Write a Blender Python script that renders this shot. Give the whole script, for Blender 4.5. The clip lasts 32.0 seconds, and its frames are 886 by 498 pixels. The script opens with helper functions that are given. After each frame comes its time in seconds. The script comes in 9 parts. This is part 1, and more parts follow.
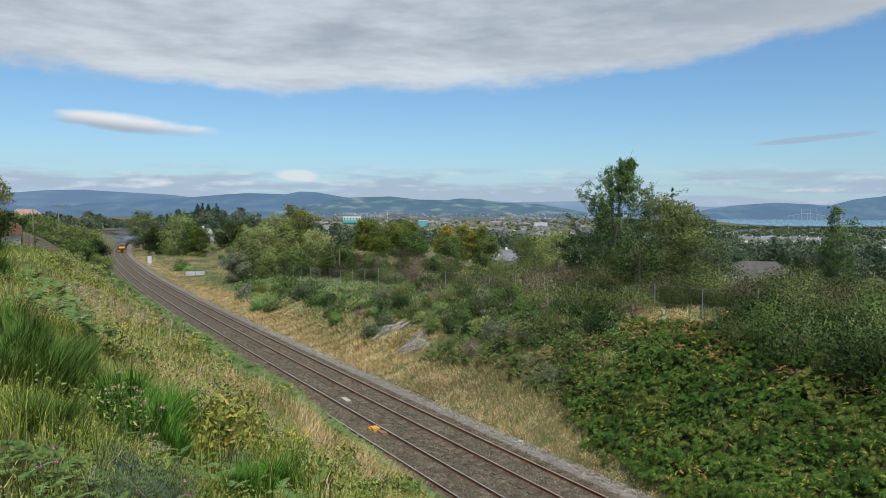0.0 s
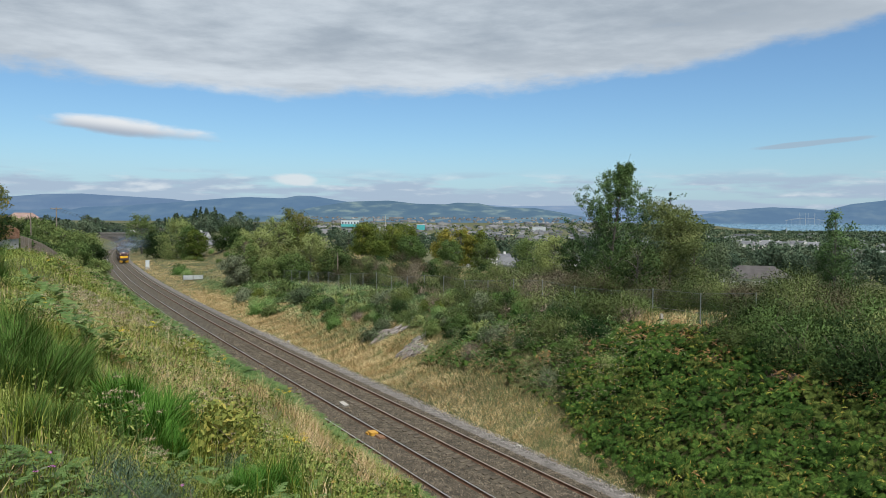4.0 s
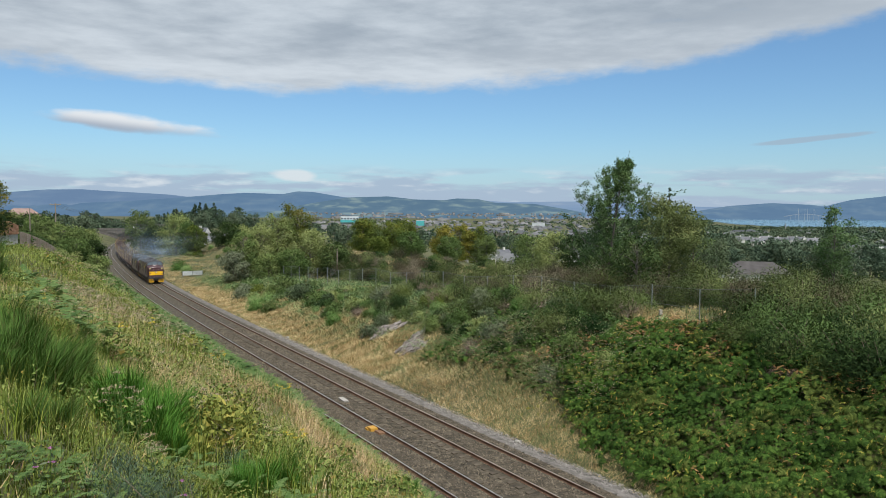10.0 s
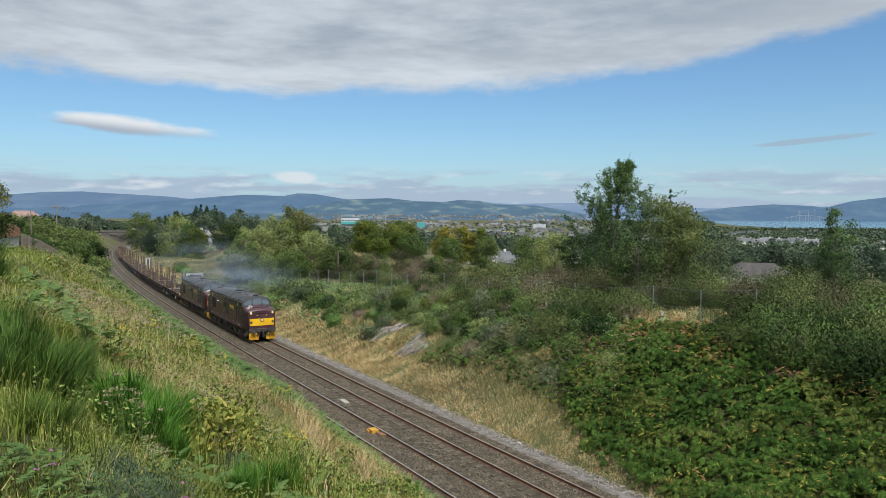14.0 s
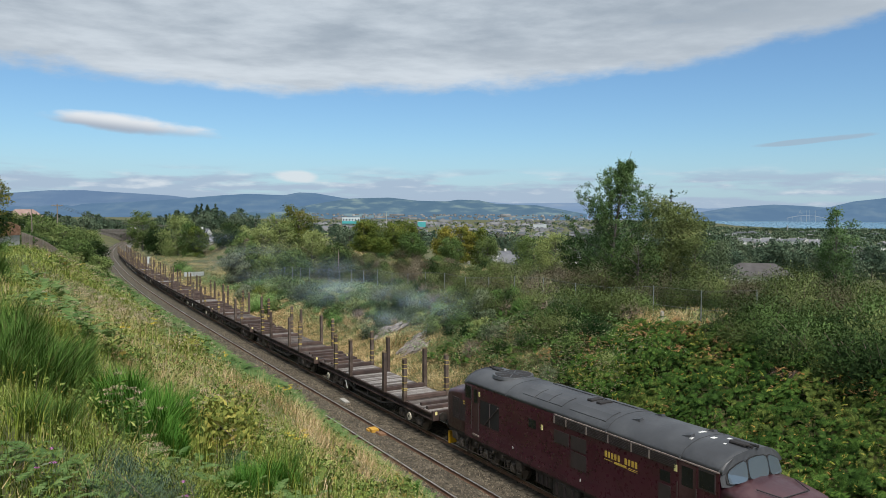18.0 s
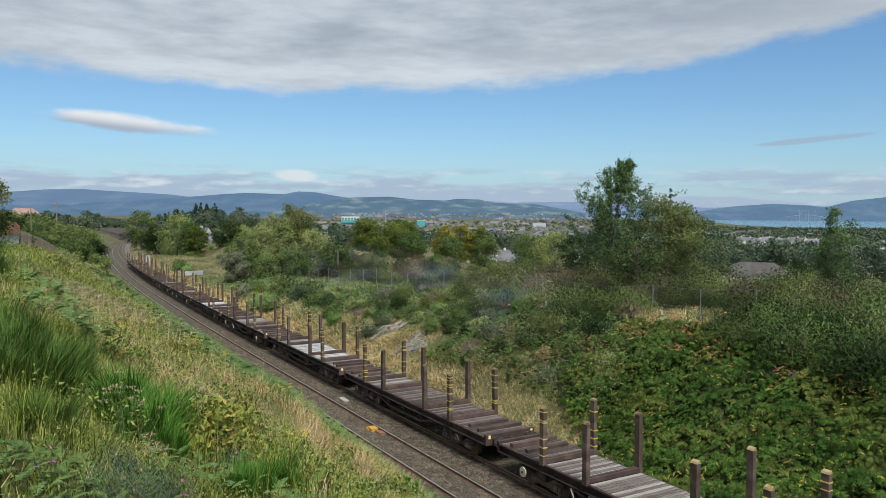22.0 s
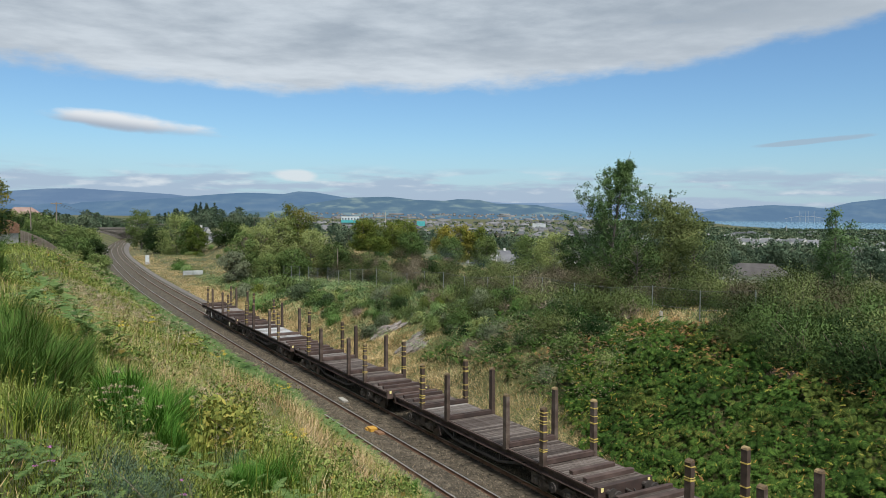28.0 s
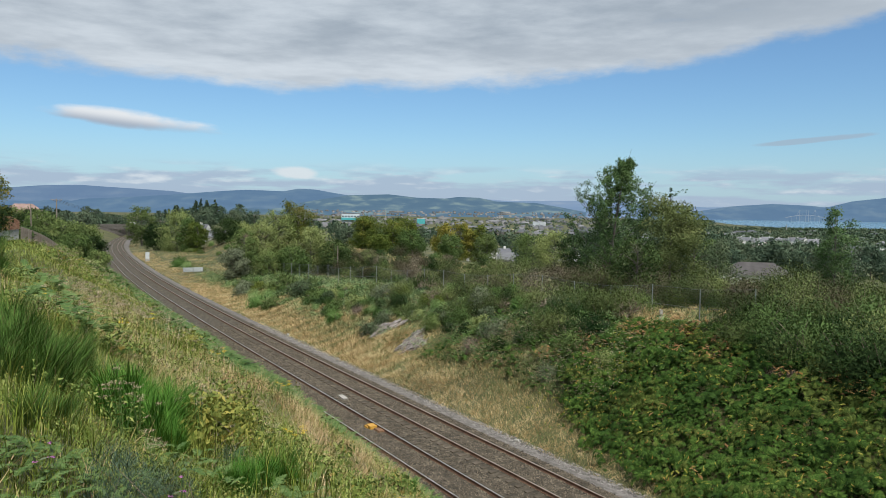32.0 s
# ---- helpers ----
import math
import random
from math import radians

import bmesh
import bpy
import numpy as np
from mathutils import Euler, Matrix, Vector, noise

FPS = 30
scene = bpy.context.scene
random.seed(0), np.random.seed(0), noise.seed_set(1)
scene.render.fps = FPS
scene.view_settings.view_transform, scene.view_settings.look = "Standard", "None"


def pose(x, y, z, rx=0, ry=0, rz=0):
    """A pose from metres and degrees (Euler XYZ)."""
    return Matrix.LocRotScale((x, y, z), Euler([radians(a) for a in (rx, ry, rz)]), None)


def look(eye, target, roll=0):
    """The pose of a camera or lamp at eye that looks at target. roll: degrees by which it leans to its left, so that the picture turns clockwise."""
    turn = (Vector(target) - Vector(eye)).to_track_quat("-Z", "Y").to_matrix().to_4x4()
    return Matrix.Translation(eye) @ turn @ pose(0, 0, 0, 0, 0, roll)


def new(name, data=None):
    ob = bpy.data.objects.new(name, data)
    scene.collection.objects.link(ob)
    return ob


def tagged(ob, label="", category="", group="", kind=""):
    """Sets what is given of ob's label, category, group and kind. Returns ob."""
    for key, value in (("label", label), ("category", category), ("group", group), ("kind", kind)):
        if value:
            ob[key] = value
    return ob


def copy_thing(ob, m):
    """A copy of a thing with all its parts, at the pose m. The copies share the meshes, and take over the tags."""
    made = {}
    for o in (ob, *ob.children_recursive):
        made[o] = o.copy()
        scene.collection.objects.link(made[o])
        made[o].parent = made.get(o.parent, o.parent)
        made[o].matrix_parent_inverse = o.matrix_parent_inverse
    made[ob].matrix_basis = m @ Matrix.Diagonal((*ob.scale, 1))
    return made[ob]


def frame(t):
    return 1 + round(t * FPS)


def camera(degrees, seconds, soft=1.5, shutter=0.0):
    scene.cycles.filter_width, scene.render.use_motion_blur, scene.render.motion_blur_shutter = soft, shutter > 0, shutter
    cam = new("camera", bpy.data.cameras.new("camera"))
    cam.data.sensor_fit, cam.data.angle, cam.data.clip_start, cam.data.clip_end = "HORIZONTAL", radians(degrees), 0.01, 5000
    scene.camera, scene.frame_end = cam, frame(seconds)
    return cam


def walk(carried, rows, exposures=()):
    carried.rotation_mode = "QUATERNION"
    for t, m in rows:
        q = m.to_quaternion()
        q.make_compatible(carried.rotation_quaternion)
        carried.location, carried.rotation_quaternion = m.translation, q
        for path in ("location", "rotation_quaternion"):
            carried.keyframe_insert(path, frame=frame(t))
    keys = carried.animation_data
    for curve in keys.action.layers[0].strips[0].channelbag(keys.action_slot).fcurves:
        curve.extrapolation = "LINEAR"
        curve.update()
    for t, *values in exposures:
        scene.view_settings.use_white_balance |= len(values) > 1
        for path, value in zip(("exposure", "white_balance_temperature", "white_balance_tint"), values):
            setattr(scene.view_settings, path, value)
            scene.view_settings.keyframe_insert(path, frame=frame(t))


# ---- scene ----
cam = camera(62.18, 32.0, 0.65)
EYE_HEIGHT = 10.66


def hold(yaw, tilt, lean):
    """The hand-held camera's pose: it stays in one spot and sways by these degrees."""
    return pose(0, 0, EYE_HEIGHT, 87.074 + tilt, 0, yaw) @ pose(0, 0, 0, 0, 0, 0.2925 + lean)


walk(cam, [
    (0.0, hold(0.001, 0.002, -0.058)),
    (0.5, hold(0.012, 0.029, -0.066)),
    (1.0, hold(0.020, 0.125, -0.069)),
    (1.5, hold(0.011, 0.244, -0.065)),
    (2.0, hold(-0.036, 0.351, -0.053)),
    (2.5, hold(-0.068, 0.392, -0.036)),
    (3.0, hold(-0.089, 0.395, -0.021)),
    (3.5, hold(-0.102, 0.384, -0.010)),
    (5.5, hold(-0.252, 0.062, -0.023)),
    (6.0, hold(-0.246, 0.022, -0.024)),
    (6.5, hold(-0.247, 0.003, -0.021)),
    (7.0, hold(-0.254, -0.011, -0.015)),
    (7.5, hold(-0.247, -0.053, -0.006)),
    (8.0, hold(-0.208, -0.068, 0.003)),
    (8.5, hold(-0.204, -0.068, 0.010)),
    (9.0, hold(-0.207, -0.052, 0.012)),
    (9.5, hold(-0.201, -0.016, 0.010)),
    (10.0, hold(-0.185, 0.001, 0.005)),
    (10.5, hold(-0.175, -0.000, 0.000)),
    (11.0, hold(-0.173, -0.018, -0.005)),
    (11.5, hold(-0.161, -0.039, -0.011)),
    (12.0, hold(-0.158, 0.004, -0.019)),
    (12.5, hold(-0.179, 0.063, -0.031)),
    (13.0, hold(-0.169, 0.077, -0.045)),
    (13.5, hold(-0.129, 0.118, -0.060)),
    (14.0, hold(-0.116, 0.133, -0.073)),
    (14.5, hold(-0.124, 0.155, -0.081)),
    (16.5, hold(-0.046, 0.183, -0.009)),
    (17.0, hold(-0.047, 0.136, 0.015)),
    (17.5, hold(-0.050, 0.126, 0.038)),
    (18.0, hold(-0.077, 0.094, 0.057)),
    (18.5, hold(-0.096, 0.069, 0.071)),
    (19.0, hold(-0.120, 0.036, 0.079)),
    (19.5, hold(-0.144, 0.066, 0.081)),
    (20.0, hold(-0.160, 0.065, 0.081)),
    (20.5, hold(-0.146, 0.048, 0.081)),
    (21.0, hold(-0.136, 0.007, 0.081)),
    (21.5, hold(-0.117, -0.005, 0.081)),
    (22.0, hold(-0.121, 0.023, 0.082)),
    (22.5, hold(-0.136, 0.071, 0.084)),
    (23.0, hold(-0.140, 0.125, 0.092)),
    (23.5, hold(-0.139, 0.137, 0.107)),
    (24.0, hold(-0.113, 0.142, 0.127)),
    (24.5, hold(-0.087, 0.142, 0.149)),
    (25.0, hold(-0.081, 0.147, 0.169)),
    (25.5, hold(-0.081, 0.155, 0.186)),
    (27.5, hold(-0.181, 0.017, 0.227)),
    (28.0, hold(-0.145, 0.046, 0.237)),
    (28.5, hold(-0.134, 0.137, 0.252)),
    (29.0, hold(-0.204, 0.150, 0.273)),
    (29.5, hold(-0.277, 0.053, 0.301)),
    (30.0, hold(-0.322, -0.026, 0.332)),
    (30.5, hold(-0.271, -0.083, 0.364)),
    (31.0, hold(-0.208, -0.079, 0.393)),
    (31.5, hold(-0.168, -0.086, 0.416)),
    (32.0, hold(-0.136, -0.125, 0.433)),
])

# ---- sky, sun, exposure ----
SUN_AZIMUTH, SUN_ELEVATION = radians(158), radians(55)   # clockwise from +y, seen from above


def make_world():
    world = bpy.data.worlds.new("world")
    scene.world = world
    world.use_nodes = True
    nt = world.node_tree
    nt.nodes.clear()
    add = nt.nodes.new

    def val(x):
        return x

    def link(a, b):
        if isinstance(a, (int, float)):
            b.default_value = a
        else:
            nt.links.new(a, b)

    def m(op, a, b=0.0, c=0.0):
        n = add("ShaderNodeMath")
        n.operation = op
        link(a, n.inputs[0]), link(b, n.inputs[1]), link(c, n.inputs[2])
        return n.outputs[0]

    def smooth(x, lo, hi):
        n = add("ShaderNodeMapRange")
        n.interpolation_type = "SMOOTHSTEP"
        link(x, n.inputs[0]), link(lo, n.inputs[1]), link(hi, n.inputs[2])
        return n.outputs[0]

    def noise_of(x, y, z, scale, detail, rough=0.55):
        c = add("ShaderNodeCombineXYZ")
        link(x, c.inputs[0]), link(y, c.inputs[1]), link(z, c.inputs[2])
        n = add("ShaderNodeTexNoise")
        n.inputs["Scale"].default_value, n.inputs["Detail"].default_value, n.inputs["Roughness"].default_value = scale, detail, rough
        nt.links.new(c.outputs[0], n.inputs["Vector"])
        return n.outputs["Fac"]

    def mix(f, a, b):
        n = add("ShaderNodeMix")
        n.data_type = "RGBA"
        link(f, n.inputs[0])
        for v, s in ((a, n.inputs[6]), (b, n.inputs[7])):
            if isinstance(v, tuple):
                s.default_value = (*v, 1)
            else:
                nt.links.new(v, s)
        return n.outputs[2]

    sky = add("ShaderNodeTexSky")
    sky.sky_type, sky.sun_disc = "NISHITA", False
    sky.sun_elevation, sky.sun_rotation = SUN_ELEVATION, SUN_AZIMUTH
    sky.air_density, sky.dust_density, sky.ozone_density = 1.0, 0.6, 3.0
    xyz = add("ShaderNodeSeparateXYZ")
    coord = add("ShaderNodeTexCoord")
    nt.links.new(coord.outputs["Generated"], xyz.inputs[0])
    x, y, z = xyz.outputs
    az = m("ARCTAN2", x, y)
    el = m("ARCSINE", z)
    # layered cloud deck, seen in perspective from below
    zz = m("MAXIMUM", z, 0.02)
    px, py = m("DIVIDE", x, zz), m("DIVIDE", y, zz)
    deck_fine = noise_of(m("MULTIPLY", px, 1.0), m("MULTIPLY", py, 1.0), 3.1, 1.2, 8, 0.60)
    deck_soft = noise_of(px, py, 9.7, 0.28, 3, 0.5)
    dd = m("ADD", az, 0.2)
    edge = m("MULTIPLY_ADD", m("MULTIPLY", dd, dd), 0.13, 0.150)
    edge = m("MINIMUM", edge, 0.24)
    rag = noise_of(m("MULTIPLY", az, 1.0), m("MULTIPLY", el, 2.5), 1.0, 9.0, 5, 0.6)
    lifted = m("ADD", el, m("MULTIPLY", m("SUBTRACT", rag, 0.5), 0.055))
    deck = smooth(lifted, edge, m("ADD", edge, 0.022))
    gap = smooth(m("ADD", deck_soft, m("MULTIPLY", deck_fine, 0.35)), 0.34, 0.46)
    deck = m("MULTIPLY", deck, gap)
    shade = m("ADD", m("MULTIPLY", deck_fine, 0.75), m("MULTIPLY", deck_soft, 0.55))
    rim = smooth(m("SUBTRACT", lifted, edge), 0.10, 0.0)
    deck_col = mix(smooth(shade, 0.46, 0.84), (3.05, 3.65, 4.35), (5.9, 6.55, 7.2))
    deck_col = mix(m("MULTIPLY", rim, 0.38), deck_col, (6.3, 6.85, 7.4))

    def lens(a0, e0, wa, we, soft, tilt=0.75):
        u = m("DIVIDE", m("SUBTRACT", az, a0), wa)
        e = m("ADD", el, m("MULTIPLY", u, we * tilt))
        v = m("DIVIDE", m("SUBTRACT", e, e0), we)
        r = m("ADD", m("MULTIPLY", u, u), m("MULTIPLY", v, v))
        wob = noise_of(m("MULTIPLY", az, 14), m("MULTIPLY", el, 45), e0 * 50, 1.0, 5)
        return smooth(m("ADD", r, m("MULTIPLY", m("SUBTRACT", wob, 0.5), 2.4)), 1.25, 1.25 - soft), v

    body, bv = lens(-0.392, 0.107, 0.112, 0.0120, 1.1)
    body_col = mix(smooth(bv, -0.8, 0.45), (3.5, 4.0, 4.8), (7.5, 7.7, 7.9))
    wisp, wv = lens(0.468, 0.0900, 0.062, 0.0038, 0.9, -1.2)
    tuft, tv = lens(-0.198, 0.0475, 0.034, 0.0085, 0.9, 0.2)
    # bank of small clouds above the hills
    band = noise_of(m("MULTIPLY", az, 3.2), m("MULTIPLY", el, 26), 4.4, 2.6, 6, 0.55)
    window = m("MULTIPLY", smooth(el, -0.004, 0.010), smooth(el, 0.066, 0.040))
    puffs = m("MULTIPLY", smooth(m("SUBTRACT", band, m("MULTIPLY", el, 2.2)), 0.30, 0.50), window)
    lit = noise_of(m("MULTIPLY", az, 9), m("MULTIPLY", el, 40), 8.8, 2.0, 4)
    puff_col = mix(smooth(m("ADD", lit, m("MULTIPLY", el, 4)), 0.62, 0.90), (3.6, 4.5, 5.8), (6.4, 6.9, 7.5))
    haze = smooth(el, 0.10, 0.0)

    blue = add("ShaderNodeMix")
    blue.data_type, blue.blend_type = "RGBA", "MULTIPLY"
    blue.inputs[0].default_value = 1.0
    nt.links.new(sky.outputs[0], blue.inputs[6])
    blue.inputs[7].default_value = (0.80, 1.02, 1.16, 1)
    col = mix(m("MULTIPLY", haze, 0.55), blue.outputs[2], (3.7, 5.3, 7.2))
    col = mix(m("MULTIPLY", puffs, 0.85), col, puff_col)
    col = mix(m("MULTIPLY", wisp, 0.62), col, (3.3, 4.0, 4.9))
    col = mix(m("MULTIPLY", tuft, 0.75), col, (7.0, 7.3, 7.6))
    col = mix(m("MULTIPLY", body, 0.95), col, body_col)
    col = mix(deck, col, deck_col)
    bg = add("ShaderNodeBackground")
    bg.inputs["Strength"].default_value = 0.10
    nt.links.new(col, bg.inputs[0])
    out = add("ShaderNodeOutputWorld")
    nt.links.new(bg.outputs[0], out.inputs[0])


make_world()
sun = new("sun", bpy.data.lights.new("sun", "SUN"))
sun.data.energy, sun.data.angle, sun.data.color = 4.1, radians(20), (1.0, 0.95, 0.87)
sun.matrix_world = look((math.sin(SUN_AZIMUTH) * 40, math.cos(SUN_AZIMUTH) * 40, 50 * math.tan(SUN_ELEVATION)), (0, 0, 14))
scene.view_settings.exposure = 0.10

# ---- materials ----
def mat(name, colours, rough=0.8, metal=0.0, scale=4.0, fine=40.0, bump=0.25, island=0.0, per_object=0.0, stretch=(1, 1, 1), translucent=0.0, spec=0.5, island_colours=None, coat=0.0, depth=0.02):
    """A procedural surface: two or three colours over coarse and fine noise, with relief. island: how far single leaves or blades differ;
    per_object: how far whole objects do; island_colours: a second range that some islands take instead."""
    ma = bpy.data.materials.new(name)
    ma.use_nodes = True
    nt = ma.node_tree
    nt.nodes.clear()
    add, link = nt.nodes.new, nt.links.new
    coord = add("ShaderNodeTexCoord")
    mp = add("ShaderNodeMapping")
    mp.inputs["Scale"].default_value = stretch
    link(coord.outputs["Object"], mp.inputs[0])
    n1, n2 = add("ShaderNodeTexNoise"), add("ShaderNodeTexNoise")
    for n, s, d in ((n1, scale, 4), (n2, fine, 3)):
        n.inputs["Scale"].default_value, n.inputs["Detail"].default_value = s, d
        link(mp.outputs[0], n.inputs["Vector"])
    sumn = add("ShaderNodeMath")
    sumn.operation = "MULTIPLY_ADD"
    link(n2.outputs["Fac"], sumn.inputs[0])
    sumn.inputs[1].default_value = 0.45
    link(n1.outputs["Fac"], sumn.inputs[2])
    last = sumn.outputs[0]

    def shift(value, amount):
        n = add("ShaderNodeMath")
        n.operation = "MULTIPLY_ADD"
        link(value, n.inputs[0])
        n.inputs[1].default_value = amount
        o = add("ShaderNodeMath")
        o.operation = "ADD"
        link(last, o.inputs[0]), link(n.outputs[0], o.inputs[1])
        n.inputs[2].default_value = -amount / 2
        return o.outputs[0]

    geo, info = None, None
    if island or island_colours:
        geo = add("ShaderNodeNewGeometry")
    if island:
        last = shift(geo.outputs["Random Per Island"], island)
    if per_object:
        info = add("ShaderNodeObjectInfo")
        last = shift(info.outputs["Random"], per_object)
    ramp = add("ShaderNodeValToRGB")
    cr = ramp.color_ramp
    k = len(colours)
    cr.elements[0].position, cr.elements[1].position = 0.42, 1.03
    cr.elements[0].color, cr.elements[1].color = (*colours[0], 1), (*colours[-1], 1)
    for i, c in enumerate(colours[1:-1], 1):
        cr.elements.new(0.42 + 0.61 * i / (k - 1)).color = (*c, 1)
    link(last, ramp.inputs[0])
    colour = ramp.outputs[0]
    if island_colours:
        share, cols = island_colours
        r2 = add("ShaderNodeValToRGB")
        r2.color_ramp.interpolation = "CONSTANT"
        r2.color_ramp.elements[0].position, r2.color_ramp.elements[1].position = 0.0, 1 - share
        r2.color_ramp.elements[0].color, r2.color_ramp.elements[1].color = (0, 0, 0, 1), (1, 1, 1, 1)
        link(geo.outputs["Random Per Island"], r2.inputs[0])
        r3 = add("ShaderNodeValToRGB")
        r3.color_ramp.elements[0].position, r3.color_ramp.elements[1].position = 1 - share, 1.0
        r3.color_ramp.elements[0].color, r3.color_ramp.elements[1].color = (*cols[0], 1), (*cols[-1], 1)
        link(geo.outputs["Random Per Island"], r3.inputs[0])
        mx = add("ShaderNodeMix")
        mx.data_type = "RGBA"
        link(r2.outputs[0], mx.inputs[0]), link(colour, mx.inputs[6]), link(r3.outputs[0], mx.inputs[7])
        colour = mx.outputs[2]
    bs = add("ShaderNodeBsdfPrincipled")
    link(colour, bs.inputs["Base Color"])
    bs.inputs["Metallic"].default_value = metal
    bs.inputs["Specular IOR Level"].default_value = spec
    bs.inputs["Coat Weight"].default_value = coat
    rr = add("ShaderNodeMapRange")
    link(n2.outputs["Fac"], rr.inputs[0])
    rr.inputs[1].default_value, rr.inputs[2].default_value = 0.3, 0.7
    rr.inputs[3].default_value, rr.inputs[4].default_value = max(rough - 0.08, 0.03), min(rough + 0.1, 1)
    link(rr.outputs[0], bs.inputs["Roughness"])
    if bump:
        b = add("ShaderNodeBump")
        b.inputs["Strength"].default_value, b.inputs["Distance"].default_value = bump, depth
        link(sumn.outputs[0], b.inputs["Height"]), link(b.outputs[0], bs.inputs["Normal"])
    shader = bs.outputs[0]
    if translucent:
        tr = add("ShaderNodeBsdfTranslucent")
        link(colour, tr.inputs["Color"])
        ms = add("ShaderNodeMixShader")
        ms.inputs[0].default_value = translucent * 0.6
        link(shader, ms.inputs[1]), link(tr.outputs[0], ms.inputs[2])
        shader = ms.outputs[0]
    out = add("ShaderNodeOutputMaterial")
    link(shader, out.inputs[0])
    return ma


def glass_mat(name, colour, rough=0.05):
    ma = bpy.data.materials.new(name)
    ma.use_nodes = True
    b = ma.node_tree.nodes["Principled BSDF"]
    b.inputs["Base Color"].default_value = (*colour, 1)
    b.inputs["Roughness"].default_value = rough
    b.inputs["Specular IOR Level"].default_value = 0.8
    b.inputs["Coat Weight"].default_value = 0.6
    return ma


def far_mat(name, a, b, c, haze_glow, scale):
    """Plain far backdrop: woods and fields at large scale. Any emission stands in for haze."""
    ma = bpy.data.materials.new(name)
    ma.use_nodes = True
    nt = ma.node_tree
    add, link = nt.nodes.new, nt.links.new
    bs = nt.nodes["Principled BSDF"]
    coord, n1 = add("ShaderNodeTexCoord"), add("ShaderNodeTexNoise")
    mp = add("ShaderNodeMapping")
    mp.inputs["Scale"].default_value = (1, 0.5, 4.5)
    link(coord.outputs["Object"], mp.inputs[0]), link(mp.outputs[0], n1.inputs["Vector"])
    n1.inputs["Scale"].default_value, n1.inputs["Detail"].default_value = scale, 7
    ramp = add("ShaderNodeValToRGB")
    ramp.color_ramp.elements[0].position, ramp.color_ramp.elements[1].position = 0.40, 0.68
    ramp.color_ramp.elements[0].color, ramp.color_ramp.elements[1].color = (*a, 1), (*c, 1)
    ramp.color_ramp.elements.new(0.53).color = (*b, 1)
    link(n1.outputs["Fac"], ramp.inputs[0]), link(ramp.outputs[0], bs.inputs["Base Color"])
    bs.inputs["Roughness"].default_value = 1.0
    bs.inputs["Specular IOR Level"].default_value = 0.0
    bs.inputs["Emission Color"].default_value = (*haze_glow, 1)
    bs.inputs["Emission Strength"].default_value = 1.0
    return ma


SOIL = mat("soil_and_turf", [(0.032, 0.036, 0.013), (0.075, 0.080, 0.026), (0.15, 0.14, 0.055)], 0.95, scale=0.12, fine=6, bump=0.6, depth=0.1)
BALLAST = mat("ballast_stone", [(0.018, 0.0150, 0.0100), (0.066, 0.054, 0.037), (0.160, 0.134, 0.096)], 0.95, scale=2.5, fine=13, bump=1.0, depth=0.06)
SHOULDER = mat("grey_ballast_stone", [(0.055, 0.048, 0.043), (0.135, 0.124, 0.115), (0.27, 0.25, 0.235)], 0.95, scale=2.5, fine=13, bump=1.0, depth=0.06)
STONE_CHIP = mat("ballast_chips", [(0.020, 0.0165, 0.011), (0.077, 0.062, 0.042), (0.225, 0.187, 0.137)], 0.9, scale=2, fine=30, bump=0.3, island=0.75)
CHIP_GREY = mat("grey_ballast_chips", [(0.055, 0.050, 0.046), (0.16, 0.148, 0.138), (0.38, 0.36, 0.34)], 0.9, scale=2, fine=30, bump=0.3, island=0.75)
POLISHED = mat("bright_polished_rail_steel", [(0.50, 0.47, 0.44), (0.72, 0.70, 0.67)], 0.28, metal=0.85, scale=2, fine=30, bump=0.03)
RUST = mat("rusty_rail_steel", [(0.09, 0.045, 0.03), (0.17, 0.09, 0.055), (0.25, 0.14, 0.09)], 0.75, metal=0.1, scale=3, fine=40, bump=0.3)
SHINE = mat("polished_rail_steel", [(0.36, 0.30, 0.25), (0.55, 0.48, 0.42)], 0.36, metal=0.6, scale=2, fine=30, bump=0.05)
SLEEPER = mat("weathered_sleeper", [(0.045, 0.037, 0.026), (0.085, 0.069, 0.049), (0.14, 0.115, 0.085)], 0.9, scale=2, fine=26, bump=0.5, per_object=0.4)

# ---- helpers for meshes ----
def np_mesh(name, verts, faces, material, smooth=False):
    """A mesh from numpy arrays; faces: one array or several, each with its own number of corners."""
    me = bpy.data.meshes.new(name)
    verts = np.asarray(verts, np.float32)
    groups = [np.asarray(f, np.int32) for f in (faces if isinstance(faces, list) else [faces])]
    loops = np.concatenate([f.ravel() for f in groups])
    sizes = np.concatenate([np.full(len(f), f.shape[1], np.int32) for f in groups])
    me.vertices.add(len(verts))
    me.vertices.foreach_set("co", verts.ravel())
    me.loops.add(len(loops))
    me.loops.foreach_set("vertex_index", loops)
    me.polygons.add(len(sizes))
    me.polygons.foreach_set("loop_start", np.concatenate([[0], np.cumsum(sizes)[:-1]]).astype(np.int32))
    me.polygons.foreach_set("loop_total", sizes)
    if smooth:
        me.polygons.foreach_set("use_smooth", np.ones(len(sizes), bool))
    me.update(calc_edges=True)
    me.validate()
    if material:
        me.materials.append(material)
    return me


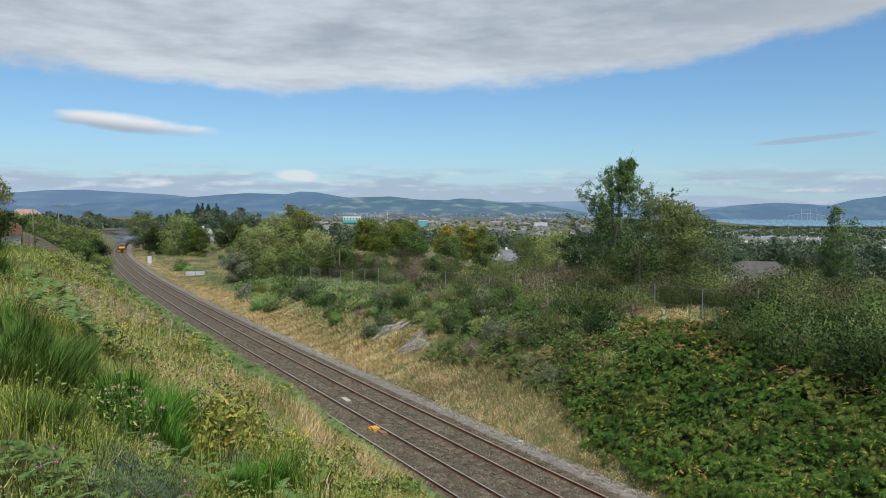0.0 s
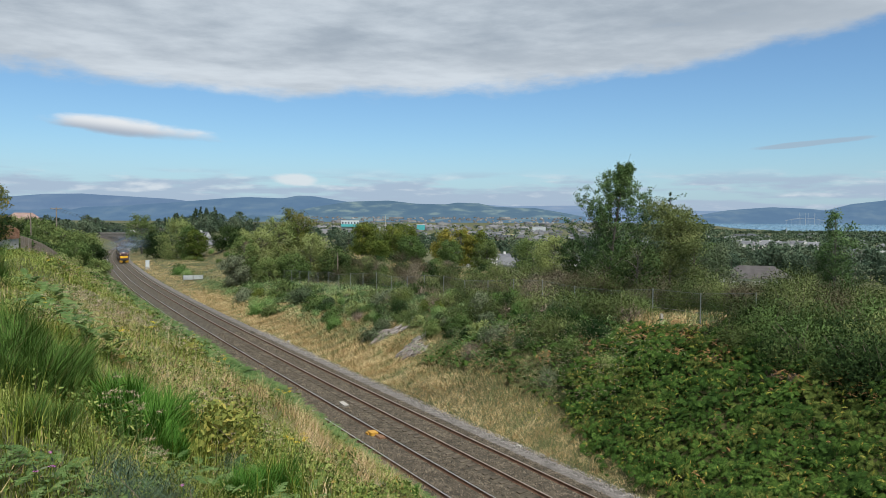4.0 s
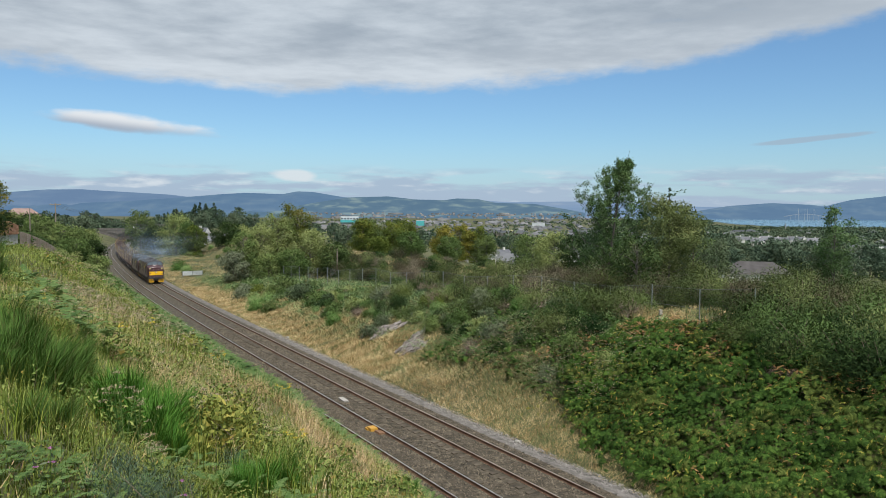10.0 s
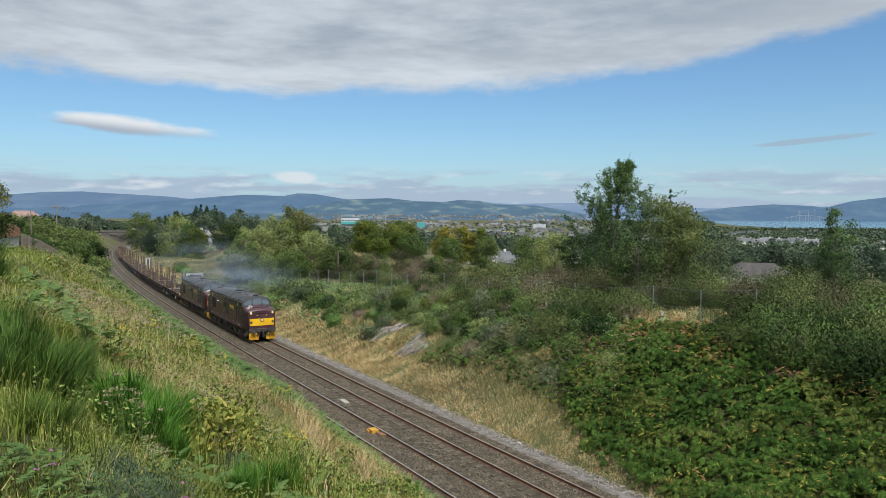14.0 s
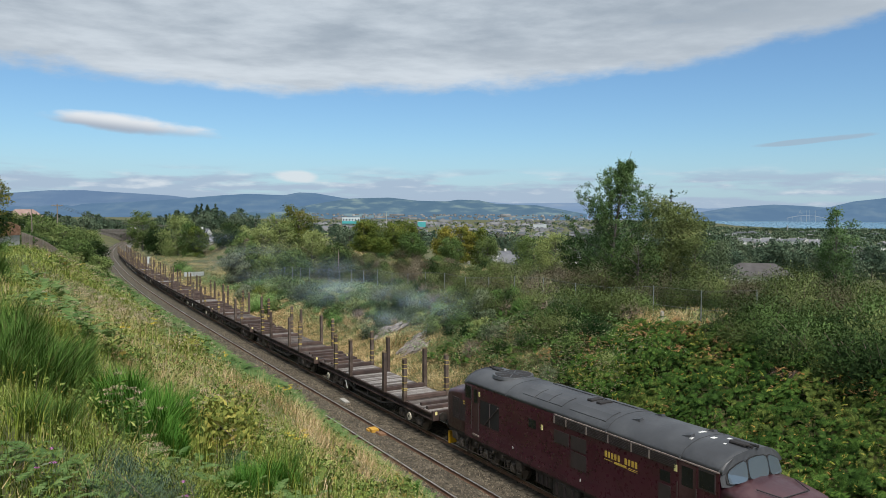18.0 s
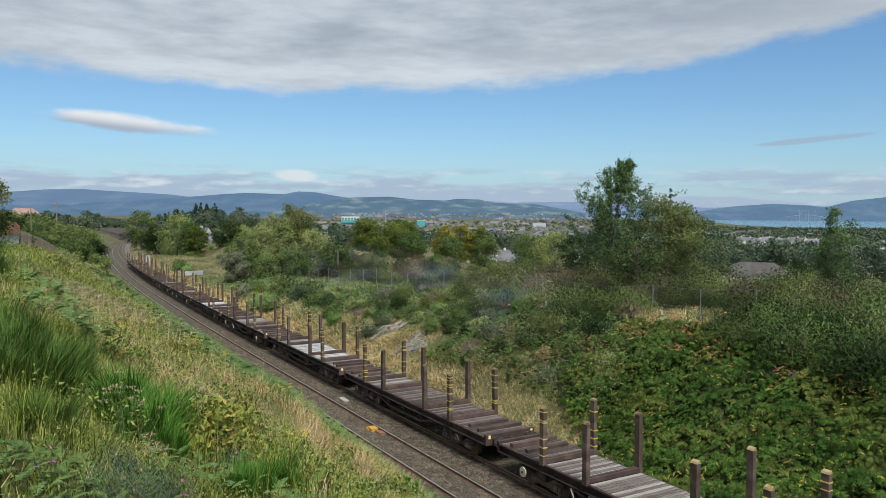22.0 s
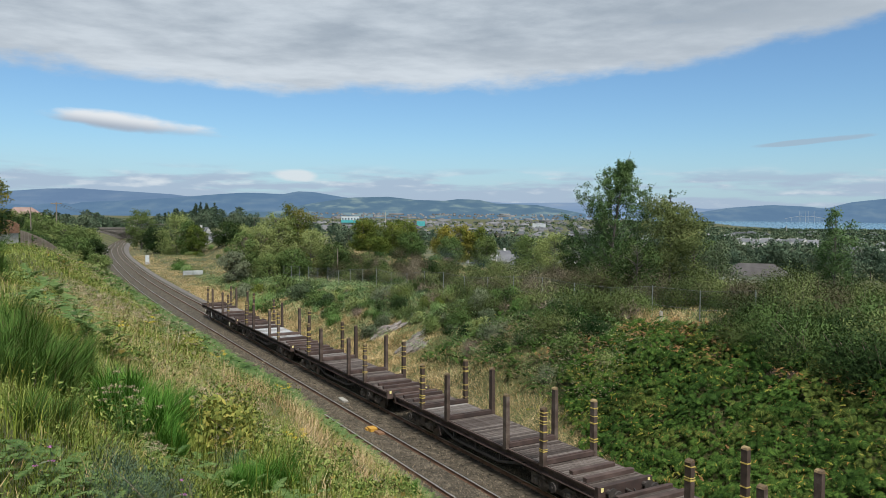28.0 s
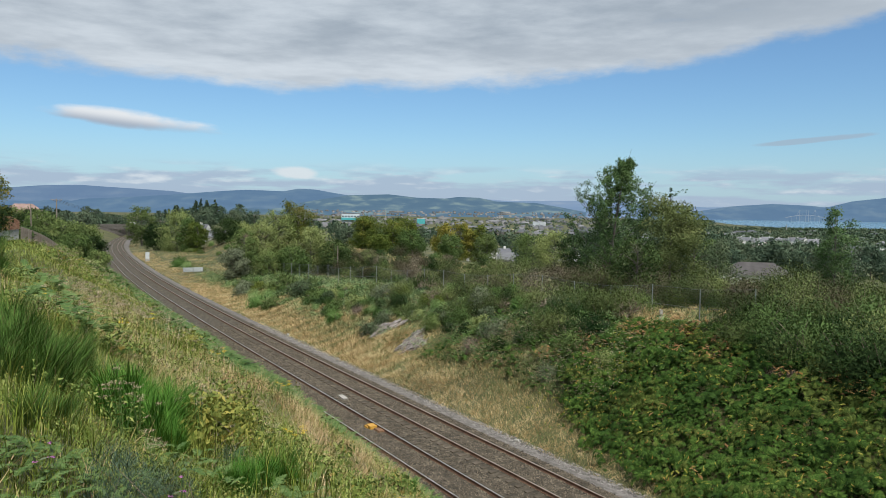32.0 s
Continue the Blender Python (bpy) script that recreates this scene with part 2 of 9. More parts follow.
def part(name, bm, material, parent, label="", smooth=False):
    """Links a bmesh (or a mesh) as one object under a thing or a part."""
    if isinstance(bm, bpy.types.Mesh):
        me = bm
    else:
        bmesh.ops.recalc_face_normals(bm, faces=bm.faces)
        me = bpy.data.meshes.new(name)
        bm.to_mesh(me)
        bm.free()
        me.materials.append(material)
        if smooth:
            for f in me.polygons:
                f.use_smooth = True
    ob = new(name, me)
    if parent:
        ob.parent = parent
    if label:
        ob["label"] = label
    return ob


def box(bm, x0, x1, y0, y1, z0, z1, bevel=0.0):
    r = bmesh.ops.create_cube(bm, size=1)
    bmesh.ops.scale(bm, vec=(x1 - x0, y1 - y0, z1 - z0), verts=r["verts"])
    bmesh.ops.translate(bm, vec=((x0 + x1) / 2, (y0 + y1) / 2, (z0 + z1) / 2), verts=r["verts"])
    if bevel:
        es = list({e for v in r["verts"] for e in v.link_edges})
        bmesh.ops.bevel(bm, geom=es, offset=bevel, segments=1, affect="EDGES")
    return bm


def rod(bm, a, b, ra, rb=None, n=8):
    """A tapered round bar from a to b."""
    a, b = Vector(a), Vector(b)
    d = b - a
    r = bmesh.ops.create_cone(bm, cap_ends=True, segments=n, radius1=ra, radius2=ra if rb is None else rb, depth=d.length)
    bmesh.ops.transform(bm, matrix=Matrix.Translation((a + b) / 2) @ d.to_track_quat("Z", "Y").to_matrix().to_4x4(), verts=r["verts"])
    return bm


def quad_prism(bm, profile, y0, y1):
    """A closed outline in x and z, drawn out along y."""
    a = [bm.verts.new((x, y0, z)) for x, z in profile]
    b = [bm.verts.new((x, y1, z)) for x, z in profile]
    bm.faces.new(a), bm.faces.new(b[::-1])
    for i in range(len(a)):
        j = (i + 1) % len(a)
        bm.faces.new((a[i], b[i], b[j], a[j]))
    return bm


# ---- the line of the railway: s runs away from the camera along the far track, lat to the right of it ----
GRADE, CENTRE, TRACK_GAP = -0.0165, 18.549, 3.436
S_TABLE = np.arange(-420, 901, 1.0)
_k = np.interp(S_TABLE, [-420, -60, -20, 0, 50, 100, 150, 200, 250, 300, 350, 420, 520, 900],
               [0, 0, -0.32, -0.32, 0.37, 0.28, 0.60, 0.15, 0.48, 0.42, 0.38, 0.18, 0.05, 0.3]) * 1e-3
_th = np.concatenate([[0], np.cumsum((_k[1:] + _k[:-1]) / 2)])
TH_TABLE = _th - _th[420] - 0.5135
_dx, _dy = np.sin(TH_TABLE), np.cos(TH_TABLE)
X_TABLE = np.concatenate([[0], np.cumsum((_dx[1:] + _dx[:-1]) / 2)])
Y_TABLE = np.concatenate([[0], np.cumsum((_dy[1:] + _dy[:-1]) / 2)])
X_TABLE += CENTRE * math.cos(-0.5135) - X_TABLE[420]
Y_TABLE += -CENTRE * math.sin(-0.5135) - Y_TABLE[420]


def rail_point(s, lat, z=0.0):
    """World places of points given along and across the railway and above its rails."""
    s, lat = np.asarray(s, float), np.asarray(lat, float)
    th = np.interp(s, S_TABLE, TH_TABLE)
    return np.stack(np.broadcast_arrays(np.interp(s, S_TABLE, X_TABLE) + lat * np.cos(th),
                                        np.interp(s, S_TABLE, Y_TABLE) - lat * np.sin(th), GRADE * s + z), -1)


def to_rail(x, y):
    """The reverse: along and across, for arrays of places."""
    x, y = np.asarray(x, float).ravel(), np.asarray(y, float).ravel()
    s_out, l_out = np.empty(len(x)), np.empty(len(x))
    tab = slice(0, None, 4)
    tx, ty = X_TABLE[tab], Y_TABLE[tab]
    for i in range(0, len(x), 20000):
        a, b = x[i:i + 20000], y[i:i + 20000]
        k = ((a[:, None] - tx) ** 2 + (b[:, None] - ty) ** 2).argmin(1) * 4
        th = TH_TABLE[k]
        ex, ey = a - X_TABLE[k], b - Y_TABLE[k]
        s_out[i:i + 20000] = S_TABLE[k] + ex * np.sin(th) + ey * np.cos(th)
        l_out[i:i + 20000] = ex * np.cos(th) - ey * np.sin(th)
    return s_out, l_out


def wave(x, y, size, seed):
    """Smooth, cheap unevenness between about -1 and 1."""
    r = np.random.RandomState(seed)
    out = 0
    for k in range(5):
        a, p = r.uniform(0, 2 * np.pi), r.uniform(0, 2 * np.pi)
        f = 2 * np.pi / size * r.uniform(0.6, 1.9)
        out = out + np.sin((x * math.cos(a) + y * math.sin(a)) * f + p)
    return out / 3


VALLEY = -26.0


def height(s, lat, x, y):
    """The ground's height."""
    zt = GRADE * np.clip(s, -400, 560)
    # bank on the camera's side
    crest = np.interp(s, [-400, 0, 60, 110, 160, 230, 300, 440, 490, 530, 900], [9.3, 9.3, 9.0, 8.0, 6.3, 3.6, 1.6, 2.6, 5.2, 5.2, 3.0])
    toe = -5.3
    foot = np.clip((toe - lat) / 13.4, 0, 1)
    left = -0.35 + crest * foot + 0.62 * np.sin(foot * np.pi) + np.clip((toe - 13.4 - lat) * 0.02, 0, 3)
    # bank on the far side, then the fall to the valley
    rise = np.interp(s, [-400, -40, 10, 36, 70, 100, 130, 170, 300, 440, 490, 530, 900], [5.5, 5.5, 5.2, 4.6, 3.4, 2.4, 1.2, 0.5, 0.8, 2.2, 5.2, 5.2, 3.0])
    up = np.clip((lat - 3.4) / 10.5, 0, 1)
    up = up * up * (3 - 2 * up) * 0.6 + up * 0.4
    right = -0.45 + rise * up
    z = zt + np.where(lat > 0, right, left)
    mid = (lat < 3.4) & (lat > toe)
    z = np.where(mid, zt - 0.55, z)
    d = np.hypot(x, y)
    low = np.interp(lat, [24, 60, 100, 140, 200, 300, 500, 800], [3.5, -0.5, -5.5, -8.0, -10.5, -13.5, -19.0, VALLEY])
    fall = np.clip((lat - 22) / 14, 0, 1)
    z = np.where(lat > 22, z * (1 - fall) + low * fall, z)
    flat = np.clip((d - 700) / 500, 0, 1)
    z = z * (1 - flat) + VALLEY * flat
    # unevenness off the track
    off = np.clip(np.maximum(lat - 3.6, toe - 0.3 - lat) / 3, 0, 1)
    z = z + off * (wave(x, y, 5, 1) * 0.16 + wave(x, y, 17, 2) * 0.28) * np.clip(90 / (d + 20), 0, 1.2)
    z = z + np.clip((d - 200) / 500, 0, 1) * wave(x, y, 190, 3) * 2.0 * np.clip((1600 - d) / 800, 0, 1)
    return z


def ground_at(s, lat):
    p = rail_point(s, lat)
    return height(np.asarray(s, float) + p[..., 0] * 0, np.asarray(lat, float) + p[..., 0] * 0, p[..., 0], p[..., 1])


def ground_xy(x, y):
    s, l = to_rail(x, y)
    return height(s, l, np.asarray(x, float).ravel(), np.asarray(y, float).ravel())


def make_ground():
    ang = np.concatenate([np.radians(np.arange(-44, 44.01, 0.4)), np.radians(np.arange(48, 316, 4))])
    rad = np.concatenate([np.linspace(0.4, 10, 24), 10 * 1.028 ** np.arange(1, 226)])
    rad = rad[rad < 4950]
    A, R = np.meshgrid(ang, rad)
    x, y = (R * np.sin(A)).ravel(), (R * np.cos(A)).ravel()
    z = ground_xy(x, y)
    n, m = len(ang), len(rad)
    i = np.arange(n * (m - 1)).reshape(m - 1, n)
    j = np.roll(i, -1, 1)
    faces = np.stack([i, j, j + n, i + n], -1).reshape(-1, 4)
    verts = np.stack([x, y, z], -1)
    hub = len(verts)
    verts = np.concatenate([verts, [[0, 0, ground_xy([0.0], [0.0])[0]]]])
    fan = np.stack([np.full(n, hub), np.roll(np.arange(n), -1), np.arange(n)], -1)
    ob = new("ground", np_mesh("ground", verts, [faces[:, ::-1], fan[:, ::-1]], SOIL, True))
    return tagged(ob, "uneven turf and soil of railway banks, fields and valley floor", "ground", kind="structure")


make_ground()

# ---- the double track ----
def sweep(name, outline, s_values, lat, material, closed=True, smooth=False):
    """An outline (across, up) drawn out along the railway."""
    o = np.array(outline, float)
    s = np.asarray(s_values, float)
    V = rail_point(s[:, None], lat + o[None, :, 0], o[None, :, 1]).reshape(-1, 3)
    k, n = len(o), len(s)
    i = (np.arange(n - 1)[:, None] * k + np.arange(k if closed else k - 1)[None, :])
    j = np.arange(n - 1)[:, None] * k + (np.arange(k if closed else k - 1)[None, :] + 1) % k
    F = np.stack([i, i + k, j + k, j], -1).reshape(-1, 4)
    return np_mesh(name, V, F, material, smooth)


S_RAIL = np.concatenate([np.arange(-60, 120, 3.0), np.arange(120, 640, 6.0)])


def make_track():
    s = np.concatenate([np.arange(-60, 120, 1.5), np.arange(120, 640, 6.0)])
    bed = [(-6.0, -0.62), (-5.25, -0.24), (-4.9, -0.16), (-2.7, -0.15), (-1.72, -0.26), (-0.74, -0.15), (1.3, -0.15), (1.62, -0.17)]
    ob = new("ballast_bed", sweep("ballast_bed", bed, s, 0, BALLAST, False))
    tagged(ob, "brown stone ballast bed under the double track", "ballast", kind="structure")
    sh = [(1.62, -0.17), (2.0, -0.22), (2.9, -0.45), (3.6, -0.75)]
    ob = new("ballast_shoulder", sweep("ballast_shoulder", sh, s, 0, SHOULDER, False))
    tagged(ob, "clean grey ballast shoulder beside the track", "ballast", kind="structure")
    head = [(-0.036, -0.03), (-0.036, 0.0), (0.036, 0.0), (0.036, -0.03)]
    web = [(-0.07, -0.15), (-0.07, -0.135), (-0.012, -0.11), (-0.012, -0.04), (-0.034, -0.031), (-0.034, -0.006),
           (0.034, -0.006), (0.034, -0.031), (0.012, -0.04), (0.012, -0.11), (0.07, -0.135), (0.07, -0.15)]
    tracks = []
    for nm, c in (("far", 0.0), ("near", -TRACK_GAP)):
        tr = new("railway_track")
        tagged(tr, "railway track of rusty rails with worn bright heads on sleepers" if nm == "far" else "railway track of brightly polished rails on sleepers in ballast", "railway track", "two parallel tracks", "structure")
        for side in (-0.7525, 0.7525):
            r = part("rail", sweep("rail", web, S_RAIL, c + side, RUST), RUST, tr)
            part("rail_head", sweep("rail_head", [(-0.030 if nm == "far" else -0.036, -0.004), (-0.030 if nm == "far" else -0.036, 0.002), (0.030 if nm == "far" else 0.036, 0.002), (0.030 if nm == "far" else 0.036, -0.004)], S_RAIL, c + side, SHINE if nm == "far" else POLISHED), None, r, "bright worn running surface")
        tracks.append(tr)
    return tracks


TRACKS = make_track()


def make_stones():
    """Loose ballast stones near the camera, and the sleepers that show between them."""
    rs = np.random.RandomState(3)
    for name, n, l0, l1, z0, material, label in (("ballast_stones", 62000, -5.3, 1.6, -0.15, STONE_CHIP, "loose brown ballast stones between the rails"), ("shoulder_stones", 17000, 1.5, 3.2, -0.2, CHIP_GREY, "clean grey ballast stones on the shoulder")):
        s = 12 + 64 * rs.uniform(0, 1, n) ** 1.3
        l = rs.uniform(l0, l1, n)
        z = z0 - np.clip((l - 1.7) * 0.17, 0, 1) - np.where(abs(l + TRACK_GAP / 2) < 0.8, 0.08, 0) + 0.01
        P = rail_point(s, l, z)
        r = rs.uniform(0.018, 0.042, n)[:, None]
        V = np.stack([P + rand_dirs_flat(n, rs, k) * r for k in range(3)] + [P + np.array([0, 0, 1.0]) * r * rs.uniform(0.6, 1.1, (n, 1)) + rs.normal(0, 0.3, (n, 3)) * r], 1).reshape(-1, 3)
        b = np.arange(n)[:, None] * 4
        F = np.concatenate([b + [0, 1, 3], b + [1, 2, 3], b + [2, 0, 3]])
        tagged(new(name, np_mesh(name, V, F, material)), label, "ballast", kind="stuff")
    me = bpy.data.meshes.new("sleeper")
    bm = bmesh.new()
    box(bm, -1.3, 1.3, -0.125, 0.125, -0.28, -0.147, 0.012)
    bm.to_mesh(me)
    bm.free()
    me.materials.append(SLEEPER)
    for tr, c in zip(TRACKS, (0.0, -TRACK_GAP)):
        for k in range(92):
            s = 13 + k * 0.65
            p = rail_point(s, c)
            o = part("sleeper", me, None, tr)
            o.location = p + np.array([0, 0, 0.005 * math.sin(k * 2.3) - 0.016])
            o.rotation_euler = (0, 0, -float(np.interp(s, S_TABLE, TH_TABLE)))


def rand_dirs_flat(n, rs, k):
    a = rs.uniform(-0.5, 0.5, n) + k * 2.1
    return np.stack([np.cos(a), np.sin(a), np.full(n, -0.25)], -1)


make_stones()

# ---- the train ----
MAROON = mat("maroon_coach_paint", [(0.042, 0.0062, 0.0170), (0.062, 0.0092, 0.0250), (0.082, 0.018, 0.034)], 0.30, scale=0.8, fine=7, bump=0.03, coat=0.35)
NOSE_MAROON = mat("dusty_maroon_paint", [(0.040, 0.014, 0.019), (0.064, 0.026, 0.032), (0.105, 0.056, 0.060)], 0.42, scale=0.9, fine=8, bump=0.04, coat=0.2)
AMBER = mat("dull_amber_lens", [(0.30, 0.20, 0.11), (0.42, 0.30, 0.18)], 0.3, scale=9, fine=40, bump=0)
ROOF_GREY = mat("sooty_grey_roof_paint", [(0.035, 0.037, 0.042), (0.06, 0.063, 0.07), (0.10, 0.105, 0.112)], 0.55, scale=0.7, fine=9, bump=0.08)
PANEL_GREY = mat("grey_ventilation_grille", [(0.031, 0.022, 0.023), (0.046, 0.034, 0.035), (0.062, 0.045, 0.047)], 0.6, scale=3, fine=30, bump=0.2)
WARN_YELLOW = mat("warning_yellow_paint", [(0.62, 0.34, 0.006), (0.80, 0.47, 0.01), (0.86, 0.55, 0.03)], 0.45, scale=2, fine=22, bump=0.05)
PLOUGH_YELLOW = mat("dirty_yellow_paint", [(0.30, 0.16, 0.012), (0.60, 0.33, 0.012), (0.78, 0.46, 0.02)], 0.6, scale=3, fine=14, bump=0.1)
UNDER = mat("oily_underframe", [(0.018, 0.017, 0.017), (0.042, 0.036, 0.033), (0.090, 0.075, 0.066)], 0.75, scale=3, fine=28, bump=0.35)
# grey-brown dirt, lightened beyond the underframe to stand in for light on the bogies
BOGIE_DIRT_LIT = mat("dusty_lightened_bogie_steel", [(0.036, 0.029, 0.025), (0.087, 0.070, 0.058), (0.189, 0.157, 0.131)], 0.8, scale=3, fine=24, bump=0.35)
TREAD = mat("worn_wheel_steel", [(0.10, 0.09, 0.085), (0.20, 0.18, 0.17)], 0.45, metal=0.6, scale=4, fine=40, bump=0.1)
CREAM = mat("cream_lining_paint", [(0.216, 0.169, 0.155), (0.331, 0.274, 0.252)], 0.5, scale=3, fine=30, bump=0.05)
GOLD = mat("gold_lettering_paint", [(0.55, 0.36, 0.06), (0.72, 0.50, 0.10)], 0.45, scale=5, fine=40, bump=0)
WHITE_PAINT = mat("white_paint", [(0.62, 0.62, 0.60), (0.80, 0.80, 0.78)], 0.5, scale=4, fine=30, bump=0.05)
LABEL_YELLOW = mat("pale_yellow_label", [(0.75, 0.66, 0.22), (0.85, 0.78, 0.40)], 0.5, scale=9, fine=50, bump=0)
BLACK_SEAL = mat("black_rubber_seal", [(0.012, 0.012, 0.013), (0.022, 0.022, 0.024)], 0.6, scale=6, fine=40, bump=0.05)
CAB_GLASS = glass_mat("cab_glass", (0.09, 0.115, 0.14), 0.06)
SIDE_GLASS = mat("dark_side_glass", [(0.010, 0.011, 0.012), (0.022, 0.024, 0.026)], 0.18, scale=3, fine=20, bump=0, spec=0.35)
DARK_CAB = mat("dark_cab_interior", [(0.012, 0.011, 0.012), (0.025, 0.022, 0.022)], 0.8, scale=4, fine=20, bump=0)
LAMP_GLASS = mat("headlamp_lens", [(0.55, 0.50, 0.40), (0.85, 0.80, 0.66)], 0.2, scale=9, fine=40, bump=0)
STEEL_BROWN = mat("bauxite_wagon_paint", [(0.030, 0.020, 0.018), (0.060, 0.038, 0.033), (0.105, 0.072, 0.062)], 0.78, scale=1.6, fine=22, bump=0.25, per_object=0.35)
POST_BROWN = mat("worn_brown_post_paint", [(0.040, 0.026, 0.020), (0.074, 0.050, 0.040), (0.15, 0.118, 0.098)], 0.75, scale=2.5, fine=26, bump=0.25, per_object=0.3)
POST_CAP = mat("rubbed_yellow_post_top", [(0.07, 0.045, 0.03), (0.15, 0.105, 0.055), (0.36, 0.27, 0.13)], 0.7, scale=6, fine=30, bump=0.1, per_object=0.5)
TAPE = mat("yellow_strap", [(0.34, 0.25, 0.06), (0.52, 0.40, 0.10), (0.62, 0.50, 0.16)], 0.6, scale=8, fine=40, bump=0.1)
DISC_CREAM = mat("grubby_cream_paint", [(0.42, 0.39, 0.30), (0.60, 0.57, 0.46)], 0.6, scale=6, fine=30, bump=0.05)
PLANK_DARK = mat("dark_wet_planks", [(0.028, 0.020, 0.017), (0.062, 0.047, 0.040), (0.17, 0.145, 0.13)], 0.85, scale=2.2, fine=18, bump=0.4, per_object=0.45, stretch=(0.6, 6, 1))
PLANK_GREY = mat("weathered_grey_planks", [(0.075, 0.062, 0.055), (0.16, 0.142, 0.132), (0.32, 0.30, 0.285)], 0.85, scale=2.2, fine=18, bump=0.4, per_object=0.5, stretch=(0.6, 6, 1))
PLANK_PALE = mat("bleached_planks", [(0.20, 0.20, 0.20), (0.36, 0.37, 0.38), (0.55, 0.57, 0.59)], 0.85, scale=2.2, fine=18, bump=0.3, per_object=0.5, stretch=(0.6, 6, 1))
LOCO_LEN, WAGON_LEN = 18.745, 17.06


def loft(bm, rings, caps=True):
    """Skin over a row of rings of equal length."""
    vs = [[bm.verts.new(p) for p in r] for r in rings]
    n = len(rings[0])
    for a, b in zip(vs, vs[1:]):
        for i in range(n):
            j = (i + 1) % n
            bm.faces.new((a[i], a[j], b[j], b[i]))
    if caps:
        bm.faces.new(vs[0][::-1]), bm.faces.new(vs[-1])
    return bm


ROOF_LINE = [(1.34, 3.46), (1.28, 3.58), (1.12, 3.74), (0.84, 3.88), (0.46, 3.97), (0.0, 4.0)]




def wheel_pair(parent, y, radius, x_half=0.7525):
    """Two wheels on an axle, as a part with its pieces."""
    bm = bmesh.new()
    rod(bm, (-0.95, y, radius), (0.95, y, radius), 0.08, n=8)
    axle = part("wheelset", bm, UNDER, parent)
    for x in (-x_half, x_half):
        bm = bmesh.new()
        sgn = 1 if x > 0 else -1
        rod(bm, (x - 0.065, y, radius), (x + 0.065, y, radius), radius, n=20)
        rod(bm, (x - sgn * 0.10, y, radius), (x - sgn * 0.062, y, radius), radius + 0.03, n=20)
        part("wheel", bm, TREAD, axle)
    return axle


def loco_bogie(root, y0):
    """Three-axle bogie with plate frames, springs, axle boxes, sandboxes and brake gear."""
    bm = bmesh.new()
    for sx in (-1, 1):
        prof = [(-2.75, 0.62), (-2.75, 0.86), (-2.3, 0.98), (-0.5, 1.02), (0.5, 1.02), (2.3, 0.98), (2.75, 0.86), (2.75, 0.62), (2.2, 0.55), (-2.2, 0.55)]
        x0, x1 = sx * 0.98, sx * 1.10
        a = [bm.verts.new((x0, y0 + p[0], p[1])) for p in prof]
        b = [bm.verts.new((x1, y0 + p[0], p[1])) for p in prof]
        bm.faces.new(a), bm.faces.new(b[::-1])
        for i in range(len(a)):
            j = (i + 1) % len(a)
            bm.faces.new((a[i], a[j], b[j], b[i]))
    for yy in (-2.7, -1.0, 1.0, 2.7):
        box(bm, -1.0, 1.0, y0 + yy - 0.12, y0 + yy + 0.12, 0.6, 0.9)
    bogie = part("bogie", bm, UNDER, root, "black three-axle bogie caked with oily dirt")
    for ya in (-2.057, 0.0, 2.057):
        wheel_pair(bogie, y0 + ya, 0.55)
        for sx in (-1, 1):
            bm = bmesh.new()
            box(bm, min(sx * 1.10, sx * 1.24), max(sx * 1.10, sx * 1.24), y0 + ya - 0.16, y0 + ya + 0.16, 0.38, 0.74, 0.03)
            rod(bm, (sx * 1.24, y0 + ya, 0.55), (sx * 1.29, y0 + ya, 0.55), 0.12, n=10)
            part("axle_box", bm, BOGIE_DIRT_LIT, bogie)
            for yy in (-0.38, 0.38):
                bm = bmesh.new()
                for k in range(5):
                    rod(bm, (sx * 1.17, y0 + ya + yy, 0.42 + 0.075 * k), (sx * 1.17, y0 + ya + yy, 0.46 + 0.075 * k), 0.095 if k % 2 == 0 else 0.07, n=9)
                part("coil_spring", bm, BOGIE_DIRT_LIT, bogie)
    for sx in (-1, 1):
        for yy in (-2.55, 2.55):
            bm = bmesh.new()
            quad_prism(bm, [(sx * 1.02, 0.62), (sx * 1.28, 0.62), (sx * 1.30, 0.95), (sx * 1.02, 1.02)], y0 + yy - 0.2, y0 + yy + 0.2)
            rod(bm, (sx * 1.12, y0 + yy, 0.62), (sx * 0.85, y0 + yy + (0.35 if yy < 0 else -0.35), 0.1), 0.025, n=6)
            part("sandbox", bm, BOGIE_DIRT_LIT, bogie)
        bm = bmesh.new()
        rod(bm, (sx * 1.18, y0 - 2.2, 0.36), (sx * 1.18, y0 + 2.2, 0.36), 0.025, n=6)
        for yy in (-1.4, -0.7, 0.7, 1.4):
            rod(bm, (sx * 1.16, y0 + yy, 0.8), (sx * 1.18, y0 + yy, 0.34), 0.03, n=6)
            rod(bm, (sx * 1.05, y0 + yy, 0.86), (sx * 1.32, y0 + yy, 0.86), 0.07, n=8)
        part("brake_rigging", bm, BOGIE_DIRT_LIT, bogie)
    return bogie


def arch_ring(y, w, zb, zt, crown, lean=0.0):
    """A nose section: upright sides, rounded shoulders, slightly crowned top."""
    pts = []
    for k in range(5):
        a = k / 4 * math.pi / 2
        pts.append((w - 0.22 + 0.22 * math.cos(a), y + lean * 0, zt - 0.2 + 0.2 * math.sin(a)))
    mid = [(0.45 * w, y, zt + crown * 0.75), (0.0, y, zt + crown)]
    right = [(w, y, zb)] + pts + mid
    return right + [(-p[0], p[1], p[2]) for p in right[-2::-1]]


